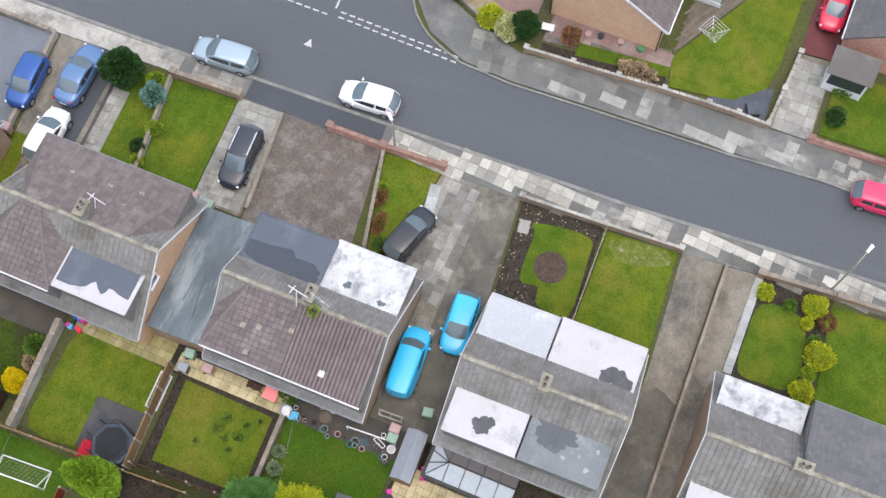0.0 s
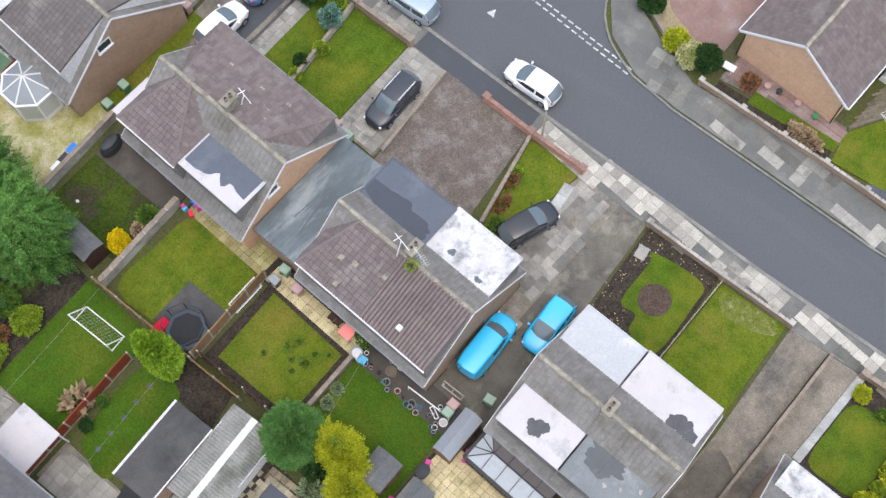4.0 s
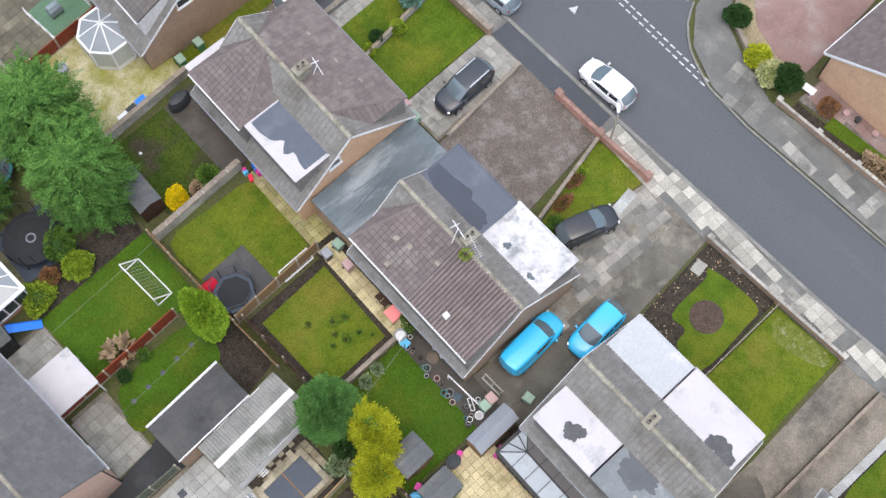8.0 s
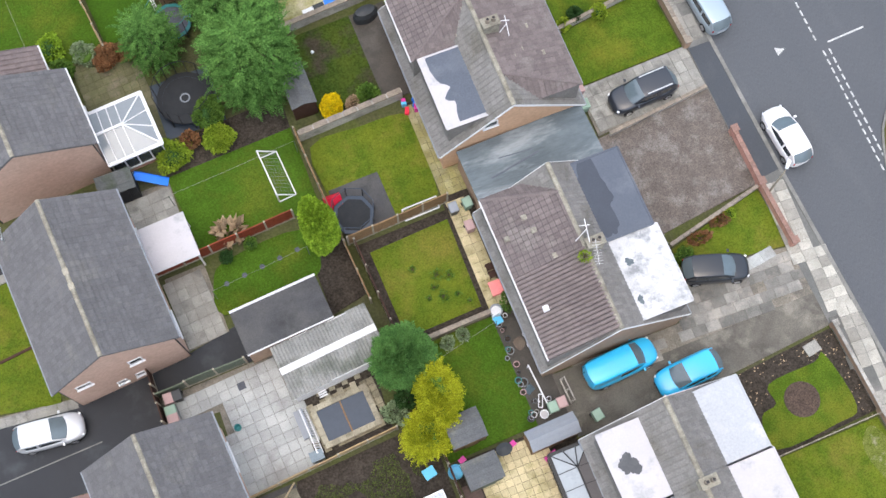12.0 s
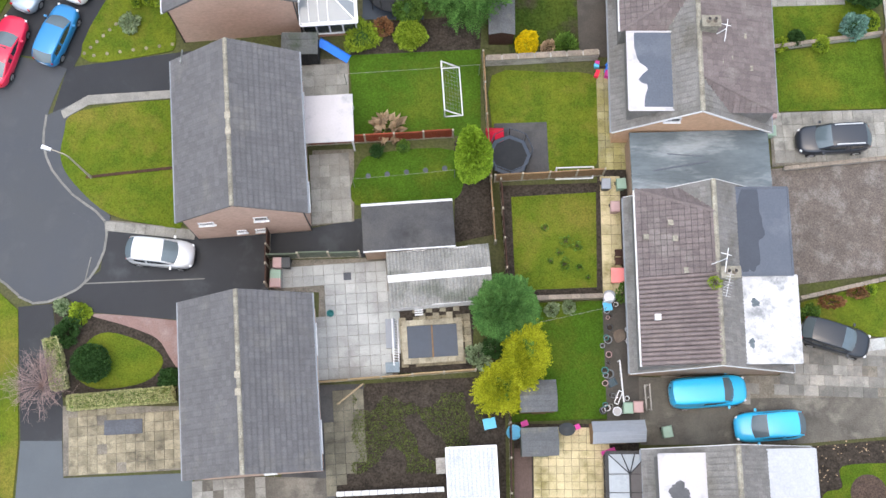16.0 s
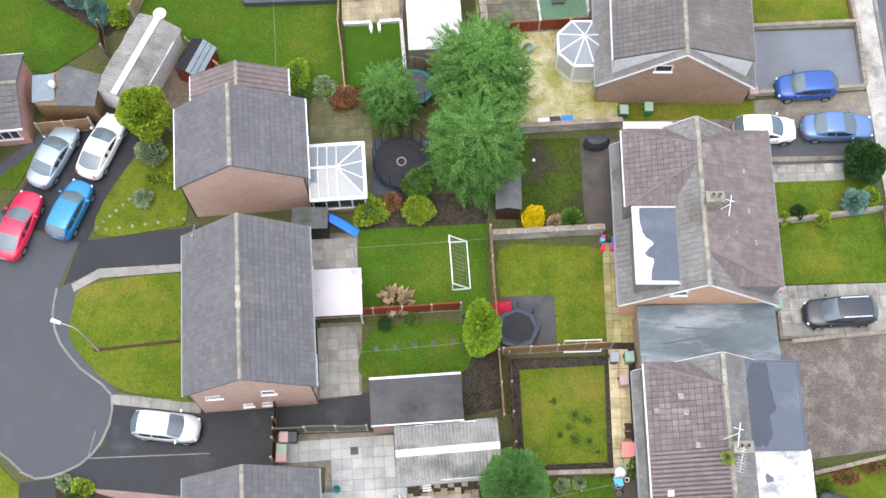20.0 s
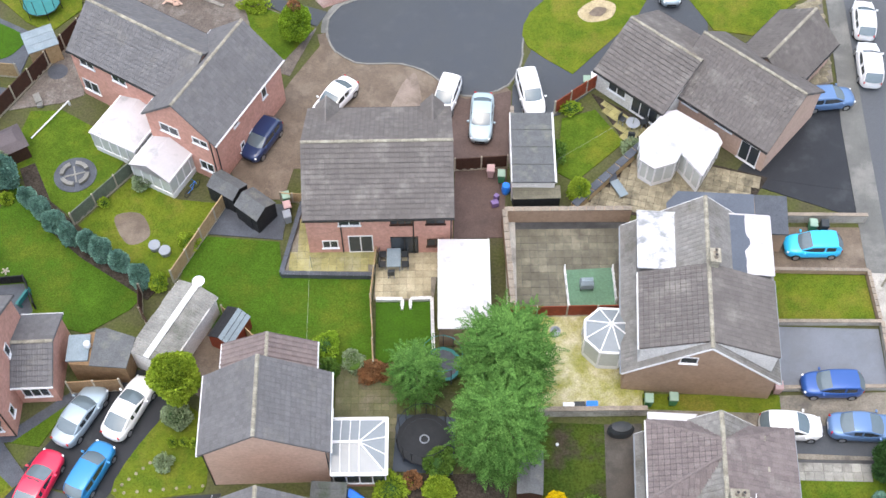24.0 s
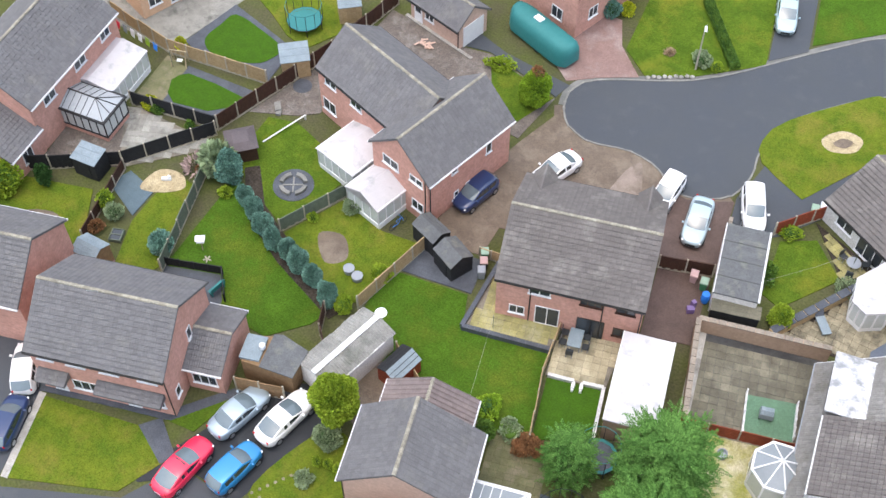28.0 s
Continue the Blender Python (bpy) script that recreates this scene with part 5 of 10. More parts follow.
def window_on(house, x, y, z, w, h, facing, name="window", lights=2, frame="upvc", sill=True, pane="glass"):
    """A window set on a wall; facing: the degrees that its outward side turns from local -y."""
    m = Matrix.Translation((x, y, z)) @ pose(0, 0, 0, 0, 0, facing)
    g = Geo()
    b = 0.07
    for x0, x1, z0, z1 in ((-w / 2, w / 2, 0, b), (-w / 2, w / 2, h - b, h), (-w / 2, -w / 2 + b, b, h - b), (w / 2 - b, w / 2, b, h - b)):
        g.prism([(x0, -0.05), (x1, -0.05), (x1, 0.02), (x0, 0.02)], z0, z1)
    for i in range(1, lights):
        c = -w / 2 + w * i / lights
        g.prism([(c - 0.035, -0.048), (c + 0.035, -0.048), (c + 0.035, 0.02), (c - 0.035, 0.02)], b, h - b)
    ob = part(name, g, frame, house)
    ob.matrix_basis = m
    for i in range(lights):
        l, r = -w / 2 + w * i / lights + 0.03, -w / 2 + w * (i + 1) / lights - 0.03
        part("pane", Geo().prism([(l, -0.022), (r, -0.022), (r, 0.01), (l, 0.01)], b * 0.6, h - b * 0.6), pane, ob)
    if sill:
        part("sill", Geo().prism([(-w / 2 - 0.06, -0.12), (w / 2 + 0.06, -0.12), (w / 2 + 0.06, 0), (-w / 2 - 0.06, 0)], -0.07, -0.005), frame, ob)
    return ob


def door_on(house, x, y, z, w, h, facing, material="upvc"):
    m = Matrix.Translation((x, y, z)) @ pose(0, 0, 0, 0, 0, facing)
    ob = part("door", Geo().prism([(-w / 2, -0.05), (w / 2, -0.05), (w / 2, 0.02), (-w / 2, 0.02)], 0, h), material, house)
    ob.matrix_basis = m
    part("pane", Geo().prism([(-w / 2 + 0.15, -0.06), (w / 2 - 0.15, -0.06), (w / 2 - 0.15, -0.02), (-w / 2 + 0.15, -0.02)], h * 0.55, h - 0.2), "glass", ob)
    part("handle", Geo().box(w / 2 - 0.09, -0.085, 1.0, 0.03, 0.05, 0.14), "chrome", ob)
    return ob


def chimney(house, x, y, z0, z1, sx=0.55, sy=0.9, pots=2, along="y"):
    c = part("chimney", Geo().box(x, y, z0, sx, sy, z1 - z0).box(x, y, z1, sx + 0.12, sy + 0.12, 0.1), "ridge", house, "weathered brick chimney stack")
    for k in range(pots):
        d = (k - (pots - 1) / 2) * 0.36
        px, py = (x, y + d) if along == "y" else (x + d, y)
        part("chimney_pot", Geo().lathe([(0.13, z1 + 0.1), (0.1, z1 + 0.38), (0.125, z1 + 0.4), (0.125, z1 + 0.44), (0.07, z1 + 0.44), (0.07, z1 + 0.3)], 10, px, py), "coping", c)
        part("flue", Geo().lathe([(0.09, z1 + 0.441), (.01, z1 + 0.445)], 10, px, py), "black", c)
    return c


def aerial(house, x, y, z, turn=0, h=1.6):
    m = part("aerial", Geo().tube([(x, y, z), (x, y, z + h)], 0.025, 6), "chrome", house)
    c, s = math.cos(radians(turn)), math.sin(radians(turn))
    g = Geo().beam((x - c * .7, y - s * .7, z + h), (x + c * .7, y + s * .7, z + h), 0.025)
    for k in range(9):
        t = -0.65 + k * 0.15
        g.beam((x + c * t - s * .22, y + s * t + c * .22, z + h), (x + c * t + s * .22, y + s * t - c * .22, z + h), 0.016)
    part("aerial_rods", g, "chrome", m, kind="stuff")


def cross_aerial(house, x, y, z, h=0.9):
    m = part("aerial", Geo().tube([(x - .45, y, z), (x, y, z + h)], 0.03, 6), "upvc", house)
    part("boom", Geo().beam((x - .15, y - .75, z + h), (x + .1, y + .55, z + h), .04).beam((x - .3, y + .3, z + h), (x + .25, y + .15, z + h), .035), "upvc", m)


def gutter(house, a, b, material="upvc", r=0.07):
    part("gutter", Geo().beam(a, b, r * 2, r * 1.6), material, house)


def gable_house(label, x, y, rz, length, depth, ze, zr, wall="brick", tile="graytile", prof=FLAT, eave=0.3, verge=0.12,
                windows=(), doors=(), pipes=(), gut="upvc", ridge_x=0.0, name="house", category="house"):
    """A house with a gabled roof; its ridge runs along local y. windows: (x, y, z, w, h, facing, lights)."""
    h = thing(name, label, category, x, y, 0, rz)
    d, l = depth / 2, length / 2
    g = Geo()
    g.add([(-d, -l, -0.2), (d, -l, -0.2), (d, l, -0.2), (-d, l, -0.2), (-d, -l, ze - 0.12), (d, -l, ze - 0.12), (d, l, ze - 0.12), (-d, l, ze - 0.12), (ridge_x, -l, zr - 0.14), (ridge_x, l, zr - 0.14)],
          [(3, 2, 1, 0), (0, 1, 5, 8, 4), (2, 3, 7, 9, 6), (1, 2, 6, 5), (3, 0, 4, 7), (4, 8, 9, 7), (5, 6, 9, 8)])
    part("wall", g, wall, h)
    t = Geo()
    for sgn in (-1, 1):
        run = abs(sgn * d - ridge_x)
        drop = (zr - ze) / run
        xe, zee = sgn * (d + eave), ze - drop * eave
        lv = l + verge
        deck = Geo().add([(xe, -lv, zee - 0.12), (ridge_x, -lv, zr - 0.12), (ridge_x, lv, zr - 0.12), (xe, lv, zee - 0.12), (xe, -lv, zee), (ridge_x, -lv, zr), (ridge_x, lv, zr), (xe, lv, zee)],
                         [(0, 1, 2, 3), (7, 6, 5, 4), (0, 4, 5, 1), (1, 5, 6, 2), (2, 6, 7, 3), (3, 7, 4, 0)])
        part("roof", deck, tile, h, "tiled roof slope")
        tile_slope(t, [(xe, -lv, zee + 0.004), (xe, lv, zee + 0.004), (ridge_x, lv, zr + 0.004), (ridge_x, -lv, zr + 0.004)], prof=prof)
        gutter(h, (xe + sgn * 0.05, -lv, zee - 0.06), (xe + sgn * 0.05, lv, zee - 0.06), gut)
    part("roof_tiles", t, tile, h, kind="stuff")
    ridge_caps(h, (ridge_x, -l - verge, zr + 0.03), (ridge_x, l + verge, zr + 0.03))
    for w in windows:
        window_on(h, *w[:6], lights=w[6] if len(w) > 6 else 2)
    for w in doors:
        door_on(h, *w)
    for px, py in pipes:
        part("downpipe", Geo().tube([(px, py, 0), (px, py, ze - 0.15)], 0.045, 6), "pipe", h)
    return h


def dormer_house(label, x, y, rz, length, ze=2.7, zr=6.6, half=4.6, wall="brownbrick", west=(), east=(), tile_w="browntile", tile_e="ribtile", verge=0.12, windows=(), split=None, half_w=None, cheek="ribtile"):
    """A pair of bungalows with a gabled roof along local y, from 0 to length, and wide dormers on both slopes.
    A dormer: (y0, y1, kind, out, z, material): kind 'flat' or 'tiled'; out: how far its face stands from the ridge."""
    h = thing("bungalow_pair", label, "house", x, y, 0, rz)
    hw = half_w or half
    g = Geo()
    g.add([(-hw, 0, -0.2), (half, 0, -0.2), (half, length, -0.2), (-hw, length, -0.2), (-hw, 0, ze - .1), (half, 0, ze - .1), (half, length, ze - .1), (-hw, length, ze - .1), (0, 0, zr - 0.1), (0, length, zr - 0.1)],
          [(3, 2, 1, 0), (0, 1, 5, 8, 4), (2, 3, 7, 9, 6), (1, 2, 6, 5), (3, 0, 4, 7), (4, 8, 9, 7), (5, 6, 9, 8)])
    part("wall", g, wall, h)
    for sgn, tm, dormers in ((-1, tile_w, west), (1, tile_e, east)):
        run = hw if sgn < 0 else half
        slope = (zr - ze) / run
        xe, zee = sgn * (run + 0.25), ze - 0.25 * slope
        part("roof", Geo().add([(xe, -verge, zee - .1), (0, -verge, zr - .1), (0, length + verge, zr - .1), (xe, length + verge, zee - .1), (xe, -verge, zee), (0, -verge, zr), (0, length + verge, zr), (xe, length + verge, zee)],
                               [(0, 1, 2, 3), (7, 6, 5, 4), (0, 4, 5, 1), (1, 5, 6, 2), (2, 6, 7, 3), (3, 7, 4, 0)]), "weathtile", h, "roof slope")
        for yv in (-verge - .02, length + verge + .02):
            part("bargeboard", Geo().beam((xe, yv, zee - .04), (0, yv, zr - .04), .04, .15), "upvc", h, "white bargeboard")
        t = Geo()
        tmain = tm if sgn > 0 else "weathtile"
        tile_slope(t, [(xe, -verge, zee + .004), (xe, length + verge, zee + .004), (0, length + verge, zr + .004), (0, -verge, zr + .004)],
                   tw=.22 if tmain == "ribtile" else .33, prof=FINE if tmain == "ribtile" else FLAT, gap=.02 if tmain == "weathtile" else .006, groove=.02 if tmain == "ribtile" else .036)
        part("roof_tiles", t, tmain, h, kind="stuff")
        gutter(h, (xe + sgn * .05, -verge, zee - .05), (xe + sgn * .05, length + verge, zee - .05), "grey")
        for y0, y1, kind, out, z, m in dormers:
            foot = zr - out * slope
            if kind == "flat":
                back = max(0.0, (zr - z) / slope - 0.25)
                part("dormer", Geo().prism([(sgn * back, y0 + .08), (sgn * out, y0 + .08), (sgn * out, y1 - .08), (sgn * back, y1 - .08)], foot - .3, z - 0.12), "ribtile", h, "tile-hung flat-roofed dormer")
                fl = part("dormer_roof", Geo().prism([(sgn * back, y0), (sgn * (out + .15), y0), (sgn * (out + .15), y1), (sgn * back, y1)], z - 0.14, z), m, h)
                e = Geo()
                for a, b in (((sgn * back, y0), (sgn * (out + .15), y0)), ((sgn * (out + .15), y0), (sgn * (out + .15), y1)), ((sgn * back, y1), (sgn * (out + .15), y1))):
                    e.beam((*a, z + .01), (*b, z + .01), 0.09, 0.07)
                part("roof_edging", e, m, h)
                if sgn > 0:
                    for k in range(2):
                        window_on(h, sgn * out, y0 + (y1 - y0) * (0.3 + 0.4 * k), foot + 0.35, 1.3, max(0.7, z - foot - 0.75), 90 * sgn, sill=False)
            else:
                zf = z
                tm2, hip0, hip1 = m if isinstance(m, tuple) else (m, 0, 0)
                r0, r1 = y0 + hip0, y1 - hip1
                xo = sgn * (out + .12)
                zo = zf - .12 * (zr - zf) / out
                xv = sgn * (zr - zf) / slope
                x0, x1 = (xv if hip0 else 0), (xv if hip1 else 0)
                z0, z1 = (zf if hip0 else zr) - .08, (zf if hip1 else zr) - .08
                part("dormer", Geo().add([(x0, y0, z0), (x1, y1, z1), (sgn * out, y1, zf - .1), (sgn * out, y0, zf - .1), (sgn * out, y0, foot - .2), (sgn * out, y1, foot - .2)],
                                         [(0, 1, 2, 3), (3, 2, 5, 4), (0, 3, 4), (1, 5, 2), (0, 4, 5, 1)]), cheek, h, "dormer cheeks")
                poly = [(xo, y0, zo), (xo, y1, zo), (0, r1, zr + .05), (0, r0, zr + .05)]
                # sheet under the tiles; the shade of their gaps is in its colour
                part("dormer_roof", Geo().add([(*p[:2], p[2] - .07) for p in poly] + poly, [(0, 1, 2, 3), (7, 6, 5, 4), (0, 4, 5, 1), (1, 5, 6, 2), (2, 6, 7, 3), (3, 7, 4, 0)]), "grooveshade", h, "sheet below the tiles, darkened for the shade in their gaps")
                for part_y, mt in split or ((1e9, tm2),):
                    lo = y0 if part_y == 1e9 or split[0][0] == part_y else split[0][0]
                    if split and split[0][0] != part_y:
                        lo = split[0][0]
                    hi = min(y1, part_y)
                    if hi - lo < 0.1:
                        continue
                    q = [(xo, lo, zo + .004), (xo, hi, zo + .004), (0, min(hi, r1), zr + .054), (0, max(lo, r0), zr + .054)]
                    t = Geo()
                    if mt == "rolltile":
                        tile_slope(t, q, tw=0.245, prof=BARREL, gap=0.05, groove=.008, lift=.07)
                    else:
                        tile_slope(t, q, prof=FLAT, gap=0.02 if sgn < 0 else .008, groove=.04 if sgn < 0 else .015, lift=.09, high=.07)
                    part("roof_tiles", t, mt, h, kind="stuff")
                gutter(h, (xo + sgn * .05, y0, zo - .06), (xo + sgn * .05, y1, zo - .06), "upvc" if sgn < 0 else "grey", .05)
                for hip, ye, yr in ((hip0, y0, r0), (hip1, y1, r1)):
                    if hip:
                        q = [(0, yr, zr + .05), (xo, ye, zo), (xv, ye, zo)]
                        part("hip_slope", Geo().add([(*p[:2], p[2] - .08) for p in q] + q, [(2, 1, 0), (3, 4, 5), (0, 1, 4, 3), (1, 2, 5, 4), (2, 0, 3, 5)]), tm2, h)
                        tt = Geo()
                        tile_slope(tt, [(*p[:2], p[2] + .004) for p in q], gap=0.012, groove=.03, lift=.09, high=.07)
                        part("roof_tiles", tt, tm2, h, kind="stuff")
                        ridge_caps(h, (xo, ye, zo + .03), (0, yr, zr + .08), 0.12, "hip", tm2)
                        part("valley_flashing", Geo().beam((0, yr, zr + .07), (xv, ye, zo + .07), .09, .02), "post", h)
                if sgn > 0:
                    for k in range(2):
                        window_on(h, sgn * out, y0 + (y1 - y0) * (0.3 + 0.4 * k), foot + 0.3, 1.4, max(0.6, zf - foot - 0.6), 90 * sgn, sill=False)
    ridge_caps(h, (0, -verge, zr + .06), (0, length + verge, zr + .06), 0.15)
    for w in windows:
        window_on(h, *w[:6], lights=w[6] if len(w) > 6 else 2)
    return h


def stain_on(house, x, y, z, rx, ry, seed, material="puddle", label="dark wet stain", within=None):
    """A thin irregular patch lying on a roof, in the house's own axes."""
    rnd = random.Random(seed)
    waves = [(q, rnd.uniform(.5, 1) * .34 / q ** .75, rnd.uniform(0, 6.3)) for q in (2, 3, 5, 7, 11, 16)]
    pts = []
    for k in range(64):
        b = k * math.pi / 32
        f = 0.9 + sum(w * math.sin(q * b + o) for q, w, o in waves)
        q = [x + rx * f * math.cos(b), y + ry * f * math.sin(b)]
        if within:
            q = [min(max(q[0], within[0]), within[1]), min(max(q[1], within[2]), within[3])]
        if not pts or math.dist(q, pts[-1]) > .01:
            pts.append(tuple(q))
    return part("roof_stain", Geo().prism(pts, z, z + 0.006), material, house, label)


# two-storey semis of the west row
W2 = [(3.35, -2.6, 3.5, 1.5, 1.1, 90), (3.35, 2.6, 3.5, 1.5, 1.1, 90), (3.35, -2.8, 0.9, 1.8, 1.2, 90), (3.35, 2.8, 0.9, 1.8, 1.2, 90),
      (-3.35, -2.6, 3.5, 1.5, 1.1, -90), (-3.35, 2.6, 3.5, 1.5, 1.1, -90), (-3.35, -2.6, 0.9, 1.8, 1.2, -90), (-3.35, 2.6, 0.9, 1.8, 1.2, -90)]
h0 = gable_house("grey-tiled two-storey pair of brick houses", -26.8, -4.45, 4.3, 9.4, 6.7, 5.1, 7.7, "pinkbrick", "graytile", gut="grey",
                 windows=W2 + [(0.8, -4.7, 3.4, 0.6, 0.9, 0, 1)], pipes=((3.38, -4.6), (-3.38, -4.6)), ridge_x=-0.05)
h1 = gable_house("grey-tiled two-storey pair of pale brick houses", -27.85, 9.6, 4.5, 9.3, 6.7, 5.1, 7.7, "pinkbrick", "graytile", gut="grey",
                 windows=W2 + [(0.9, -4.65, 3.5, 0.8, 0.8, 0, 1), (-2.2, -4.65, 3.4, 0.9, 0.6, 0, 1), (0.5, -4.65, 0.9, 0.6, 0.6, 0, 1), (-0.6, -4.65, 0.9, 0.6, 0.6, 0, 1)],
                 pipes=((3.38, -4.6), (-3.38, -4.6)), ridge_x=-0.1)
h2 = gable_house("grey-tiled two-storey brick house with a conservatory", -28.84, 19.95, 5.0, 5.0, 7.2, 5.1, 7.55, "pinkbrick", "graytile", windows=[(3.6, 1.2, 3.4, 1.4, 1.1, 90), (3.6, 1.4, 0.9, 1.2, 1.2, 90), (-3.6, 0, 3.4, 1.5, 1.1, -90)],
                 pipes=((3.63, -2.5), (-3.63, -2.5)), ridge_x=-0.3)
gable_house("lower grey-brown tiled rear wing of a house", -29.2, 23.6, 5.0, 2.5, 5.6, 4.5, 5.9, "pinkbrick", "rolltile", prof=ROLL, eave=0.15, verge=0.1, name="house_wing")
for hh in (h0, h1):
    for cy in (0.3, -0.6):
        part("ridge_vent", Geo().box(-0.1, cy, 7.66, 0.3, 0.35, 0.16), "post", hh)
part("antenna", Geo().beam((-2.9, 4.3, 5.9), (-2.6, 4.6, 6.8), 0.05).box(-2.9, 4.3, 5.3, 0.08, 0.08, 0.7), "chrome", h1)

# dormer bungalows of the east row
r0 = dormer_house("bungalow pair with white and grey flat dormer roofs", -0.75, -17.4, 1.0, 9.6, half=4.75, half_w=4.1, west=((0.3, 5.0, "flat", 3.8, 5.3, "greyfelt"), (5.0, 9.35, "flat", 3.8, 5.3, "whitefelt")),
                  east=((0.2, 5.3, "flat", 4.4, 5.15, "whitefelt"), (5.3, 9.5, "flat", 4.3, 5.15, "grayfelt")), tile_w="weathtile")
chimney(r0, 0.1, 4.9, 6.2, 7.3, along="x", sx=.9, sy=.5)
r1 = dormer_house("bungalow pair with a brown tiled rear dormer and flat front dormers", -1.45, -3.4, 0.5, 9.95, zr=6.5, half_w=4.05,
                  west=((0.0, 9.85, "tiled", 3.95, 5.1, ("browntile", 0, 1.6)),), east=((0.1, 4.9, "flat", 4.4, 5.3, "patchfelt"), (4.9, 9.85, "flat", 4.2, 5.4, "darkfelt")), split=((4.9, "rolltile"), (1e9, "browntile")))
chimney(r1, 0.5, 4.75, 6.0, 7.2, along="x", sx=.95, sy=.5)
cross_aerial(r1, 0.1, 5.3, 6.6, 1.6)
aerial(r1, 0.2, 4.0, 6.6, 75, 1.2)
part("roof_vent", Geo().box(-3.2, 2.6, 5.5, 0.32, 0.32, 0.28).lathe([(0.11, 5.78), (0.11, 5.9)], 12, -3.2, 2.6), "upvc", r1)
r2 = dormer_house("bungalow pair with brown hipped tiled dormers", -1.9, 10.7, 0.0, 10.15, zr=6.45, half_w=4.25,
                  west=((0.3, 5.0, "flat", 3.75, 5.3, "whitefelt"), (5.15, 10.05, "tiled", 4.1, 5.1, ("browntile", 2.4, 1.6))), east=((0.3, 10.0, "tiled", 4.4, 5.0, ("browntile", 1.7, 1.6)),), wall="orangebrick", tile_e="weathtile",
                  windows=[(-1.3, 0, 4.2, 0.9, 0.7, 0, 1)])
part("verge_ledge", Geo().prism([(-4.1, 10.06), (-1.7, 10.06), (-1.1, 10.65), (-4.1, 10.65)], 4.85, 5.0), "whitefelt", r2, "white coated ledge at the gable")
chimney(r2, 0.5, 4.8, 6.0, 7.3, along="x", sx=.95, sy=.55)
cross_aerial(r2, 1.4, 4.5, 6.1)
for vx, vy in ((2.5, 9.0), (2.6, 7.1), (2.7, 4.6), (3.0, 2.7), (1.8, 3.2), (1.2, 2.9)):
    part("vent_tile", Geo().box(vx, vy, 6.42 - vx * 0.325, 0.3, 0.3, 0.12), "ridge", r2, "pale vent tile")
for vx, vy in ((-2.3, 7.8), (-2.1, 6.9), (-1.6, 5.1), (-3.6, 7.1)):
    part("vent_tile", Geo().box(vx, vy, 6.5 + vx * 0.325, 0.3, 0.3, 0.12), "ridge", r1, "pale vent tile")
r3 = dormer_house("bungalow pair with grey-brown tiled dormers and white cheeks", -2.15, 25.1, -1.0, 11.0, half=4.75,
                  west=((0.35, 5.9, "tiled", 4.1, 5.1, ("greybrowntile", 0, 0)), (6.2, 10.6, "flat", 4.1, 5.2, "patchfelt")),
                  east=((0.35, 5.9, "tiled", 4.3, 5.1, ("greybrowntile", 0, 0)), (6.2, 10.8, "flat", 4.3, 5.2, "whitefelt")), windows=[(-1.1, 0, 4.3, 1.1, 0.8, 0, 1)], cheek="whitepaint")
chimney(r3, 0.3, 6.1, 6.0, 7.3)
rs = dormer_house("bungalow pair with a white front dormer roof", 0.35, -31.4, 1.0, 9.8, half=4.4, west=((0.2, 4.9, "flat", 3.9, 4.6, "darkfelt"), (4.9, 9.6, "flat", 3.9, 4.6, "whitefelt")),
                  east=((0.2, 4.6, "tiled", 4.2, 5.1, ("graytile", 0, 0)), (4.8, 9.6, "flat", 3.9, 4.6, "patchfelt")), tile_w="weathtile")
chimney(rs, 0, 4.7, 6.2, 7.4)
part("antenna", Geo().beam((0.6, 4.5, 6.1), (0.9, 4.6, 7.1), 0.05), "chrome", rs)
stain_on(r0, -2.9, 7.3, 5.302, 0.62, 0.62, 3)
stain_on(r0, -1.9, 3.4, 5.302, 0.9, 1.5, 41, "damppool", "grey rain pool on the felt", (-3.7, -1.25, 0.5, 4.8))
for sx, sy, sr, sd in ((-3.2, 1.2, .16, 51), (-2.6, 1.8, .1, 52), (-3.0, 2.6, .13, 53), (-2.0, .9, .12, 54)):
    stain_on(r0, sx, sy, 5.302, sr, sr, sd, "paleconc", "pale worn spot on the felt")
stain_on(r0, 2.3, 1.3, 5.152, 0.7, 0.9, 6)
stain_on(r1, 1.9, 7.4, 5.402, 1.1, 2.6, 8, "wetpool", "dark wet pool on the felt", (1.1, 4.1, 5.1, 9.75))
for sx, sy, rx, ry, sd in ((2.2, 3.4, .28, .22, 33), (1.9, 1.2, .2, .26, 35)):
    stain_on(r1, sx, sy, 5.303, rx, ry, sd, "wetfelt", "grey crack and worn patch in the coating")
stain_on(r2, -1.0, 2.9, 5.302, 3.3, 3.6, 27, "darkfelt", "dark bare felt over most of the roof", (-3.5, -1.15, 0.5, 4.94))
stain_on(r3, 1.7, 8.5, 5.202, 1.6, 4.2, 13, "darkfelt", "dark bare felt over half of the roof", (1.45, 3.5, 6.26, 10.74))

g = thing("flat_roofed_garage", "wet grey felted flat-roofed garages between two bungalow pairs", "garage", -1.3, 8.9, 0, 1.5)
part("wall", Geo().box(0, 0, -0.2, 7.9, 3.3, 2.6), "brownbrick", g)
part("roof", Geo().box(0, 0, 2.4, 8.1, 3.5, 0.16), "wetfelt", g)
part("roof_seam", Geo().beam((-2.8, -0.6, 2.57), (0.5, -0.1, 2.57), 0.09, 0.03).beam((-1.9, 0.4, 2.57), (0.2, 0.2, 2.57), 0.06, 0.03), "darkfelt", g)
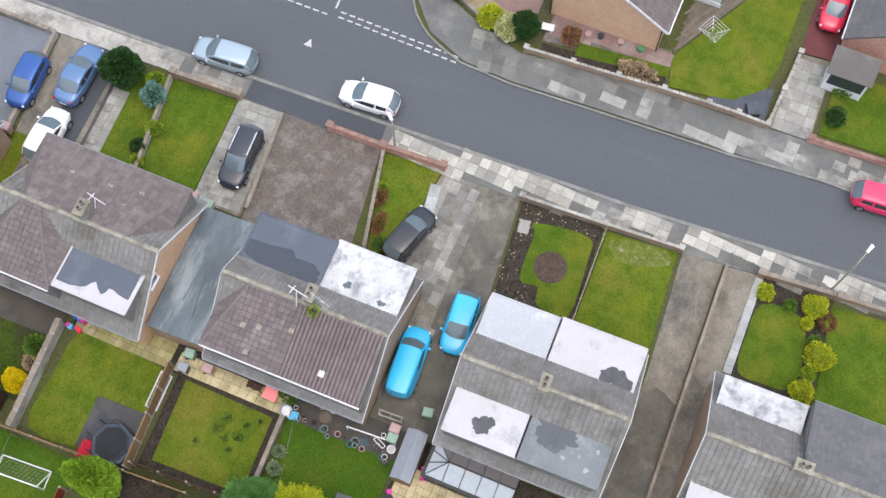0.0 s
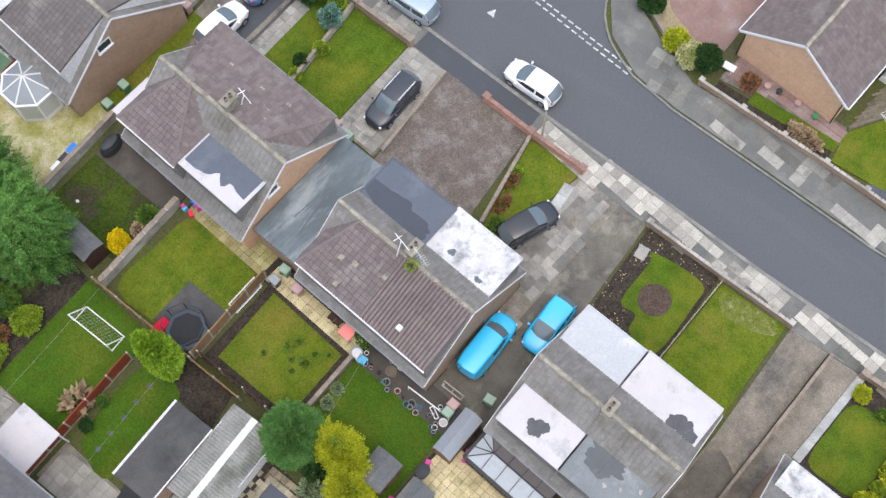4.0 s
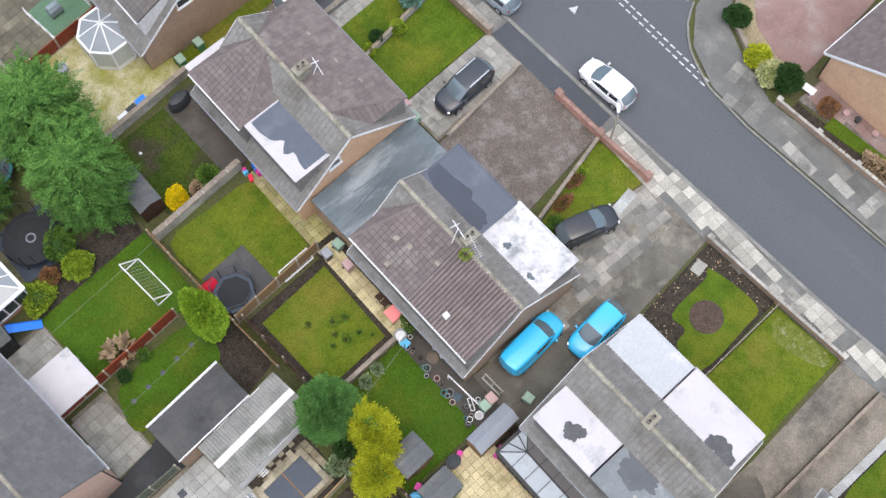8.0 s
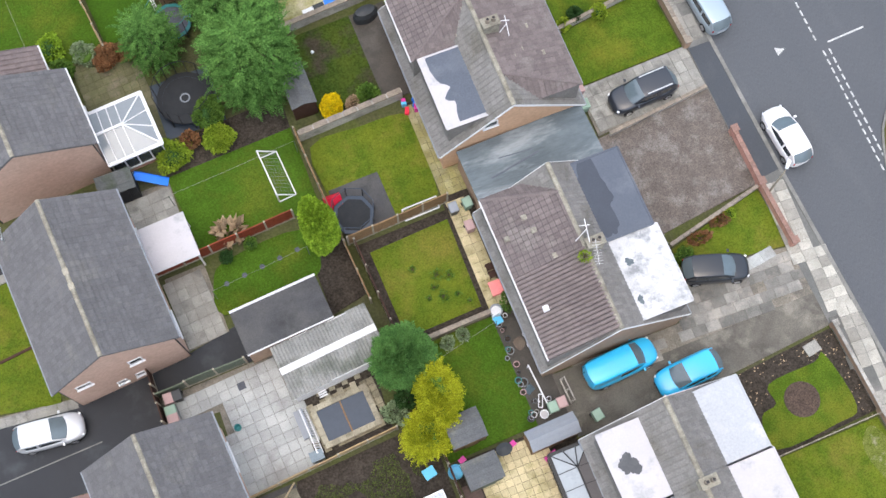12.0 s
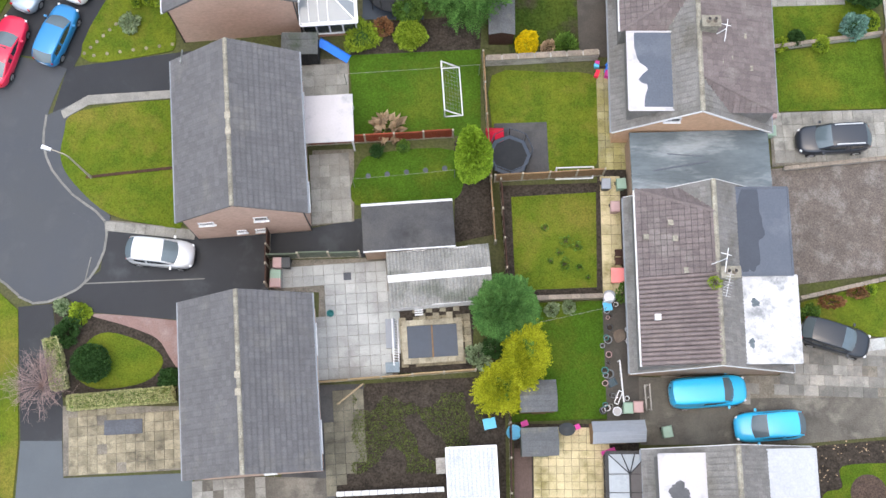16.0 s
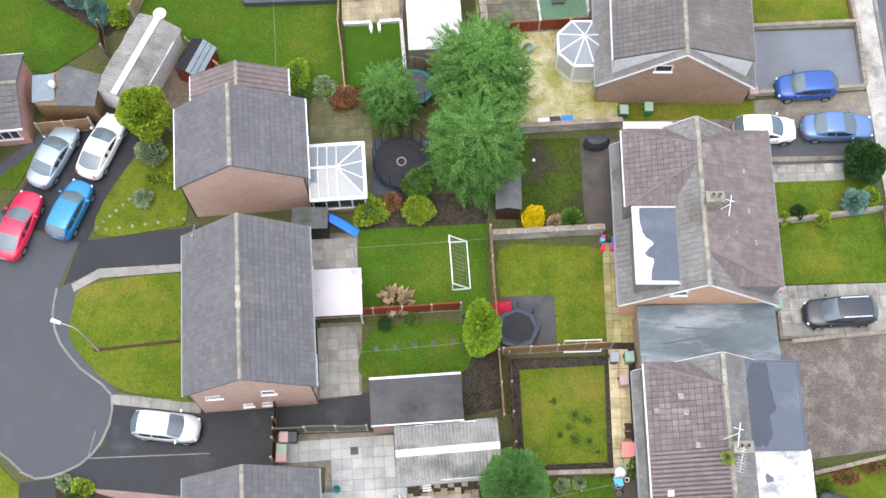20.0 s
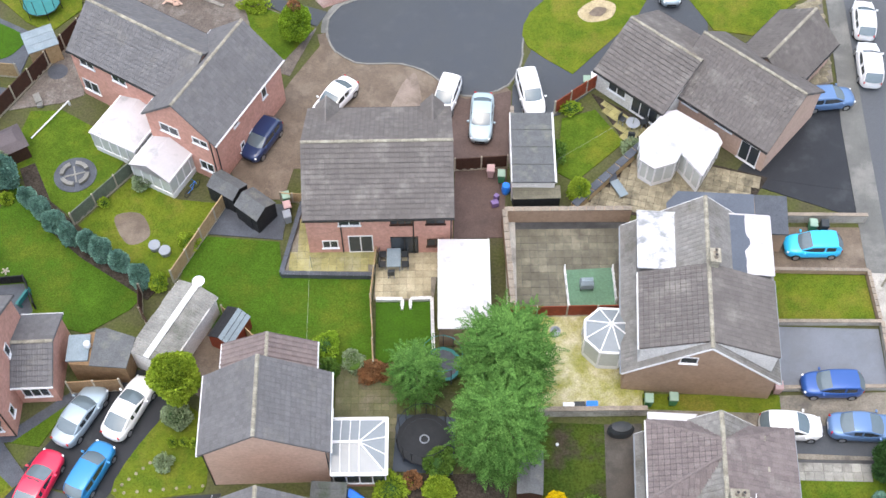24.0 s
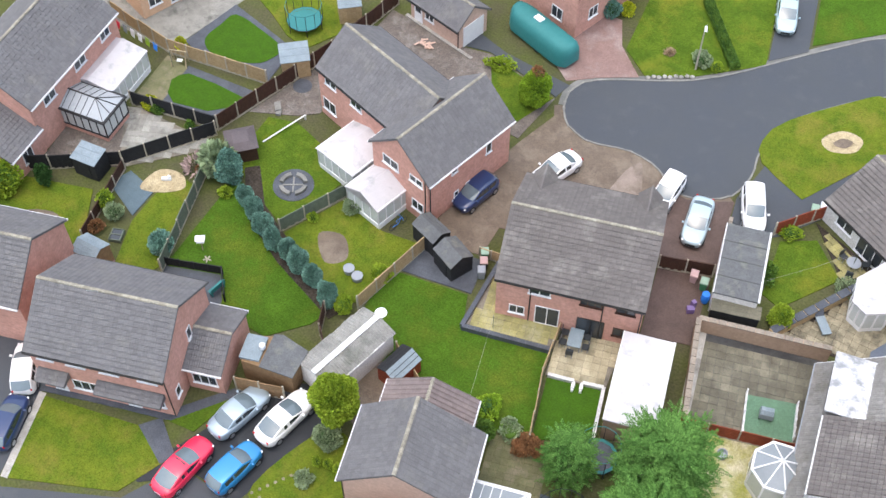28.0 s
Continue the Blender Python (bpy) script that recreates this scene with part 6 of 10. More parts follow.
part("garage_door", Geo().box(3.98, 0, 0.0, 0.06, 2.6, 2.1), "upvc", g)

# northern houses
h4 = gable_house("brown-tiled two-storey red brick house", -23.7, 39.05, 94.5, 9.9, 8.8, 5.0, 7.7, "brick", "greybrowntile", gut="pipe", ridge_x=-0.4,
                 windows=[(-4.4, 3.45, 0.95, 1.1, 0.9, -90), (-4.4, 2.0, 3.7, 1.5, 0.9, -90)], pipes=((-4.44, 2.6), (-4.44, -2.3), (-4.4, -4.85)))
for wy, wz, ww in ((-1.5, 3.7, 1.5), (-3.8, 3.7, 1.3), (-3.8, 0.95, 1.2)):
    window_on(h4, -4.4, wy, wz, ww, 0.9, -90, lights=3 if wy > -2 else 2, frame="darkfence")
window_on(h4, -4.4, 1.35, 0.35, 1.7, 2.05, -90, "french_door", 2, sill=False)
window_on(h4, -4.4, -1.65, 0.1, 1.9, 2.05, -90, "patio_door", 2, frame="black", sill=False)
for sy in (-3.75, 3.65):
    part("gablet", Geo().add([(2.27, sy, 6.2), (4.8, sy, 6.2), (4.8, sy + .85, 5.15), (4.1, sy + .85, 5.15), (4.8, sy - .85, 5.15), (4.1, sy - .85, 5.15)], [(0, 1, 2, 3), (0, 5, 4, 1), (1, 4, 2)]), "greybrowntile", h4, "small tiled gablet")
    part("gablet_ridge", Geo().beam((2.27, sy, 6.22), (4.8, sy, 6.22), .12, .05), "greybrowntile", h4)

W5 = [(-3.6, -3.2, 0.9, 1.8, 1.1, -90), (-3.6, 1.4, 0.9, 1.8, 1.1, -90, 3), (-3.6, -3.4, 3.9, 1.3, 0.7, -90), (-3.6, -0.8, 3.9, 1.3, 0.7, -90), (-3.6, 1.5, 3.9, 1.3, 0.7, -90), (-3.6, 3.6, 3.9, 1.1, 0.7, -90),
      (0.4, -4.65, 3.6, 0.6, 1.1, 0, 1), (-2.6, -4.65, 1.2, 0.6, 1.0, 0, 1)]
h5 = gable_house("grey-tiled two-storey red brick semi-detached pair", -50.35, 22.75, 96, 9.3, 7.2, 5.1, 7.7, "brick", "graytile", gut="pipe", windows=W5, pipes=((-3.64, -4.6),),
                 doors=((-3.6, 3.4, 0.1, 0.95, 2.0, -90), (-3.6, -1.8, 0.1, 0.95, 2.0, -90)))
for y0, y1 in ((-4.3, 0.3), (2.3, 4.4)):
    t = Geo()
    tile_slope(t, [(-4.5, y0, 2.35), (-4.5, y1, 2.35), (-3.6, y1, 2.75), (-3.6, y0, 2.75)], 0.3, 0.3)
    part("porch_roof", Geo().prism([(-4.5, y0), (-3.58, y0), (-3.58, y1), (-4.5, y1)], 2.2, [2.34, 2.74, 2.74, 2.34]), "graytile", h5)
    part("roof_tiles", t, "graytile", h5, kind="stuff")
part("antenna", Geo().beam((-0.1, 0.5, 7.7), (-0.6, 0.9, 8.4), 0.05), "chrome", h5)
gable_house("grey-tiled single-storey brick side extension", -44.55, 24.5, 96, 2.5, 4.8, 2.7, 3.8, "brick", "graytile", eave=0.2, gut="upvc", windows=((-2.4, 0, 0.9, 1.7, 1.1, -90, 3),), name="house_extension")

h6 = gable_house("grey-tiled two-storey red brick house with a projecting wing", -41.2, 48.2, 62.5, 10.2, 6.2, 5.0, 7.3, "brick", "graytile", gut="pipe", eave=.12,
                 windows=((-3.1, 3.6, 3.9, 1.3, 0.8, -90), (-3.1, 0.6, 3.9, 1.3, 0.8, -90), (-3.1, 4.0, 0.9, 1.5, 1.2, -90)))
gable_house("grey-tiled two-storey gabled wing of a red brick house", -36.12, 45.13, -24.5, 8.7, 5.6, 5.0, 7.4, "brick", "graytile", gut="upvc", name="house_wing",
            windows=((-0.9, -4.35, 3.7, 1.6, 0.9, 0), (1.7, -4.35, 3.9, 1.3, 0.7, 0), (1.8, -4.35, 1.0, 1.2, 1.0, 0), (2.8, -1.6, 3.7, 0.6, 0.8, 90, 1), (2.8, 2.0, 3.0, 0.6, 1.1, 90, 1), (2.8, -1.4, 0.9, 0.5, 0.6, 90, 1), (2.8, -0.2, 0.9, 0.5, 0.6, 90, 1)),
            pipes=((2.84, -4.1), (2.6, -4.38)))

gable_house("low dark-tiled white-walled wing of a house beside an island lawn", -3.6, 51.4, 51.5, 6.2, 7.2, 2.7, 4.9, "render", "greybrowntile", eave=0.45, gut="pipe", windows=((-3.6, 1.2, 0.9, 1.6, 1.2, -90), (-3.6, -1.4, 0.2, 2.4, 2.0, -90, 3)), name="house_wing")
gable_house("brown-grey tiled brick house with a roof window", 2.45, 48.65, 51.5, 8.6, 6.8, 3.0, 5.8, "pinkbrick", "greybrowntile", eave=0.35, gut="pipe", windows=((-3.4, 2.4, 2.0, 1.4, .7, -90), (-3.4, -0.6, 2.0, 1.4, .7, -90), (-3.4, -3.0, 0.1, 1.6, 2.0, -90)))
gable_house("low grey-tiled front wing of a brick house", 5.9, 53.0, -38.5, 6.4, 4.6, 2.6, 4.4, "pinkbrick", "greybrowntile", eave=0.3, gut="pipe", name="house_wing")
gable_house("grey-tiled two-storey red brick house with conservatories", -68.85, 42.6, -4, 11.3, 7.4, 5.0, 7.6, "brick", "graytile", windows=((3.7, -3.4, 3.5, 1.4, 1, 90), (3.7, 0.6, 3.5, 1.4, 1, 90), (3.7, 4, 3.5, 1.2, 1, 90)), gut="upvc")
gable_house("grey-tiled low brick extension beside a conservatory", -68.6, 35.2, -4, 3.6, 6.0, 2.7, 4.4, "brick", "graytile", name="house_extension", windows=((3.0, 0, 0.8, 1.1, 1.3, 90),))
gable_house("red brick house at the end of the gardens", -66.5, 57.0, -30, 7.0, 6.5, 5.0, 7.5, "orangebrick", "graytile", windows=((3.25, 0, 0.3, 1.6, 2, 90), (3.25, -2.2, 0.9, 1.2, 1.2, 90)))
gable_house("red brick house beside a covered boat", -31.8, 67.8, -27, 8.5, 6.6, 5.0, 7.5, "brick", "graytile", windows=((1.2, -4.25, 0.9, 1.2, 1.2, 0), (1.2, -4.25, 3.4, 1.2, 1.0, 0), (3.3, -2.2, 1.2, 1.1, 1.1, 90)))
gable_house("red brick house to the west behind a fence", -61.2, 24.4, 96, 8.0, 7.0, 5.0, 7.5, "brick", "graytile", windows=((-3.5, 0, 3.4, 1.4, 1, -90),))
gn = gable_house("grey-tiled brick garage with a white door", -41.2, 60.66, 65.5, 5.6, 3.3, 2.4, 3.7, "pinkbrick", "graytile", name="garage", category="garage", gut="pipe",
                 windows=((-1.65, 0.6, 1.0, 1.0, 0.8, -90),), doors=((-1.65, 1.9, 0.05, 0.9, 2.0, -90),), pipes=((-1.68, -2.7),))
part("garage_door", Geo().box(0, -2.83, 0.0, 2.4, 0.08, 2.05), "upvc", gn, "white up-and-over garage door")

# east side: corner bungalow and its neighbour
h7 = gable_house("brown-tiled bungalow with an orange brick gable", 29.0, -7.4, 90, 8.2, 7.6, 3.2, 5.8, "orangebrick", "browntile", eave=0.35, verge=0.2,
                 pipes=((3.75, 4.14), (-3.75, 4.14)))
for sgn in (-1, 1):
    part("bargeboard", Geo().beam((sgn * 4.15, 4.33, 2.9), (0, 4.33, 5.74), .05, .2), "upvc", h7, "white bargeboard")
part("bay", Geo().box(3.3, -3.9, 0, 1.6, 2.4, 2.6), "upvc", h7, "white bay")
gable_house("grey-tiled bungalow with white roof windows", 33.6, -25.6, 90, 9.0, 6.4, 2.7, 5.2, "brick", "graytile")


ex = thing("flat_roofed_extension", "low slate-blue flat-roofed rear extension", "house extension", 0, 0, 0, 0)
part("wall", Geo().prism([(-3.6, 36.4), (4.4, 36.4), (4.5, 39.3), (-2.9, 39.3), (-3.6, 38.4)], 0, 2.4), "brownbrick", ex)
part("roof", Geo().prism([(-3.7, 36.3), (2.2, 36.3), (2.35, 39.45), (-2.9, 39.45), (-3.75, 38.4)], 2.4, 2.52), "darkfelt", ex)
part("side_roof", Geo().prism([(2.25, 36.3), (4.5, 36.3), (4.65, 39.5), (2.4, 39.5)], 2.3, 2.42), "slate", ex)


# ---- conservatories, garages, sheds ----
def conservatory(label, x, y, rz, w, d, h=2.2, top=0.7, roof="whitefelt", bars=5, base="brick", hipped=True, glazed=False, pane="glass", bar="upvc"):
    """Local x across (w), local y deep (d); a low wall, framed panes, a pitched roof hipped at -y."""
    c = thing("conservatory", label, "conservatory", x, y, 0, rz)
    part("plinth", Geo().box(0, 0, -0.1, w, d, 0.6), base, c)
    a, b = w / 2, d / 2
    for x0, y0, x1, y1 in ((-a, -b, a, -b), (a, -b, a, b), (a, b, -a, b), (-a, b, -a, -b)):
        ln = math.hypot(x1 - x0, y1 - y0)
        n = max(2, round(ln / 0.75))
        wall = part("glazed_side", Geo().beam((x0, y0, h), (x1, y1, h), 0.12), bar, c)
        part("sill_rail", Geo().beam((x0, y0, 0.55), (x1, y1, 0.55), 0.12), bar, wall)
        for k in range(n + 1):
            t = k / n
            part("mullion", Geo().beam((x0 + (x1 - x0) * t, y0 + (y1 - y0) * t, 0.5), (x0 + (x1 - x0) * t, y0 + (y1 - y0) * t, h), 0.08), bar, wall)
        for k in range(n):
            t0, t1 = (k + 0.07) / n, (k + 0.93) / n
            part("pane", Geo().add([(x0 + (x1 - x0) * t0, y0 + (y1 - y0) * t0, 0.6), (x0 + (x1 - x0) * t1, y0 + (y1 - y0) * t1, 0.6), (x0 + (x1 - x0) * t1, y0 + (y1 - y0) * t1, h - .05), (x0 + (x1 - x0) * t0, y0 + (y1 - y0) * t0, h - .05)], [(0, 1, 2, 3)]), pane, wall)
    a, b = a + 0.12, b + 0.12
    hip = min(a, b) if hipped else 0.0
    p = [(-a, -b, h), (a, -b, h), (a, b, h), (-a, b, h), (0, -b + hip, h + top), (0, b, h + top)]
    m = ("greypane" if bar == "upvc" else "polyroof") if glazed else roof
    rf = part("roof", Geo().add([(*q[:2], q[2] - .06) for q in p] + p, [(6, 7, 10), (7, 8, 11, 10), (9, 6, 10, 11), (0, 4, 1), (1, 4, 5, 2), (3, 5, 4, 0), (0, 1, 7, 6), (1, 2, 8, 7), (2, 3, 9, 8), (3, 0, 6, 9), (8, 9, 11)]), m, c)
    if glazed:
        q = lambda t, s: (Vector(p[4]) + (Vector(p[5]) - Vector(p[4])) * t, Vector((s * a, -b + hip + (2 * b - hip) * t, h)))
        slim = 0.6 if bar == "pipe" else 1.0
        part("ridge_bar", Geo().beam(p[4], p[5], 0.16 * slim), bar, rf)
        for s in (-1, 1):
            for k in range(bars + 1):
                u, v = q(k / bars, s)
                part("glazing_bar", Geo().beam(u + Vector((0, 0, .03)), v + Vector((0, 0, .03)), 0.055 * slim), bar, rf)
            part("glazing_bar", Geo().beam((*p[4][:2], p[4][2] + .03), (s * a, -b, h + .03), 0.08 * slim), bar, rf)
            part("eaves_bar", Geo().beam((s * a, -b, h), (s * a, b, h), 0.12), bar, rf)
        part("eaves_bar", Geo().beam((-a, -b, h), (a, -b, h), 0.12), bar, rf)
        if hipped:
            part("glazing_bar", Geo().beam((*p[4][:2], p[4][2] + .03), (-a * 0.33, -b, h + .03), 0.055), bar, rf)
            part("glazing_bar", Geo().beam((*p[4][:2], p[4][2] + .03), (a * 0.33, -b, h + .03), 0.055), bar, rf)
    return c


conservatory("white-framed glazed conservatory with a hipped sheet roof", -23.3, 19.3, 94, 3.5, 3.2, bars=3, glazed=True)
conservatory("white solid-roofed conservatory behind a brick house", -42.4, 43.8, -24, 3.8, 4.6, top=0.8, pane="paleglass", base="upvc")
conservatory("white lean-to conservatory with french doors", -39.3, 40.9, -24.5, 3.3, 3.9, top=0.9, hipped=False, pane="paleglass", base="upvc")
pc = thing("conservatory", "large white-roofed conservatory with two angled bays", "conservatory")
plan = [(-5.3, 42.2), (-4.35, 41.5), (-2.9, 42.1), (-2.45, 43.0), (-1.15, 41.1), (0.4, 44.0), (0.1, 44.8), (-2.6, 46.7), (-3.4, 46.5), (-5.3, 44.2)]
part("plinth", Geo().prism(plan, 0, 0.5), "upvc", pc)
rim = [(-2.4 + (x + 2.4) * 1.05, 44.2 + (y - 44.2) * 1.05) for x, y in plan]
part("roof", Geo().add([(x, y, 2.3) for x, y in rim] + [(x, y, 2.38) for x, y in rim] + [(-3.1, 44.3, 2.62), (-1.6, 44.2, 2.62)],
                       [(k, (k + 1) % 10, 10 + (k + 1) % 10, 10 + k) for k in range(10)] + [(10 + k, 10 + (k + 1) % 10, 20 if k in (0, 1, 2, 7, 8, 9) else 21) for k in range(10)] + [(13, 21, 20), (17, 20, 21)]), "whitefelt", pc)
for (x0, y0), (x1, y1) in zip(plan, plan[1:] + plan[:1]):
    n = max(1, round(math.hypot(x1 - x0, y1 - y0) / .75))
    side = part("glazed_side", Geo().beam((x0, y0, 2.25), (x1, y1, 2.25), .12), "upvc", pc)
    for k in range(n):
        u, v = (k + .08) / n, (k + .92) / n
        part("mullion", Geo().beam((x0 + (x1 - x0) * k / n, y0 + (y1 - y0) * k / n, .5), (x0 + (x1 - x0) * k / n, y0 + (y1 - y0) * k / n, 2.2), .12), "upvc", side)
        part("pane", Geo().add([(x0 + (x1 - x0) * u, y0 + (y1 - y0) * u, .5), (x0 + (x1 - x0) * v, y0 + (y1 - y0) * v, .5), (x0 + (x1 - x0) * v, y0 + (y1 - y0) * v, 2.2), (x0 + (x1 - x0) * u, y0 + (y1 - y0) * u, 2.2)], [(0, 1, 2, 3)]), "paleglass", side)
conservatory("white-roofed conservatory against a brick house", -64.3, 44.9, -4, 4.2, 4.8, top=0.5, hipped=False, pane="paleglass", base="upvc")
conservatory("glazed hipped conservatory with a glass roof", -63.4, 40.8, 86, 2.9, 4.2, glazed=True, pane="paleglass", bar="pipe")
lc = conservatory("glazed conservatory with dark bars, pale west panes and dark east panes", -6.0, -10.5, 180, 2.2, 5.0, glazed=True, top=0.55, bars=4, bar="pipe")
part("dark_panes", Geo().add([(-1.22, 2.62, 2.225), (-1.22, -2.62, 2.225), (0, -1.4, 2.775), (0, 2.62, 2.775)], [(0, 1, 2, 3)]), "smokypane", lc, "smoky grey roof panes")
conservatory("white boxy conservatory beside a lawn", 31.4, -12.9, 0, 3.6, 2.4, top=0.4, pane="paleglass", base="upvc")

# eight-sided conservatory
oc = thing("conservatory", "eight-sided white conservatory with a finned glass roof", "conservatory", -7.8, 28.2, 0, 0)
ring = [(1.75 * math.cos(radians(22.5 + 45 * k)), 1.75 * math.sin(radians(22.5 + 45 * k))) for k in range(8)]
part("plinth", Geo().prism(ring, -0.1, 0.5), "upvc", oc)
ocr = part("roof", Geo().add([(x, y, 2.3) for x, y in ring] + [(0, 0, 3.3)] + [(x, y, 2.24) for x, y in ring], [(k, (k + 1) % 8, 8) for k in range(8)] + [(9 + k, 9 + (k + 1) % 8, (k + 1) % 8, k) for k in range(8)]), "greypane", oc)
for k in range(8):
    (x0, y0), (x1, y1) = ring[k], ring[(k + 1) % 8]
    part("glazing_bar", Geo().beam((x0, y0, 2.33), (0, 0, 3.34), 0.08), "upvc", ocr)
    part("eaves_bar", Geo().beam((x0, y0, 2.3), (x1, y1, 2.3), 0.14), "upvc", ocr)
    part("mullion", Geo().beam((x0, y0, 0.4), (x0, y0, 2.3), 0.12), "upvc", oc)
    part("pane", Geo().add([(x0, y0, 0.5), (x1, y1, 0.5), (x1, y1, 2.25), (x0, y0, 2.25)], [(0, 1, 2, 3)]), "paleglass", oc)
part("finial", Geo().lathe([(0.12, 3.3), (0.07, 3.42), (0.02, 3.6)], 8), "upvc", oc)
part("link_roof", Geo().box(1.9, 0, 2.3, 1.6, 2.4, 0.08), "polyroof", oc)


def flat_garage(label, x, y, rz, w, d, h, roof, wall="brownbrick", edge="whitepaint", door=0, name="garage"):
    g = thing(name, label, "garage" if "garage" in name else "shed", x, y, 0, rz)
    part("wall", Geo().box(0, 0, -0.1, w - 0.1, d - 0.1, h), wall, g)
    part("roof", Geo().box(0, 0, h - 0.1, w, d, 0.12), roof, g)
    part("fascia", Geo().beam((-w / 2, d / 2, h), (w / 2, d / 2, h), 0.14).beam((-w / 2, -d / 2, h), (w / 2, -d / 2, h), 0.08), edge, g)
    if door:
        part("door", Geo().box(0, door * (d / 2 - 0.04), 0, w * 0.8, 0.06, h - 0.3), "upvc", g)
    return g


def corrugated(geo, x0, x1, y0, y1, z0, z1, n):
    """A sheet whose ribs run along y, sloping from z0 at y0 to z1 at y1."""
    xs = [(x0 + (x1 - x0) * (k + s) / n, h) for k in range(n) for s, h in ((0, 0), (.35, .06), (.7, .06))] + [(x1, 0)]
    m = len(xs)
    geo.add([(x, y0, z0 + h) for x, h in xs] + [(x, y1, z1 + h) for x, h in xs], [(i, i + 1, m + i + 1, m + i) for i in range(m - 1)])


def sheet_garage(label, x, y, rz, w, d, h, rise, sheets, name="garage", wall="render", strip=True, ribs=12):
    """A garage with a low pitched roof of corrugated cement sheets; its ridge runs along local x."""
    g = thing(name, label, "garage", x, y, 0, rz)
    part("wall", Geo().add([(-w / 2 + .1, -d / 2 + .1, -.1), (w / 2 - .1, -d / 2 + .1, -.1), (w / 2 - .1, d / 2 - .1, -.1), (-w / 2 + .1, d / 2 - .1, -.1), (-w / 2 + .1, -d / 2 + .1, h), (w / 2 - .1, -d / 2 + .1, h), (w / 2 - .1, d / 2 - .1, h), (-w / 2 + .1, d / 2 - .1, h), (-w / 2 + .1, 0, h + rise - .05), (w / 2 - .1, 0, h + rise - .05)],
                           [(3, 2, 1, 0), (0, 1, 5, 4), (2, 3, 7, 6), (1, 2, 6, 9, 5), (3, 0, 4, 8, 7), (4, 5, 9, 8), (6, 7, 8, 9)]), wall, g)
    for s in (-1, 1):
        for k in range(sheets):
            a, b = -w / 2 + w * k / sheets, -w / 2 + w * (k + 1) / sheets
            q = Geo()
            corrugated(q, a, b + 0.03, s * (d / 2 + random.uniform(-.04, .1)), 0, h + 0.01 + .03 * (k % 2), h + rise + .03 * (k % 2), ribs)
            part("roof_sheet", q, "asbestos", g)
    if strip:
        part("ridge", Geo().box(0, 0, h + rise + .03, w, 0.42, 0.07), "whitepaint", g, "white ridge capping")
    part("fascia", Geo().beam((-w / 2, -d / 2, h - .03), (w / 2, -d / 2, h - .03), 0.1).beam((-w / 2, d / 2, h - .03), (w / 2, d / 2, h - .03), 0.1), "whitepaint", g)
    return g


flat_garage("dark felt flat-roofed garage with a white edge", -18.3, 4.95, 4, 5.3, 2.75, 2.5, "tarmac")
sheet_garage("corrugated cement garage with a white ridge strip", -16.5, 2.05, 5, 5.9, 3.15, 2.25, 0.35, 5, ribs=6)
sheet_garage("pale corrugated garage with a white ridge", -36.25, 27.1, 67, 6.0, 3.0, 2.2, 0.5, 6, ribs=5)
flat_garage("long white flat-roofed garage building", -17.45, 31.15, -86.5, 6.9, 3.4, 2.5, "whitefelt", "brownbrick")
dg = flat_garage("dark flat-roofed sectional garage with pale walls", -13.1, 42.8, -87, 6.2, 3.1, 2.4, "shedfelt", "render")
for k in range(1, 4):
    part("roof_lap", Geo().box(-3.1 + 6.2 * k / 4, 0, 2.42, 0.07, 3.1, 0.03), "darkshed", dg)
fl = thing("flat_roofed_store", "grey flat-roofed stores behind a brown boarded gate", "shed", -40.6, 25.0, 0, 6)
part("wall", Geo().prism([(-1.9, -1.0), (1.7, -1.4), (2.1, 0.6), (0.2, 1.4), (-2.1, 1.0)], 0, 2.25), "fence", fl)
part("roof", Geo().prism([(-0.6, -1.2), (1.8, -1.5), (2.2, 0.7), (0.2, 1.5), (-0.4, 1.4)], 2.25, 2.36), "shedfelt", fl)
part("roof_cover", Geo().box(-1.4, 0.1, 2.25, 1.4, 1.9, 0.16), "paleshed", fl, "teal-grey sheet cover")
part("cowl", Geo().lathe([(0.2, 2.3), (0.24, 2.5), (0.1, 2.65), (0.22, 2.75)], 12, -0.8, 0.2), "chrome", fl)
cn = thing("canopy", "flat white canopy against the back wall", "canopy", -23.0, 11.45, 0, 3)
part("roof", Geo().box(0, 0, 2.3, 2.85, 2.9, 0.1), "whitefelt", cn)
for px, py in ((1.3, -1.3), (1.3, 1.3)):
    part("post", Geo().box(px, py, 0, 0.1, 0.1, 2.3), "upvc", cn)
ls = thing("lean_to_shed", "pale ribbed sheet roof of a garden building", "shed", -14.65, -9.1, 0, 3)
part("wall", Geo().box(0, 0, -.1, 2.6, 2.8, 2.1), "grey", ls)
q = Geo()
corrugated(q, -1.4, 1.4, -1.5, 1.5, 2.05, 2.25, 12)
part("roof_sheet", q, "silversheet", ls)
part("roof_frame", Geo().beam((-1.4, -1.5, 2.1), (1.4, -1.5, 2.1), 0.08).beam((-1.4, 1.5, 2.3), (1.4, 1.5, 2.3), 0.08).beam((-1.4, -1.5, 2.1), (-1.4, 1.5, 2.3), 0.08).beam((1.4, -1.5, 2.1), (1.4, 1.5, 2.3), 0.08), "upvc", ls)
solid("planter", Geo().box(-16.4, -8.6, 0, 0.55, 0.9, 0.5, 3), "paleconc", "pale concrete block beside the shed", "planter")


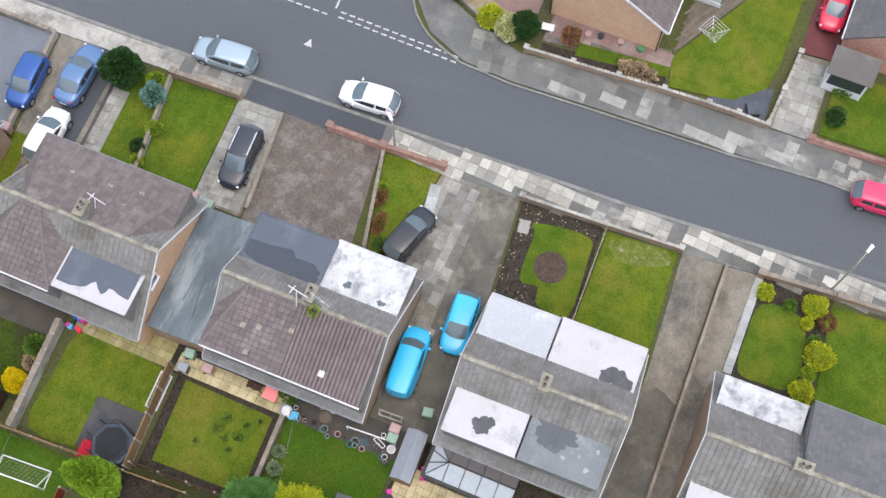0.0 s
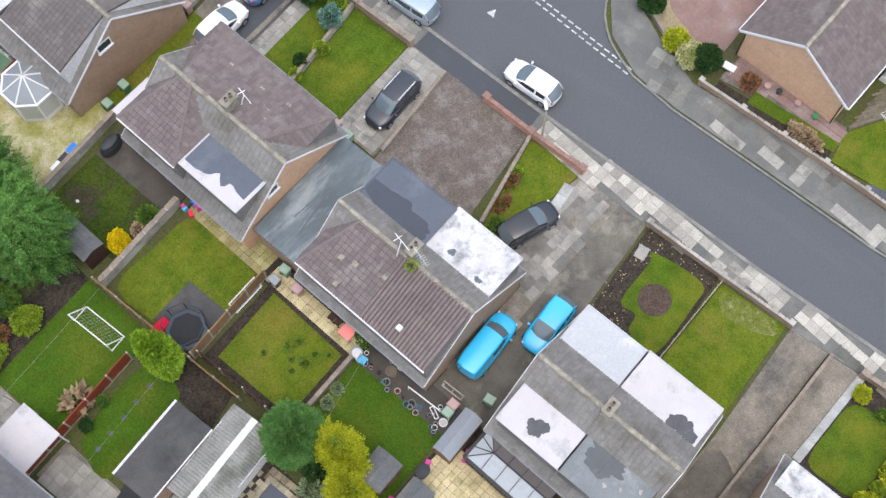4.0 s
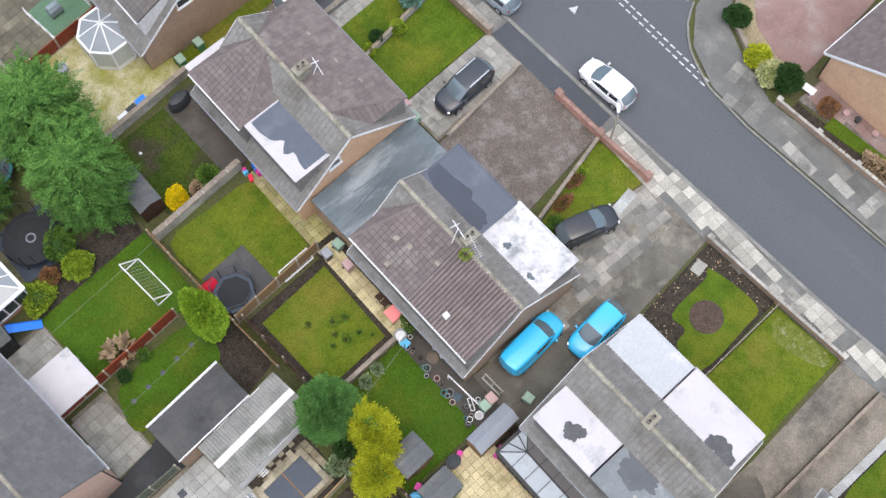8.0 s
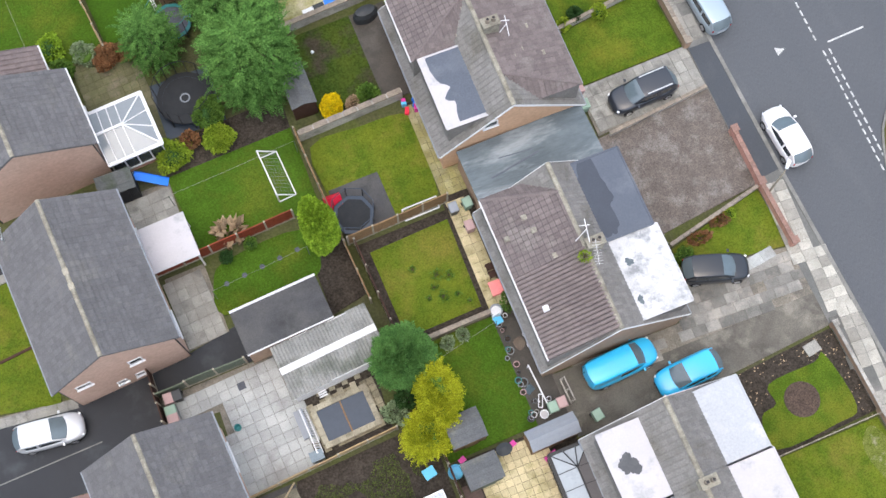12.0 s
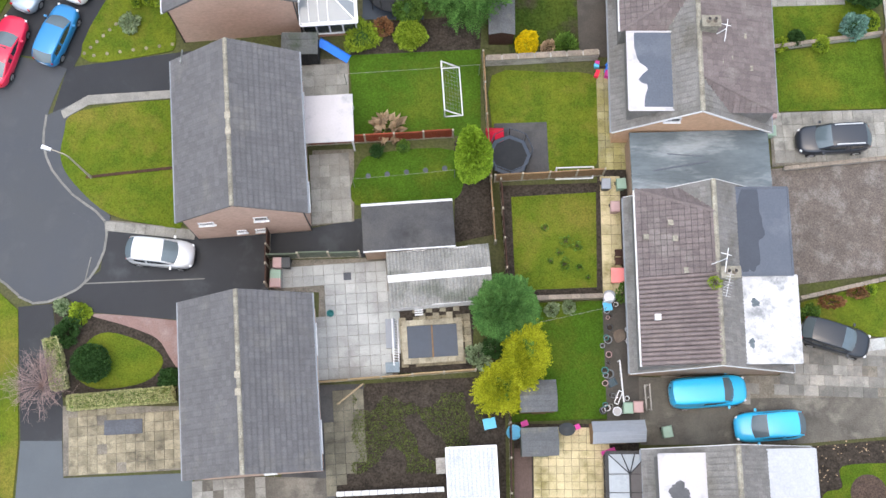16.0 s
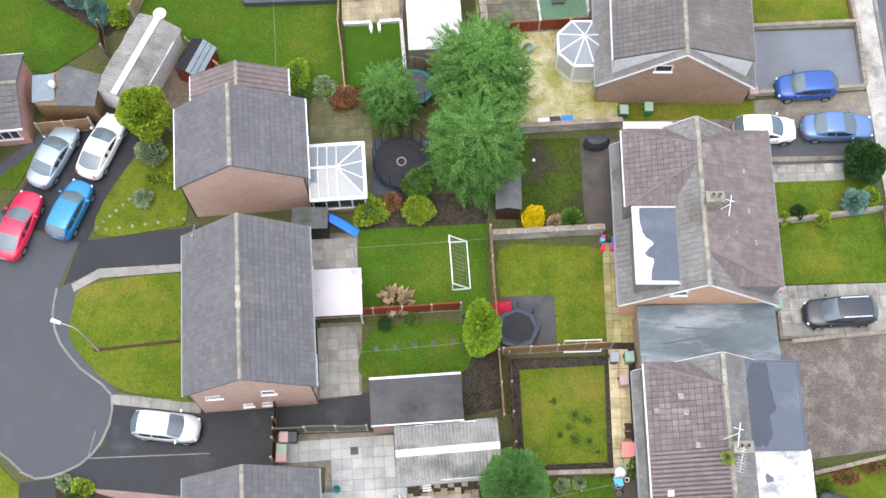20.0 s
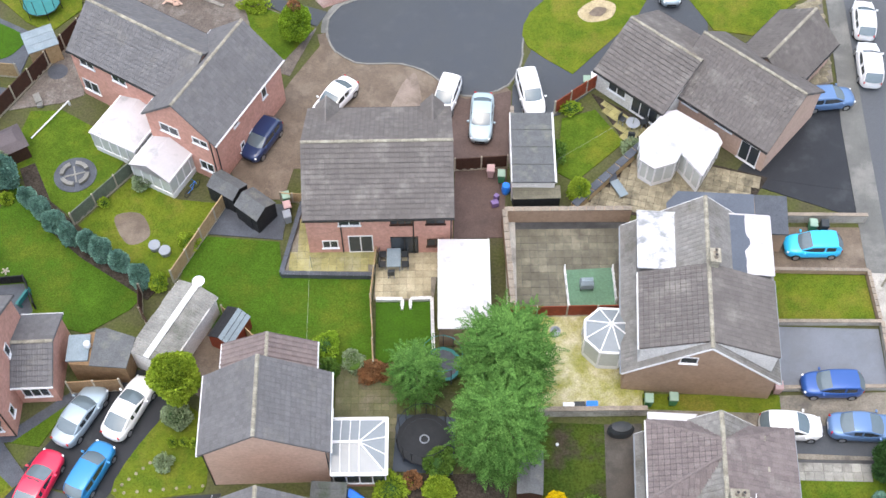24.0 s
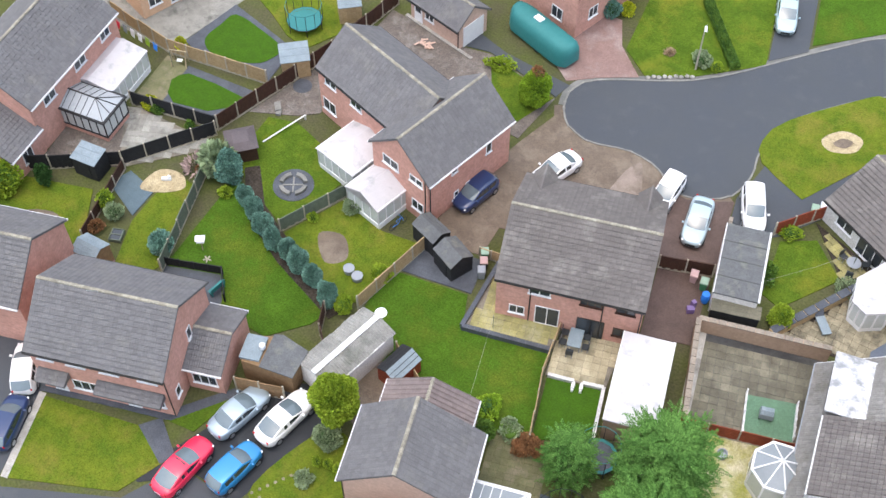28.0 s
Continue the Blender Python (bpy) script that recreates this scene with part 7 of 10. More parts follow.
def shed(label, x, y, rz, w, d, h, rise, roof="shedfelt", wall="fence", pent=False, name="shed", roof2=None):
    """A garden shed; its ridge runs along local x."""
    s = thing(name, label, "shed", x, y, 0, rz)
    a, b = w / 2 - .06, d / 2 - .06
    mono = rise if pent else 0
    part("wall", Geo().add([(-a, -b, 0), (a, -b, 0), (a, b, 0), (-a, b, 0), (-a, -b, h), (a, -b, h), (a, b, h + mono), (-a, b, h + mono)] + ([] if pent else [(-a, 0, h + rise), (a, 0, h + rise)]),
                           [(3, 2, 1, 0), (0, 1, 5, 4), (2, 3, 7, 6)] + ([(1, 2, 6, 5), (3, 0, 4, 7), (4, 5, 6, 7)] if pent else [(1, 2, 6, 9, 5), (3, 0, 4, 8, 7), (4, 5, 9, 8), (6, 7, 8, 9)])), wall, s)
    a, b = w / 2, d / 2
    slopes = [((-b, h), (b, h + rise))] if pent else [((-b, h - .04), (0, h + rise + .03)), ((b, h - .04), (0, h + rise + .03))]
    for (y0, z0), (y1, z1) in slopes:
        part("roof", Geo().add([(-a, y0, z0), (a, y0, z0), (a, y1, z1), (-a, y1, z1), (-a, y0, z0 + .05), (a, y0, z0 + .05), (a, y1, z1 + .05), (-a, y1, z1 + .05)],
                               [(3, 2, 1, 0), (4, 5, 6, 7), (0, 1, 5, 4), (1, 2, 6, 5), (2, 3, 7, 6), (3, 0, 4, 7)]), roof2 if roof2 and y0 < 0 else roof, s)
        for k in (1, 2):
            t = k / 3
            yy, zz = y0 + (y1 - y0) * t, z0 + (z1 - z0) * t + .055
            part("batten", Geo().beam((-a, yy, zz), (a, yy, zz), 0.03), roof, s)
    part("door", Geo().box(0.1, -d / 2 + .03, 0.05, 0.8, 0.05, min(1.75, h - .1)), wall, s)
    return s


shed("grey felted shed under conifers", -10.9, -4.75, 2, 2.1, 1.8, 1.8, 0.35, "shedfelt")
shed("weathered grey felted shed on a yellow patio", -10.85, -7.3, 2, 2.1, 1.6, 1.8, 0.35, "shedfelt", "greenfence")
shed("long grey felted shed by the boundary", -6.4, -6.75, 2, 3.0, 1.25, 1.8, 0.4, "grey")
shed("dark felted shed beside a yellow shrub", -12.75, 18.4, 90, 2.9, 1.6, 1.8, 0.25, "shedfelt", "darkfence")
shed("black pent-roofed shed beside a house", -24.9, 16.3, 0, 2.2, 1.3, 1.9, 0.2, "darkshed", "blackfence", True)
shed("dark felted shed in a garden corner", -34.6, 38.7, -30, 2.4, 1.7, 1.7, 0.4, "shedfelt", "blackfence")
shed("dark felted shed in a garden corner", -32.4, 37.2, -35, 2.2, 2.0, 1.7, 0.5, "shedfelt", "blackfence")
shed("red-stained shed with a dark and a pale roof slope", -32.75, 27.55, 67, 2.5, 1.8, 1.5, 0.4, "blackfence", "redfence", roof2="paleshed")
shed("pale blue-roofed garden shed by the fence", -51.0, 51.3, 30, 2.4, 2.0, 1.8, 0.3, "paleshed", "tanfence", True)
shed("small black-walled shed with a blue-grey roof", -61.1, 36.3, -5, 2.2, 1.7, 1.8, 0.25, "paleshed", "blackfence", True)
shed("small shed with a pale blue roof", -56.6, 28.8, -10, 2.1, 1.8, 1.8, 0.4, "paleshed", "fence")
shed("low store with pale wavy roof sheets", -12.7, 39.4, 5, 3.4, 1.0, 1.5, 0.15, "darkslab", "blackfence", True)
shed("blue-roofed shed at the far end of the gardens", -49.3, 58.6, 30, 2.0, 1.8, 1.8, 0.4, "paleshed", "tanfence")
hut = thing("hot_tub_shelter", "dark brown hipped shelter in a lawn corner", "gazebo", -51.2, 41.8, 0, 35)
part("wall", Geo().box(0, 0, 0, 2.1, 2.1, 1.5), "darkfence", hut)
part("roof", Geo().add([(-1.2, -1.2, 1.5), (1.2, -1.2, 1.5), (1.2, 1.2, 1.5), (-1.2, 1.2, 1.5), (-.6, -.6, 1.85), (.6, -.6, 1.85), (.6, .6, 1.85), (-.6, .6, 1.85)], [(0, 1, 5, 4), (1, 2, 6, 5), (2, 3, 7, 6), (3, 0, 4, 7), (4, 5, 6, 7), (3, 2, 1, 0)]), "plumfelt", hut, "plum-grey felt roof")
bt = thing("covered_boat", "caravan-sized load under a teal tarpaulin", "covered trailer", -33.0, 61.0, 0, -30)
prof = []
for i in range(13):
    t = i / 12
    wv = 1.2 * (1 - max(0, abs(t - .5) * 2 - .75) ** 2 * 6)
    for a in range(9):
        w = radians(-90 + 22.5 * a)
        prof.append((-3.4 + 6.8 * t, math.copysign(abs(math.sin(w)) ** .6, math.sin(w)) * wv, 0.35 + 1.9 * math.cos(w) ** .7 if abs(a - 4) < 4 else 0.35))
part("tarpaulin", Geo().add(prof, [(i * 9 + a, i * 9 + a + 1, i * 9 + a + 10, i * 9 + a + 9) for i in range(12) for a in range(8)] + [tuple(range(9))[::-1], tuple(range(108, 117))]), "teal", bt, smooth=True)
part("roof_light", Geo().box(-.8, .1, 2.22, .8, .6, .08), "lamp", bt)
for k in (-1, 1):
    part("wheel", Geo().tube([(0.3, k * 0.95, 0.33), (0.3, k * 1.12, 0.33)], 0.33, 16), "rubber", bt)


# ---- fences and walls ----
def fence(label, line, h=1.7, material="fence", panel=1.85, post="post", board=0.0, name="fence", slats=7, cap=True):
    """Fence panels of upright boards between posts, along a plan line."""
    f = thing(name, label, "fence")
    cache = {}
    for (x0, y0), (x1, y1) in zip(line, line[1:]):
        ln = math.hypot(x1 - x0, y1 - y0)
        n = max(1, round(ln / panel))
        ang = math.degrees(math.atan2(y1 - y0, x1 - x0))
        w = round(ln / n, 3)
        if w not in cache:
            g = Geo()
            bw = w / slats
            edge = []
            for k in range(slats):
                out = -0.024 if k % 2 else -0.008
                edge += [(-w / 2 + bw * k, out), (-w / 2 + bw * (k + 1), out)]
            g.prism(edge + [(w / 2, 0.012), (-w / 2, 0.012)], 0.12, h - 0.04)
            cache[w] = (g.mesh("fence_panel", mm(material)), Geo().box(0, 0, h - 0.05, w, 0.07, 0.05).mesh("rail", mm(material)),
                        Geo().box(0, 0, 0, 0.11, 0.11, h + 0.06).mesh("post", mm(post)), Geo().box(0, 0, -.05, w, 0.05, 0.25).mesh("gravel_board", mm(post)))
        for k in range(n):
            t = (k + .5) / n
            px, py = x0 + (x1 - x0) * t, y0 + (y1 - y0) * t
            p = new("fence_panel", cache[w][0])
            p.parent = f
            p.matrix_basis = pose(px, py, random.uniform(-.03, .03), random.uniform(-1.5, 1.5), 0, ang)
            if cap:
                r = new("rail", cache[w][1])
                r.parent = p
            b = new("gravel_board", cache[w][3])
            b.parent = f
            b.matrix_basis = pose(px, py, 0, 0, 0, ang)
        for k in range(n + 1):
            t = k / n
            p = new("post", cache[w][2])
            p.parent = f
            p.matrix_basis = pose(x0 + (x1 - x0) * t, y0 + (y1 - y0) * t, 0, 0, 0, ang)
    return f


def low_wall(label, line, h=0.7, w=0.22, material="brick", cope="coping", step=0.45, piers=True, name="garden_wall"):
    """A garden wall with separate coping stones and a pier at each corner."""
    f = thing(name, label, "wall")
    stone = Geo().box(0, 0, 0, step - .012, w + .07, 0.07).mesh("coping_stone", mm(cope))
    for (x0, y0), (x1, y1) in zip(line, line[1:]):
        ln, ang = math.hypot(x1 - x0, y1 - y0), math.degrees(math.atan2(y1 - y0, x1 - x0))
        part("wall", Geo().box((x0 + x1) / 2, (y0 + y1) / 2, -.1, ln, w, h + .1, ang), material, f)
        n = max(1, int(ln / step))
        for k in range(n):
            ob = new("coping_stone", stone)
            ob.parent = f
            t = (k + .5) / n
            ob.matrix_basis = pose(x0 + (x1 - x0) * t, y0 + (y1 - y0) * t, h + random.uniform(-.004, .004), 0, 0, ang)
    if piers:
        for px, py in line:
            part("pier", Geo().box(px, py, -.1, w + .14, w + .14, h + .28), material, f)
            part("pier_cap", Geo().box(px, py, h + .18, w + .24, w + .24, .07), cope, f)
    return f


def post_wire(label, line, h=0.9, n=6, posts="post"):
    f = thing("wire_fence", label, "fence")
    for (x0, y0), (x1, y1) in zip(line, line[1:]):
        for k in range(n + 1):
            t = k / n
            part("post", Geo().box(x0 + (x1 - x0) * t, y0 + (y1 - y0) * t, 0, 0.09, 0.09, h), posts, f)
        for z in (0.12, 0.5, h - .06):
            part("rail", Geo().beam((x0, y0, z), (x1, y1, z), 0.05 if z < .2 else 0.03, 0.14 if z < .2 else .04), posts, f)
    return f


# front boundaries on the street
low_wall("low brick front wall with pale coping", [(10.95, 17.5), (11.15, 12.85)], material="brownbrick", cope="coping")
low_wall("low red brick front wall with red coping", [(11.35, 6.4), (11.4, 2.7), (11.6, -1.4)], material="brick", cope="redcoping")
low_wall("low concrete wall between two front gardens", [(11.2, 2.6), (4.7, 1.1)], 0.45, 0.16, "paleconc", "coping", piers=False)
low_wall("low wall between a slab drive and a brown yard", [(11.1, 9.75), (4.2, 9.0)], 0.4, 0.16, "paleconc", "coping", piers=False)
low_wall("low pale wall between two front lawns", [(10.7, 17.6), (4.0, 16.7)], 0.55, 0.16, "paleconc", "coping", piers=False)
low_wall("low brick front wall with pale coping", [(11.6, -6.8), (11.85, -12.3), (12.15, -17.2)], 0.6, 0.13, "brownbrick", "paleconc")
post_wire("low post and wire fence dividing front lawns", [(11.8, -12.45), (4.5, -12.6)], 0.8, 7)
low_wall("low weathered pale wall between two drives", [(12.2, -20.15), (-4.5, -20.35)], 0.7, 0.13, "brownbrick", "coping", .9, piers=False)
low_wall("low brick wall at the street edge", [(12.55, -22.3), (12.95, -27.2), (13.2, -32)], 0.6, material="brownbrick")
low_wall("low pale wall round a blue-grey yard", [(3.5, 25.7), (10.7, 26.2), (10.7, 31.0), (3.4, 30.6)], 0.45, 0.18, "paleconc", "coping", piers=False)
low_wall("low wall round a mossy front lawn", [(10.6, 31.2), (10.3, 35.0), (3.2, 34.7)], 0.45, 0.18, "brownbrick", "coping", piers=False)
low_wall("low pale wall at the end of a drive", [(2.6, 38.9), (10.7, 39.3)], 0.9, 0.2, "paleconc", "coping", piers=False)
low_wall("low brick wall with pale piers along the pavement", [(21.55, -3.2), (21.75, -6.4), (21.95, -9.5), (22.2, -12.6), (22.35, -15.6), (22.4, -17.6), (22.35, -19.6), (25.2, -19.85), (28.2, -20.05)], 0.55, 0.12, "brownbrick", "paleconc")
low_wall("low red brick wall along the pavement", [(22.5, -22.5), (22.75, -27.5), (23.2, -33)], 0.5, 0.2, "brick", "redcoping")
low_wall("curved low stone wall round a gravel bed", [(22.3, -2.3), (22.7, 0.4), (23.8, 2.9), (26.3, 4.4)], 0.35, 0.2, "coping", "coping", piers=False)

# back garden boundaries
fence("brown panel fence between back gardens", [(-13.2, 8.25), (-6.7, 8.65)], 1.6, "fence")
fence("red-stained panel fence across a back garden", [(-24.5, 10.5), (-15.7, 11.05)], 1.5, "redfence")
fence("low brown fence on the garden boundary", [(-13.85, 16.2), (-13.65, 12.2), (-13.2, 4.4)], 1.1, "fence")
low_wall("pale concrete block wall across the gardens", [(-13.7, 15.75), (-6.8, 16.15)], 1.0, 0.3, "paleconc", "coping", 0.9, piers=False)
fence("weathered panel fence beside a square lawn", [(-12.85, 8.1), (-12.45, 1.0)], 1.3, "darkfence")
low_wall("low mossy wall and posts between lawns", [(-12.4, 1.0), (-6.9, 1.2)], 0.7, 0.2, "coping", "coping", piers=False)
fence("dark panel fence between back gardens", [(-12.5, 1.0), (-12.45, -6.2), (-12.35, -18)], 1.4, "darkfence")
fence("pale post and board fence below the patio", [(-23.5, -3.85), (-14.4, -3.15)], 1.0, "tanfence", 1.9)
fence("grey-green panel fence beside the drive", [(-26.6, 3.5), (-21.2, 3.65)], 1.6, "greenfence")
fence("dark gate fence across the drive", [(-26.6, 5.2), (-26.6, 1.8)], 1.7, "darkfence", 1.0)
low_wall("low blue-grey painted wall", [(-22.3, -10.2), (-16.2, -9.9)], 0.8, 0.2, "slate", "whitepaint", piers=False)
low_wall("pale concrete wall between two back yards", [(-12.5, 23.0), (-5.3, 23.5)], 0.9, 0.25, "paleconc", "coping", 0.9, piers=False)
fence("red-brown panel fence behind the slab yard", [(-14.5, 30.1), (-6.4, 30.7)], 1.4, "redfence")
low_wall("tall pale rendered wall round the slab yard", [(-14.1, 30.3), (-14.9, 37.9), (-6.0, 38.5)], 1.5, 0.3, "brownbrick", "coping", 0.6, piers=False)
fence("brown panel fence and posts beside the artificial turf", [(-23.7, 35.3), (-23.75, 30.8), (-23.1, 25.8)], 1.0, "tanfence")
fence("tan panel fence between two back lawns", [(-37.4, 31.5), (-34.6, 38.4)], 1.6, "tanfence")
fence("weathered panel fence beside a back lawn", [(-45.3, 35.8), (-41.7, 40.9)], 1.5, "greenfence")
fence("black panel fence beside a patio", [(-61.6, 43.3), (-54.0, 43.2)], 1.6, "blackfence")
fence("dark brown panel fence with pale posts", [(-54.0, 43.2), (-48.8, 53.8), (-46.0, 61.4)], 1.7, "darkfence")
fence("black panel fence behind a stone patio", [(-65.8, 34.6), (-59.2, 37.5), (-53.9, 42.7)], 1.6, "blackfence")
fence("tan panel fence between lawns", [(-68.2, 51.9), (-61.6, 49.5), (-52.5, 49.0)], 1.6, "tanfence")
fence("grey-green panel fence beside the long lawn", [(-51.7, 29.6), (-52.8, 38.6)], 1.6, "greenfence")
fence("brown fence between play lawn and garden", [(-58.4, 30.2), (-58.9, 37.2)], 1.2, "darkfence")
fence("brown panel fence and gate beside a garage", [(-42.5, 22.8), (-39.2, 23.2)], 1.7, "fence")
fence("red-brown panel fence beside the drive", [(-11.4, 47.8), (-7.8, 51.0)], 1.5, "redfence")
low_wall("stepped raised bed of pale timber", [(-10.0, 39.0), (-4.9, 44.9)], 0.8, 0.5, "tanfence", "slate", 0.9, piers=False)
fence("pale timber fence beside the raised terrace", [(-30.9, 38.7), (-29.2, 38.6)], 1.1, "tanfence", 0.9)
low_wall("grey retaining wall of the raised terrace", [(-29.3, 38.4), (-30.05, 32.4), (-23.7, 32.65)], 0.5, 0.25, "slate", "slate", piers=False)
fence("dark gate across the side passage", [(-18.6, 42.1), (-14.8, 42.6)], 1.5, "darkfence", 1.9)
fence("brown panel fence behind the garage", [(-33.6, 29.2), (-30.6, 26.6), (-26.5, 25.3)], 1.3, "tanfence")
fence("dark panel fence behind the house", [(-35.8, 24.2), (-39.0, 28.6), (-39.4, 30.4)], 1.5, "darkfence")
low_wall("low brick wall beside a garage", [(-14.6, 48), (-14.3, 40)], 0.5, 0.2, "brownbrick", "coping", piers=False)
low_wall("white painted edging of the artificial turf", [(-23.4, 30.85), (-21.6, 30.95), (-21.55, 30.2)], 0.3, 0.16, "whitepaint", "whitepaint", piers=False)
low_wall("white painted edging of the artificial turf", [(-21.0, 30.3), (-21.05, 31.0), (-19.6, 31.15), (-19.2, 26.6), (-18.2, 26.6)], 0.3, 0.16, "whitepaint", "whitepaint", piers=False)


# ---- vehicles ----
def paint(name, c, metal=0.0):
    m = plain(name, c, 0.3, metal, 0.5, 0.6)
    b = m.node_tree.nodes["Principled BSDF"]
    for socket in ("Roughness", "Base Color"):
        m.node_tree.links.remove(b.inputs[socket].links[0])
    b.inputs["Roughness"].default_value, b.inputs["Base Color"].default_value = 0.3, (*c, 1)
    return m


CAR = dict(
    cyan=paint("bright_cyan_paint", (0.03, 0.5, 0.86)), white=paint("white_car_paint", (0.8, 0.79, 0.79)), silver=paint("silver_blue_paint", (0.36, 0.44, 0.5), 0.4),
    grey=paint("dark_grey_paint", (0.018, 0.023, 0.034), 0.0), black=paint("black_car_paint", (0.012, 0.016, 0.024), 0.0), red=paint("red_car_paint", (0.7, 0.02, 0.07)),
    pink=paint("pinkish_red_paint", (0.72, 0.03, 0.11)), blue=paint("deep_blue_paint", (0.025, 0.09, 0.32), 0.3), midblue=paint("steel_blue_paint", (0.11, 0.2, 0.38), 0.3),
    navy=paint("navy_paint", (0.015, 0.035, 0.11), 0.1), brightblue=paint("bright_blue_paint", (0.02, 0.22, 0.5), 0.2), pale=paint("pale_blue_silver_paint", (0.42, 0.52, 0.56), 0.3), silverwhite=paint("light_silver_paint", (0.6, 0.61, 0.63), 0.3))
SHAPES = dict(  # length, width, height, cowl, screen top, roof rear, rear base, boot height
    hatch=(3.98, 1.72, 1.47, 0.235, 0.06, -0.37, -0.475, 0.98), estate=(4.35, 1.76, 1.48, 0.235, 0.08, -0.4, -0.48, 0.98), suv=(4.4, 1.8, 1.58, 0.225, 0.07, -0.38, -0.475, 1.03),
    saloon=(4.55, 1.78, 1.43, 0.21, 0.04, -0.19, -0.335, 0.98), coupe=(4.6, 1.82, 1.36, 0.2, 0.02, -0.2, -0.39, 0.97), van=(4.45, 1.8, 1.82, 0.27, 0.14, -0.47, -0.49, 1.1))


def car(shape, colour, label, x, y, heading, name="car", rails=False, sunroof=False):
    """A car with its front towards local +x."""
    length, width, height, cowl, screen, rear_top, rear_base, boot = SHAPES[shape]
    p = CAR[colour]
    c = thing(name, label, "van" if shape == "van" else "car", x, y, 0.03, heading)
    g, n, m = Geo(), 30, 18
    a = width / 2
    for i in range(n + 1):
        t = -0.5 * math.cos(math.pi * (0.03 + 0.94 * i / n))
        t *= 0.5 / (0.5 * math.cos(math.pi * 0.03))
        e = abs(2 * t)
        w = a * max(0.42, max(0.0, 1 - e ** (5 if t > 0 else 6.5)) ** (.27 if t > 0 else .24))
        if t > cowl:
            zs = 0.97 - 0.2 * ((t - cowl) / (0.5 - cowl)) ** 1.6
        elif t < rear_base + 0.02:
            zs = boot - 0.1 * max(0, (rear_base - t) / (0.5 + rear_base + 1e-6)) ** 1.5
        else:
            zs = 0.96 + (boot - 0.96) * max(0, -t) * 2
        zs -= 0.17 * e ** 20
        zl = 0.2 + 0.14 * e ** 10
        side = [(w * .88, zl), (w * .97, zl + .1), (w, zl + .24), (w * .985, zs - .2), (w * .95, zs - .09), (w * .89, zs - .02), (w * .7, zs + .02), (w * .35, zs + .04)]
        ring = [(0.0, zl)] + side + [(0.0, zs + .048)] + [(-q[0], q[1]) for q in side[::-1]]
        g.v += [(t * length, yy, zz) for yy, zz in ring]
    for i in range(n):
        for k in range(m):
            g.f.append((i * m + k, i * m + (k + 1) % m, (i + 1) * m + (k + 1) % m, (i + 1) * m + k))
    g.f += [tuple(range(m))[::-1], tuple(n * m + k for k in range(m))]
    part("body", g, p, c, smooth=True)
    # glasshouse: a smooth dark shell, with painted roof and pillars over it
    xb0, xb1, xt0, xt1 = rear_base * length, (cowl + .015) * length, rear_top * length, screen * length
    zb, wb = 0.93, a * .9
    r0, r1 = (xt0 - xb0) / (xb1 - xb0), (xt1 - xb0) / (xb1 - xb0)

    def section(s):
        """Station from the rear (0) to the front (1): x, half width below and above, top height."""
        x = xb0 + (xb1 - xb0) * s
        u = (1 - s) / (1 - r1) if s > r1 else (s / r0 if s < r0 else 1.0)
        u = max(0.0, min(1.0, u))
        mid = (s - r0) / (r1 - r0)
        z = zb + .03 + (height - .06 - zb) * u ** .85 + (.05 * (1 - (2 * mid - 1) ** 2) if 0 < mid < 1 else 0)
        end = abs(2 * s - 1) ** 4
        return x, wb * (1 - .17 * end), a * (.79 - .03 * (1 - u)) * (1 - .12 * end) + (1 - u) * a * .12, z

    stations = sorted(set([k / 22 for k in range(23)] + [r0, r1]))
    blind = r0 + (r1 - r0) * .62 if shape == "van" else 0

    def shell(grow, keep):
        """The faces of the glasshouse that keep(station, strip) picks; strips count from the sill to the roof's middle."""
        h = Geo()
        for s in stations:
            x, w0, w1, z = section(s)
            half = [(w0 + (w1 - w0) * f, zb + (z - zb) * f * .93) for f in (0, .3, .78, 1)] + [(w1 * .9, z - .012), (w1 * .5, z + .012)]
            half = [(q[0] + grow, q[1] + grow) for q in half]
            bow = (2 * s - 1) * abs(2 * s - 1) * .15
            for yy, zz in half + [(0.0, z + .02 + grow)] + [(-q[0], q[1]) for q in half[::-1]]:
                h.v.append((x + bow * (1 - (yy / w0) ** 2), yy, zz))
        for i in range(len(stations) - 1):
            for q in range(12):
                if keep((stations[i] + stations[i + 1]) / 2, min(q, 11 - q)):
                    h.f.append((i * 13 + q, i * 13 + q + 1, (i + 1) * 13 + q + 1, (i + 1) * 13 + q))
        used = sorted({i for f in h.f for i in f})
        at = {i: k for k, i in enumerate(used)}
        h.v, h.f = [h.v[i] for i in used], [tuple(at[i] for i in f) for f in h.f]
        return h

    part("cabin_glass", shell(0, lambda s, q: True), "carglass", c, "dark tinted car glass", smooth=True)
    # front and rear panes take the paler glass that carries painted sky reflection
    part("windscreen", shell(.004, lambda s, q: s > r1 and q > 3), "skyglass", c, "windscreen with sky reflection put into its colour", smooth=True)
    if shape != "van":
        part("rear_window", shell(.004, lambda s, q: s < r0 and q > 3), "skyglass", c, smooth=True)
    part("roof", shell(.012, lambda s, q: (r0 < s < r1 and q > 1) or (s > r1 and q in (2, 3)) or (s < r0 + .03 and q < 4) or (abs(s - .5 * (r0 + r1)) < .03 and q < 3)), p, c, "painted roof and pillars", smooth=True)
    if shape == "van":
        part("side_panel", shell(.016, lambda s, q: s < blind and (q < 4 or s < r0)), p, c, smooth=True)
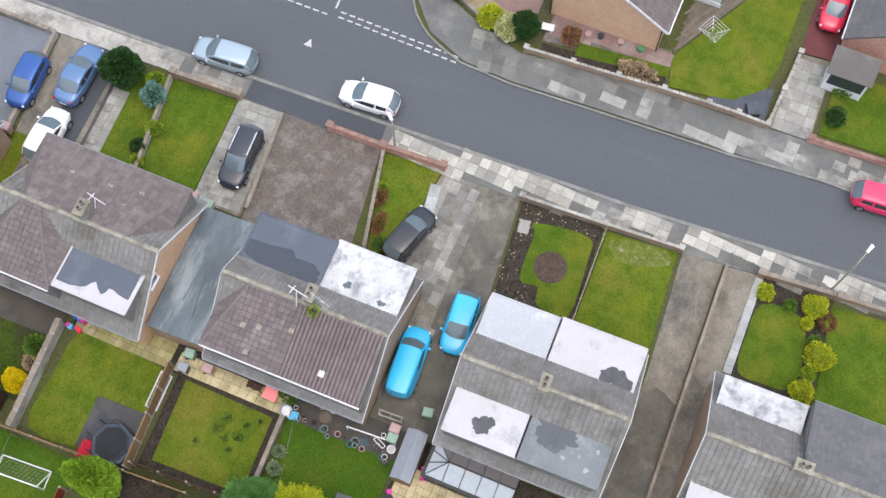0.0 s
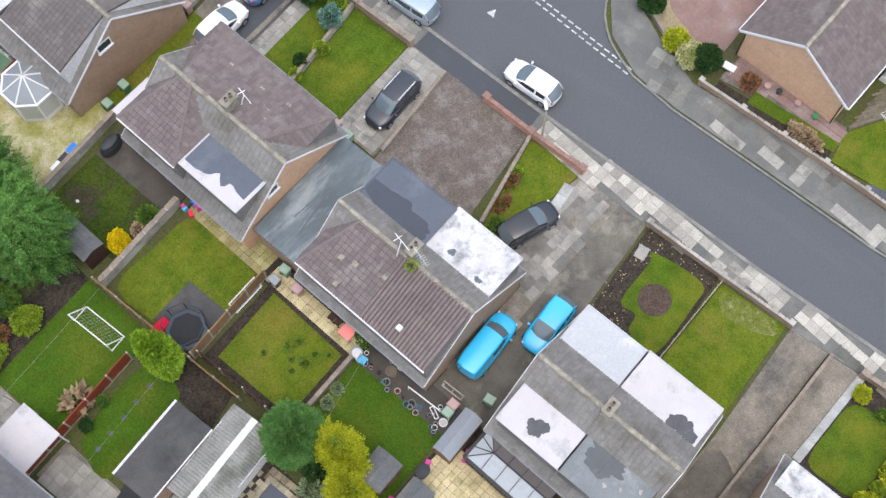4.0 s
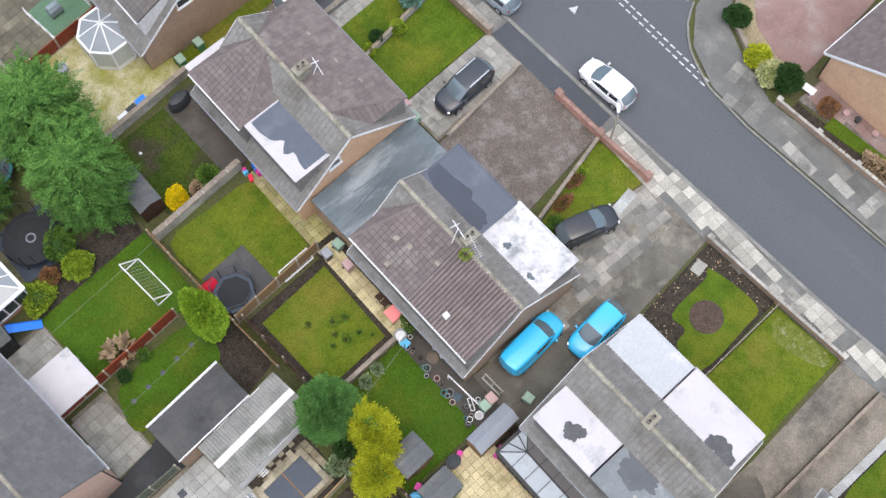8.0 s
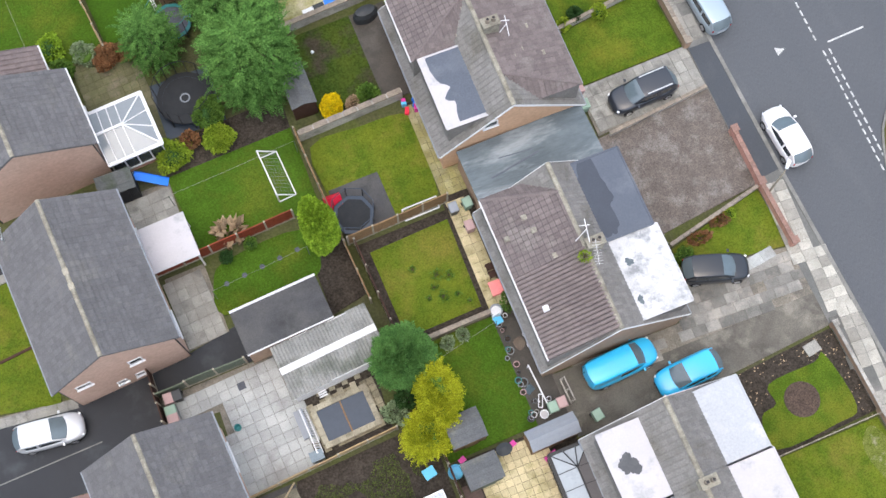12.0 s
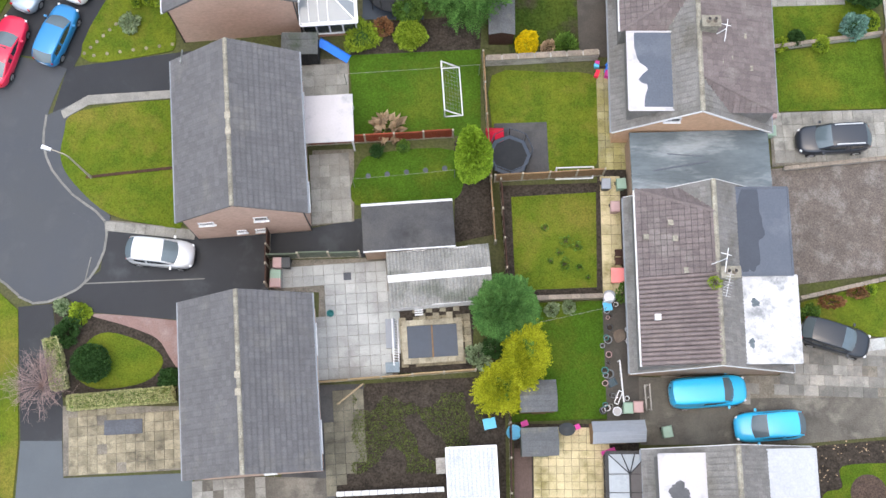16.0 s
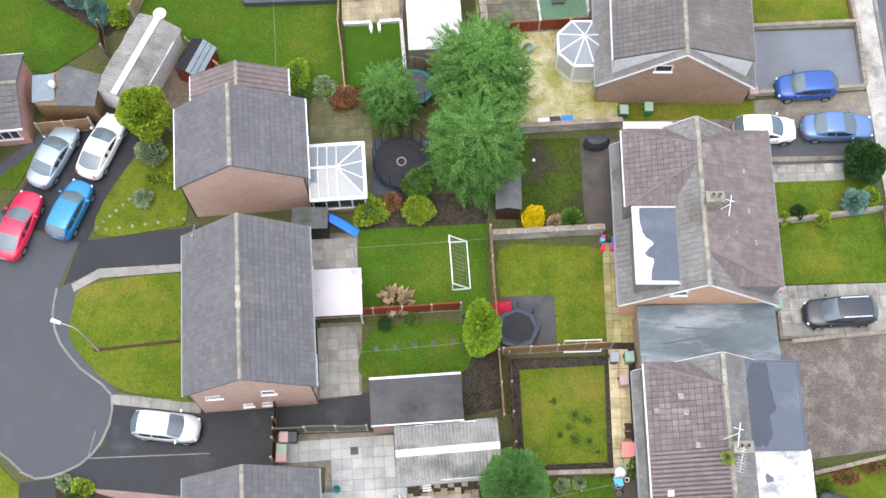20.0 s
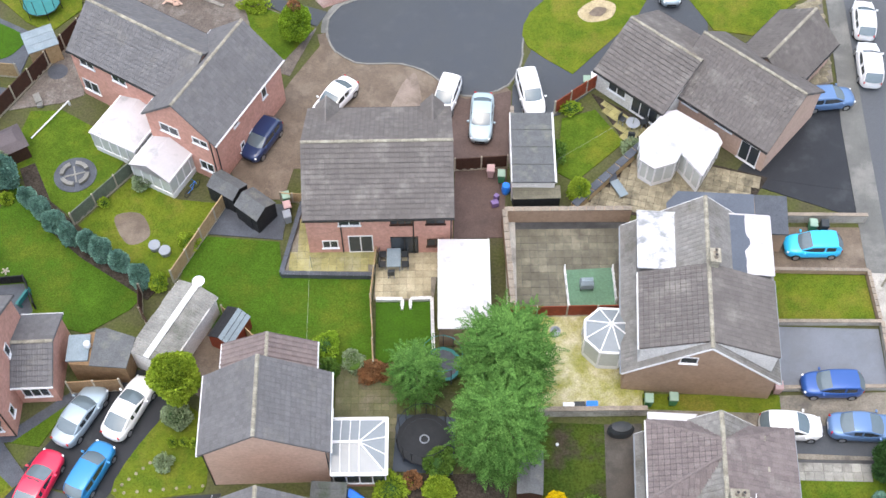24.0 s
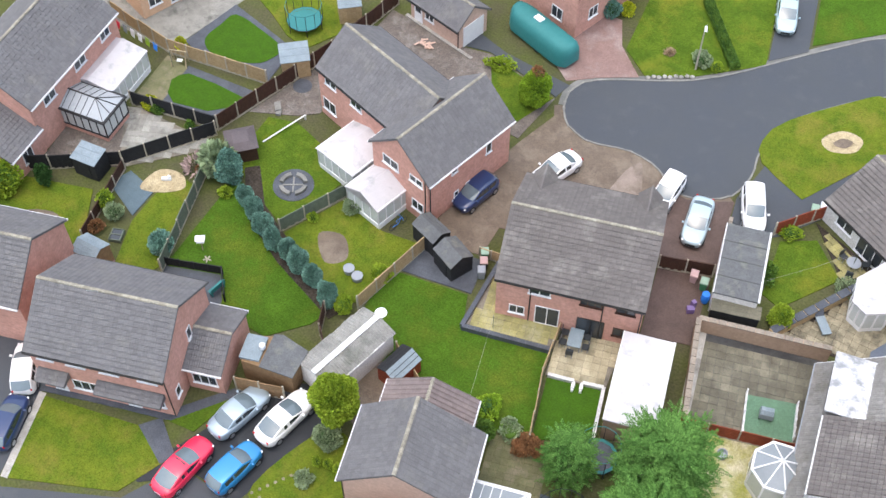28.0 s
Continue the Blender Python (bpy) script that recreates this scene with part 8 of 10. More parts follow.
    for sx in (-.31, .31):
        for sy in (-1, 1):
            y0, y1 = sy * (a - .2), sy * (a + .005)
            tyre = part("wheel", Geo().tube([(sx * length, y0, .31), (sx * length, y1, .31)], .31, 16), "rubber", c)
            part("rim", Geo().tube([(sx * length, sy * (a - .02), .31), (sx * length, sy * (a + .018), .31)], .2, 10), "rim", tyre)
    for sy in (-1, 1):
        part("headlight", Geo().box(.452 * length, sy * a * .66, .66, .14, .24, .1, sy * -38), "lamp", c)
        part("taillight", Geo().box(-.475 * length, sy * a * .66, .72 if shape != "van" else .8, .07, .16, .18, sy * 18), "taillamp", c)
        part("wing_mirror", Geo().box((cowl - .04) * length, sy * (a + .08), .95, .12, .17, .12), p, c)
        if rails:
            part("roof_rail", Geo().beam((xt0 + .1, sy * a * .68, height + .02), (xt1 - .2, sy * a * .68, height + .02), .07), "chrome", c)
    part("grille", Geo().box(.497 * length, 0, .38, .04, width * .42, .2), "black", c)
    part("number_plate", Geo().box(-.5 * length, 0, .5, .03, .5, .11), "lamp", c)
    if sunroof:
        part("sunroof", Geo().box((xt0 + xt1) / 2 + .15, 0, height + .012, .55, .8, .012), "glass", c)
    return c


car("van", "cyan", "bright cyan small van parked beside a bungalow", -1.05, -4.4, 4, "van")
car("hatch", "cyan", "bright cyan hatchback parked on the drive", 2.35, -6.35, 184)
car("suv", "grey", "dark grey estate car with silver roof rails on a slab drive", 7.15, 10.75, 183, rails=True)
car("hatch", "black", "black hatchback parked askew by a triangular lawn", 6.5, -1.25, -17)
car("hatch", "white", "white hatchback parked at the kerb", 14.15, 4.85, 94)
car("estate", "silver", "silver-blue car parked at the kerb", 13.35, 14.9, 94)
car("hatch", "pink", "pinkish red hatchback at the far kerb", 20.0, -27.9, -86)
car("hatch", "red", "red hatchback on a dark red drive", 32.4, -21.2, 182)
car("hatch", "blue", "deep blue hatchback on a shared drive", 6.7, 26.0, 183)
car("saloon", "midblue", "steel blue saloon on a tarmac strip", 8.4, 23.1, 0)
car("hatch", "white", "white hatchback beside a bungalow", 3.75, 22.9, 0)
car("hatch", "silverwhite", "light silver hatchback on a black drive", -32.9, 3.75, -6)
car("hatch", "cyan", "cyan hatchback on a brown drive", 6.6, 36.7, 184)
car("suv", "white", "white people carrier at the kerb", 12.75, 53.6, 88)
car("hatch", "white", "white hatchback at the kerb", 12.95, 58.2, 86)
car("hatch", "midblue", "blue hatchback beside a brick house", 9.2, 50.0, 10)
car("saloon", "silver", "silver-blue saloon on a black drive", -41.45, 21.1, 67)
car("coupe", "white", "white coupe on a black drive", -38.45, 21.75, 69)
car("coupe", "red", "bright red coupe with a sunroof on a black drive", -43.1, 16.35, 74, sunroof=True)
car("hatch", "brightblue", "bright blue hatchback on a black drive", -40.0, 17.4, 70)
car("hatch", "white", "white hatchback beside a brick house", -56.3, 19.2, 116)
car("hatch", "navy", "navy hatchback beside a lawn", -55.2, 15.3, 98)
car("hatch", "navy", "navy blue hatchback beside a red brick house", -32.95, 43.7, 246)
car("saloon", "white", "white saloon half hidden behind a roof", -28.0, 47.8, 239)
car("saloon", "pale", "pale blue saloon on brown block paving", -16.85, 46.7, 269)
car("estate", "white", "white estate car on dark tarmac", -13.25, 49.3, 283, rails=True)
car("hatch", "white", "white hatchback behind a tiled roof", -19.6, 48.6, 257)
car("saloon", "pale", "pale silver saloon on a distant drive", -14.7, 70.8, 277)
car("hatch", "silver", "grey-blue hatchback beside an island lawn", -2.3, 61.0, 275)


# ---- trees and shrubs ----
def leaf_mass(geo, rnd, c, r, n, size, droop=0.0, lobes=5, shell=0.55, stretch=1.0, lumpy=0.28):
    """Small folded leaves through an uneven ellipsoid."""
    cx, cy, cz = c
    rx, ry, rz = r
    lob = [(Vector((rnd.gauss(0, 1), rnd.gauss(0, 1), rnd.gauss(0, 1))).normalized(), rnd.uniform(0.4, 1.0)) for _ in range(lobes * 3)]
    for _ in range(n):
        d = Vector((rnd.gauss(0, 1), rnd.gauss(0, 1), rnd.gauss(0, 1) + 0.25)).normalized()
        k = 1 - lumpy + lumpy * max(max(0, d.dot(q)) ** 5 * s * 1.5 for q, s in lob)
        k *= shell + (1 - shell) * rnd.random() ** 0.5
        p = Vector((cx + d.x * rx * k, cy + d.y * ry * k, cz + d.z * rz * k))
        out = (d + Vector((rnd.uniform(-.7, .7), rnd.uniform(-.7, .7), rnd.uniform(-.4, .7) - droop))).normalized()
        side = out.cross(Vector((rnd.uniform(-1, 1), rnd.uniform(-1, 1), rnd.uniform(-.3, 1)))).normalized()
        s = size * rnd.uniform(0.6, 1.3)
        w = s * 0.5
        up = out.cross(side) * s * 0.2
        geo.add([p, p + out * s * .5 * stretch + side * w + up, p + out * s * stretch, p + out * s * .5 * stretch - side * w + up], [(0, 1, 2), (0, 2, 3)])


def spray(g, rnd, p, out, ln, leaf, pairs=6):
    """A flat, drooping conifer spray: paired leaflets along an axis."""
    side = out.cross(Vector((rnd.uniform(-.5, .5), rnd.uniform(-.5, .5), 1))).normalized()
    nrm = side.cross(out)
    for j in range(pairs):
        s = j / (pairs - 1)
        c = p + out * ln * s - Vector((0, 0, ln * .22 * s * s))
        for sg in (-1, 1):
            d = (out * (.6 + .4 * s) + side * sg * (.9 - .4 * s)).normalized()
            sz = leaf * (1.2 - .5 * s) * rnd.uniform(.75, 1.2)
            w = d.cross(nrm) * sz * .22
            g.add([c, c + d * sz * .5 + w + nrm * .02, c + d * sz, c + d * sz * .5 - w + nrm * .02], [(0, 1, 2), (0, 2, 3)])


def spray_mass(g, rnd, c, r, n, ln, leaf, lumpy=.3, lift=.3):
    """Sprays pointing outwards over an uneven ellipsoid."""
    lob = [(Vector((rnd.gauss(0, 1), rnd.gauss(0, 1), rnd.gauss(0, 1))).normalized(), rnd.uniform(.5, 1.0)) for _ in range(18)]
    for _ in range(n):
        d = Vector((rnd.gauss(0, 1), rnd.gauss(0, 1), rnd.gauss(0, 1) + .35)).normalized()
        k = 1 - lumpy + lumpy * max(max(0, d.dot(q)) ** 6 * s * 1.4 for q, s in lob)
        k *= rnd.uniform(.62, .9)
        p = Vector((c[0] + d.x * r[0] * k, c[1] + d.y * r[1] * k, c[2] + d.z * r[2] * k))
        out = (d + Vector((rnd.uniform(-.5, .5), rnd.uniform(-.5, .5), rnd.uniform(-.2, .3) + lift))).normalized()
        spray(g, rnd, p, out, ln * rnd.uniform(.7, 1.25), leaf)


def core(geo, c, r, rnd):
    """A lumpy dense inner mass; a darker one stands in for shade inside the crown."""
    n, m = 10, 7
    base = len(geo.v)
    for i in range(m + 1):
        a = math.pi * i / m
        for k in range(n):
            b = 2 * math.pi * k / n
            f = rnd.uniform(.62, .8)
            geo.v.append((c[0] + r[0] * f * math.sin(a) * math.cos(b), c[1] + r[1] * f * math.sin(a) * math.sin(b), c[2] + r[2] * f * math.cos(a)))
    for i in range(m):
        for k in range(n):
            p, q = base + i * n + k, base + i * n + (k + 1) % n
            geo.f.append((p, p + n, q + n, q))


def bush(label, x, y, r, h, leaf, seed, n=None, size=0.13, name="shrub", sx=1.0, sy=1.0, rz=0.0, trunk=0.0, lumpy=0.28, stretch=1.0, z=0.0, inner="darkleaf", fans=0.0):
    rnd = random.Random(seed)
    b = thing(name, label, "tree" if name.endswith("tree") else ("hedge" if name == "hedge" else "shrub"), x, y, z, rz)
    c, rr = (0, 0, trunk + h * .5), (r * sx, r * sy, h * .55)
    g = Geo()
    if fans:
        spray_mass(g, rnd, c, rr, n, fans, size, lumpy)
    else:
        leaf_mass(g, rnd, c, rr, n or int(900 * r * max(h, r) / size / 6), size, lumpy=lumpy, stretch=stretch)
    part("crown" if name.endswith("tree") else "foliage", g, leaf, b)
    # inner mass; its default dark colour stands in for shade inside the foliage
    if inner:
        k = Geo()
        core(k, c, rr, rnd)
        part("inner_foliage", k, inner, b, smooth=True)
    st = Geo().tube([(0, 0, -.05), (0.03, 0, trunk + h * .3), (0.0, 0.04, trunk + h * .6)], [0.05 + .04 * r, 0.04 + .03 * r, 0.03], 7)
    for k in range(4):
        a = k * 1.6 + rnd.random()
        st.tube([(0, 0, trunk + h * .15), (math.cos(a) * r * .4 * sx, math.sin(a) * r * .4 * sy, trunk + h * .5)], [0.05, 0.02], 5)
    part("trunk", st, "bark", b)
    return b


def conifer_tree(label, x, y, r, h, leaf, seed, levels=16, arms=11, size=0.3, low=0.05, cone=0.75):
    """A conifer of whorled drooping limbs, each set with sprays."""
    rnd = random.Random(seed)
    t = thing("conifer_tree", label, "tree", x, y)
    part("trunk", Geo().tube([(0, 0, -.1), (0.05, 0, h * .5), (0, 0, h * .96)], [0.24, 0.15, 0.03], 9), "bark", t)
    limbs, g, dark = Geo(), Geo(), Geo()
    for i in range(levels):
        f = (i + .3) / levels
        z = h * (low + (1 - low) * f)
        reach = r * min(1.0, (1.08 - f) / (1 - cone) if f > cone else 0.85 + 0.22 * math.sin(f / cone * math.pi)) if cone < 1 else r
        for k in range(arms):
            a = 2 * math.pi * (k + rnd.uniform(-.35, .35)) / arms + i * 0.7
            ln = reach * rnd.uniform(.72, 1.12)
            tip = Vector((math.cos(a) * ln, math.sin(a) * ln, z + ln * (rnd.uniform(-.1, .18) + .3 * max(0, f - .6))))
            root = Vector((0, 0, z - .05))
            if f < .8:
                limbs.tube([root, root.lerp(tip, .5) + Vector((0, 0, .04)), root.lerp(tip, .8)], [0.05, 0.03, 0.012], 4)
            n = max(4, int(ln * 5))
            for j in range(n):
                v = (j + rnd.random()) / n
                if v < .2 and f < .8:
                    continue
                p = root.lerp(tip, v) + Vector((rnd.uniform(-.14, .14), rnd.uniform(-.14, .14), rnd.uniform(-.08, .12)))
                w = a + rnd.uniform(-.9, .9)
                spray(g, rnd, p, Vector((math.cos(w), math.sin(w), rnd.uniform(-.1, .55))).normalized(), size * rnd.uniform(2.4, 3.8), size)
    part("branchwork", limbs, "bark", t)
    part("crown", g, leaf, t)
    # dark core: the shade in the gaps between sprays, put into colour and shape
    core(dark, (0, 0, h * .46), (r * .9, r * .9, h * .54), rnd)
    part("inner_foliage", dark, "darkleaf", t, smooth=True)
    return t


conifer_tree("large spreading green conifer between back gardens", -14.5, 24.8, 2.75, 8.0, "conifer", 1, 20, 16, 0.2)
conifer_tree("large spreading green conifer between back gardens", -14.8, 20.3, 2.55, 7.5, "conifer", 2, 19, 16, 0.2)
conifer_tree("rounded blue-green conifer beside artificial turf", -20.2, 24.4, 1.65, 4.6, "conifer", 3, 14, 14, 0.15)
bush("soft columnar lime green conifer by a fence", -14.57, 8.8, 1.02, 7.3, "springleaf", 4, 24000, 0.14, "conifer_tree", stretch=1.6, lumpy=.2, inner="springleaf")
bush("rounded dense green conifer behind a corrugated garage", -12.75, 0.2, 1.85, 3.6, "bluefir", 5, 2600, 0.19, "conifer_tree", trunk=.3, lumpy=.25, fans=.45)
bush("ragged golden conifer hanging over a fence", -11.6, -2.2, 1.15, 3.6, "goldleaf", 6, 1100, 0.17, "conifer_tree", trunk=.3, lumpy=.5, fans=.55, inner="greenleaf", sy=1.25)
bush("ragged golden conifer hanging over a fence", -12.9, -4.3, 1.3, 2.6, "goldleaf", 7, 1100, 0.17, "conifer_tree", trunk=.2, lumpy=.5, fans=.55, sx=1.1, inner="greenleaf")
bush("ragged golden conifer hanging over a fence", -11.9, -3.4, 1.0, 3.0, "goldleaf", 133, 900, 0.17, "conifer_tree", trunk=.3, lumpy=.5, fans=.55, inner="greenleaf")
bush("dark shrubs at the pond corner", -14.2, -2.3, 0.8, 1.1, "greyleaf", 8, 900, 0.15, lumpy=.5, inner=None)
bush("ragged dark shrub beside the pond", -13.3, -1.9, 0.7, 1.6, "darkleaf", 9, 900, 0.16, lumpy=.5, inner=None)
bush("round dark green shrub beside the trampoline", -18.3, 19.0, 0.95, 2.2, "greenleaf", 10, 2600, 0.16)
bush("round bright lime shrub", -18.3, 17.4, 1.0, 1.2, "limeleaf", 11, 2600, 0.14, inner="limeleaf")
bush("yellow-green mottled shrub in a border", -21.3, 17.3, 1.15, 1.3, "limeleaf", 12, 2200, 0.16, lumpy=.4)
bush("reddish shrub in a border", -20.0, 17.9, 0.6, 1.2, "redleaf", 13, 900, 0.14, inner=None)
bush("bright yellow broom shrub", -11.15, 16.9, 0.75, 1.0, "yellowleaf", 14, 2600, 0.13, inner="goldleaf", sy=1.1)
bush("green fan-leaved shrub by a wall", -8.8, 16.8, 0.65, 0.7, "greenleaf", 15, 900, 0.2, stretch=1.5)
bush("brown withered shrub by a wall", -9.8, 16.7, 0.5, 0.6, "dryleaf", 16, 500, 0.15, inner=None)
bush("copper-leaved hedge beside the turf", -22.4, 25.2, 0.95, 1.1, "redleaf", 17, 2200, 0.15, sx=1.4, sy=.7, rz=-20, inner="redleaf")
bush("spiky brown fern in a border", -19.6, 11.5, 0.6, 0.7, "dryleaf", 18, 90, 0.45, stretch=1.6, lumpy=.1, inner=None)
bush("small round green shrub by a red fence", -20.3, 10.1, 0.42, 0.7, "darkleaf", 19, 500, 0.12)
bush("small round green shrub by a red fence", -18.7, 10.4, 0.42, 0.6, "greenleaf", 20, 500, 0.12)
bush("grey-leaved shrub by a low wall", -9.9, 0.4, 0.45, 0.5, "greyleaf", 21, 400, 0.14, inner=None)
bush("grey-leaved shrub by a low wall", -8.9, 0.6, 0.4, 0.5, "greyleaf", 22, 350, 0.14, inner=None)
bush("leafy lime green tree beside parked cars", -35.3, 23.0, 1.65, 4.0, "limeleaf", 23, 11000, 0.16, "garden_tree", trunk=.9, inner="greenleaf")
bush("grey-green rounded shrub under a tree", -35.3, 21.3, 0.95, 1.5, "greyleaf", 24, 2200, 0.16)
for k, (bx, by) in enumerate(((-35.3, 19.6), (-34.6, 19.7), (-33.9, 19.6))):
    bush("small clipped upright shrub", bx, by, 0.3, 0.9, "limeleaf", 30 + k, 420, 0.1)
bush("grey variegated shrub in a front lawn", -35.6, 18.2, 0.6, 0.9, "greyleaf", 34, 700, 0.16, lumpy=.5, inner=None)
bush("clipped dark red-brown domed tree by the drive", -31.7, 54.4, 1.3, 3.2, "springleaf", 35, 7000, 0.14, "garden_tree", inner="greenleaf", lumpy=.2)
bush("tuft of reddish growth on a domed tree", -31.7, 54.8, 0.5, 0.6, "redleaf", 36, 300, 0.14, z=2.9, inner=None)
bush("round blue-green shrub by a brick house", -28.6, 66.2, 0.8, 1.6, "cypress", 37, 1200, 0.16)
bush("bright yellow-green shrub by a brick house", -27.4, 66.9, 0.65, 1.2, "goldleaf", 38, 900, 0.15, inner="limeleaf")
def twig_bush(label, x, y, r, h, seed, stems=46):
    """A leafless bush of thin forking twigs."""
    rnd = random.Random(seed)
    t = thing("bare_bush", label, "shrub", x, y)
    g = Geo()
    for k in range(stems):
        a, ln = rnd.uniform(0, 6.28), r * rnd.uniform(.5, 1.1)
        tip = Vector((math.cos(a) * ln, math.sin(a) * ln, h * rnd.uniform(.5, 1.05)))
        mid = tip * .45 + Vector((0, 0, h * .15))
        g.tube([(0, 0, 0), mid, tip], [.014, .009, .005], 4)
        for q in range(7):
            p = mid.lerp(tip, rnd.uniform(0, .9))
            g.tube([p, p + Vector((rnd.uniform(-1, 1), rnd.uniform(-1, 1), rnd.uniform(-.1, .8))) * r * .33], [.009, .004], 3)
    part("branch_mass", g, "twig", t)
    return t


def box_hedge(label, x, y, w, d, h, rz, leaf, seed, n=5000, size=.11, inner="greenleaf"):
    """A clipped hedge with flat sides and a rounded, uneven top."""
    rnd = random.Random(seed)
    t = thing("hedge", label, "hedge", x, y, 0, rz)
    g = Geo()
    for k in range(n):
        u, v = rnd.uniform(-1, 1), rnd.uniform(-1, 1)
        if rnd.random() < .5:
            p = Vector((u * w / 2, v * d / 2, h * (1 - .12 * max(abs(u) ** 8, abs(v) ** 4)) + rnd.uniform(-.06, .03) + .05 * noise.noise(Vector((u * w, v * d, seed)))))
            out = Vector((rnd.uniform(-.8, .8), rnd.uniform(-.8, .8), 1))
        else:
            s = rnd.choice((-1, 1))
            p, out = (Vector((u * w / 2, s * d / 2 * .97, rnd.uniform(0, h * .95))), Vector((rnd.uniform(-.8, .8), s, rnd.uniform(-.3, .8)))) if rnd.random() < w / (w + d) else (Vector((s * w / 2 * .97, v * d / 2, rnd.uniform(0, h * .95))), Vector((s, rnd.uniform(-.8, .8), rnd.uniform(-.3, .8))))
        out.normalize()
        side = out.cross(Vector((rnd.uniform(-1, 1), rnd.uniform(-1, 1), .3))).normalized()
        q = size * rnd.uniform(.6, 1.3)
        g.add([p, p + out * q * .5 + side * q * .45, p + out * q, p + out * q * .5 - side * q * .45], [(0, 1, 2), (0, 2, 3)])
    part("foliage", g, leaf, t)
    part("inner_foliage", Geo().box(0, 0, 0, w * .95, d * .92, h * .93), inner, t)
    return t


twig_bush("leafless pinkish bush by the footpath", -39.5, -4.0, 2.1, 1.8, 39, 90)
bush("round clipped dark hedge ball", -36.6, -2.8, 1.15, 1.5, "darkleaf", 40, 4200, 0.11, "hedge", lumpy=.06)
box_hedge("long clipped pale-flecked hedge", -34.8, -4.8, 6.1, .75, .95, 5, "palehedge", 41, 7000)
box_hedge("short clipped pale hedge beside a footpath", -38.7, -2.8, .8, 3.0, .95, 14, "palehedge", 42, 3500)
bush("dark mixed shrub bed at the corner", -38.3, -0.9, 0.9, 0.9, "darkleaf", 43, 1300, 0.16, lumpy=.5, inner=None)
bush("bright low green shrub at the corner", -37.6, 0.2, 0.65, 0.5, "limeleaf", 44, 900, 0.14)
bush("grey-green low cover at the corner", -38.7, 0.6, 0.5, 0.4, "greyleaf", 45, 500, 0.14)
bush("dark shrub beside the house front", -32.1, -3.6, 0.65, 0.9, "darkleaf", 46, 800, 0.14)
# cypress row
for k, (bx, by) in enumerate(((-48.7, 37.2), (-47.5, 36.2), (-46.4, 35.3), (-45.1, 34.3), (-43.7, 33.8), (-42.6, 33.1), (-41.1, 32.3), (-39.5, 31.2))):
    tagged(bush("upright blue-green cypress in a curving row", bx, by, 0.64 + .06 * (k % 3), 2.2 + .25 * (k % 2), "cypress", 50 + k, 4200, 0.13, "cypress_tree", inner="cypress"), group="cypress row")
bush("tall blue-green cypress at the garden corner", -50.8, 38.8, 1.0, 3.4, "cypress", 60, 4000, 0.17, "cypress_tree", inner="cypress")
bush("spiky pale green palm", -51.9, 39.4, .95, 1.4, "greyleaf", 61, 420, 0.5, "palm_tree", stretch=1.6, lumpy=.05, trunk=.8, inner=None)
bush("bright green low shrub under a cypress", -50.6, 37.6, 0.5, 0.6, "limeleaf", 62, 500, 0.18)
bush("round blue-grey shrub in a corner", -52.6, 31.3, 1.05, 1.7, "cypress", 63, 2600, 0.16, inner="cypress")
bush("leafless grey branches over a fence", -53.7, 39.0, 1.0, 1.2, "twig", 64, 120, 0.25, stretch=2, inner=None)
bush("red-leaved shrub by a fence post", -53.3, 38.9, 0.4, 0.7, "redleaf", 65, 350, 0.14, inner=None)
bush("bright lime shrub beside a play mat", -58.5, 33.6, 0.6, 1.6, "limeleaf", 66, 900, 0.15)
bush("pale green shrub beside a play mat", -57.3, 32.9, 0.7, 1.2, "greyleaf", 67, 1000, 0.15)
bush("reddish shrub behind a shed", -58.0, 31.4, 0.6, 0.9, "redleaf", 68, 600, 0.15, inner=None)
bush("tall yellow-green conifer at a lawn edge", -66.2, 32.4, 1.4, 3.0, "limeleaf", 69, 2600, 0.2, "conifer_tree", inner="greenleaf")
bush("upright dark conifer by a black fence", -63.8, 33.9, 0.6, 2.0, "darkleaf", 70, 900, 0.16, "conifer_tree")
bush("yellow-green shrub by a black fence", -60.2, 43.6, 0.7, 0.9, "goldleaf", 71, 800, 0.15, inner="limeleaf")
bush("dark green shrub by a black fence", -59.3, 43.4, 0.6, 0.9, "greenleaf", 72, 700, 0.15)
bush("small green shrub by a black fence", -56.2, 42.7, 0.4, 0.6, "greenleaf", 73, 350, 0.13)
bush("yellow-green climber on a fence", -60.6, 49.9, 0.5, 1.7, "goldleaf", 74, 600, 0.15, inner=None)
bush("large green shrub at the garden fence", -36.8, 34.5, 0.8, 1.1, "limeleaf", 75, 1500, 0.15, inner="greenleaf")
bush("mixed shrub by a low fence", -41.0, 39.4, 0.8, 1.0, "greyleaf", 76, 1000, 0.16, lumpy=.4, inner=None)
bush("small yellow shrub by a low fence", -43.5, 37.6, 0.4, 0.7, "limeleaf", 77, 350, 0.13)
bush("green shrub beside a corrugated garage", -38.3, 31.1, 0.7, 1.3, "limeleaf", 78, 900, 0.15, inner="greenleaf")
bush("dark green clump by a shed", -33.0, 28.3, 0.5, 0.8, "darkleaf", 79, 500, 0.14)
bush("red-brown withered clump by a shed", -31.4, 26.4, 0.7, 0.6, "redleaf", 80, 600, 0.15, inner=None)
bush("green leafy shrub behind a house", -26.1, 25.0, 0.9, 1.4, "greenleaf", 81, 1300, 0.16)
bush("bright green pyramid conifer by a wall", -9.6, 40.3, 0.85, 1.9, "limeleaf", 82, 2200, 0.15, "conifer_tree", inner="greenleaf")
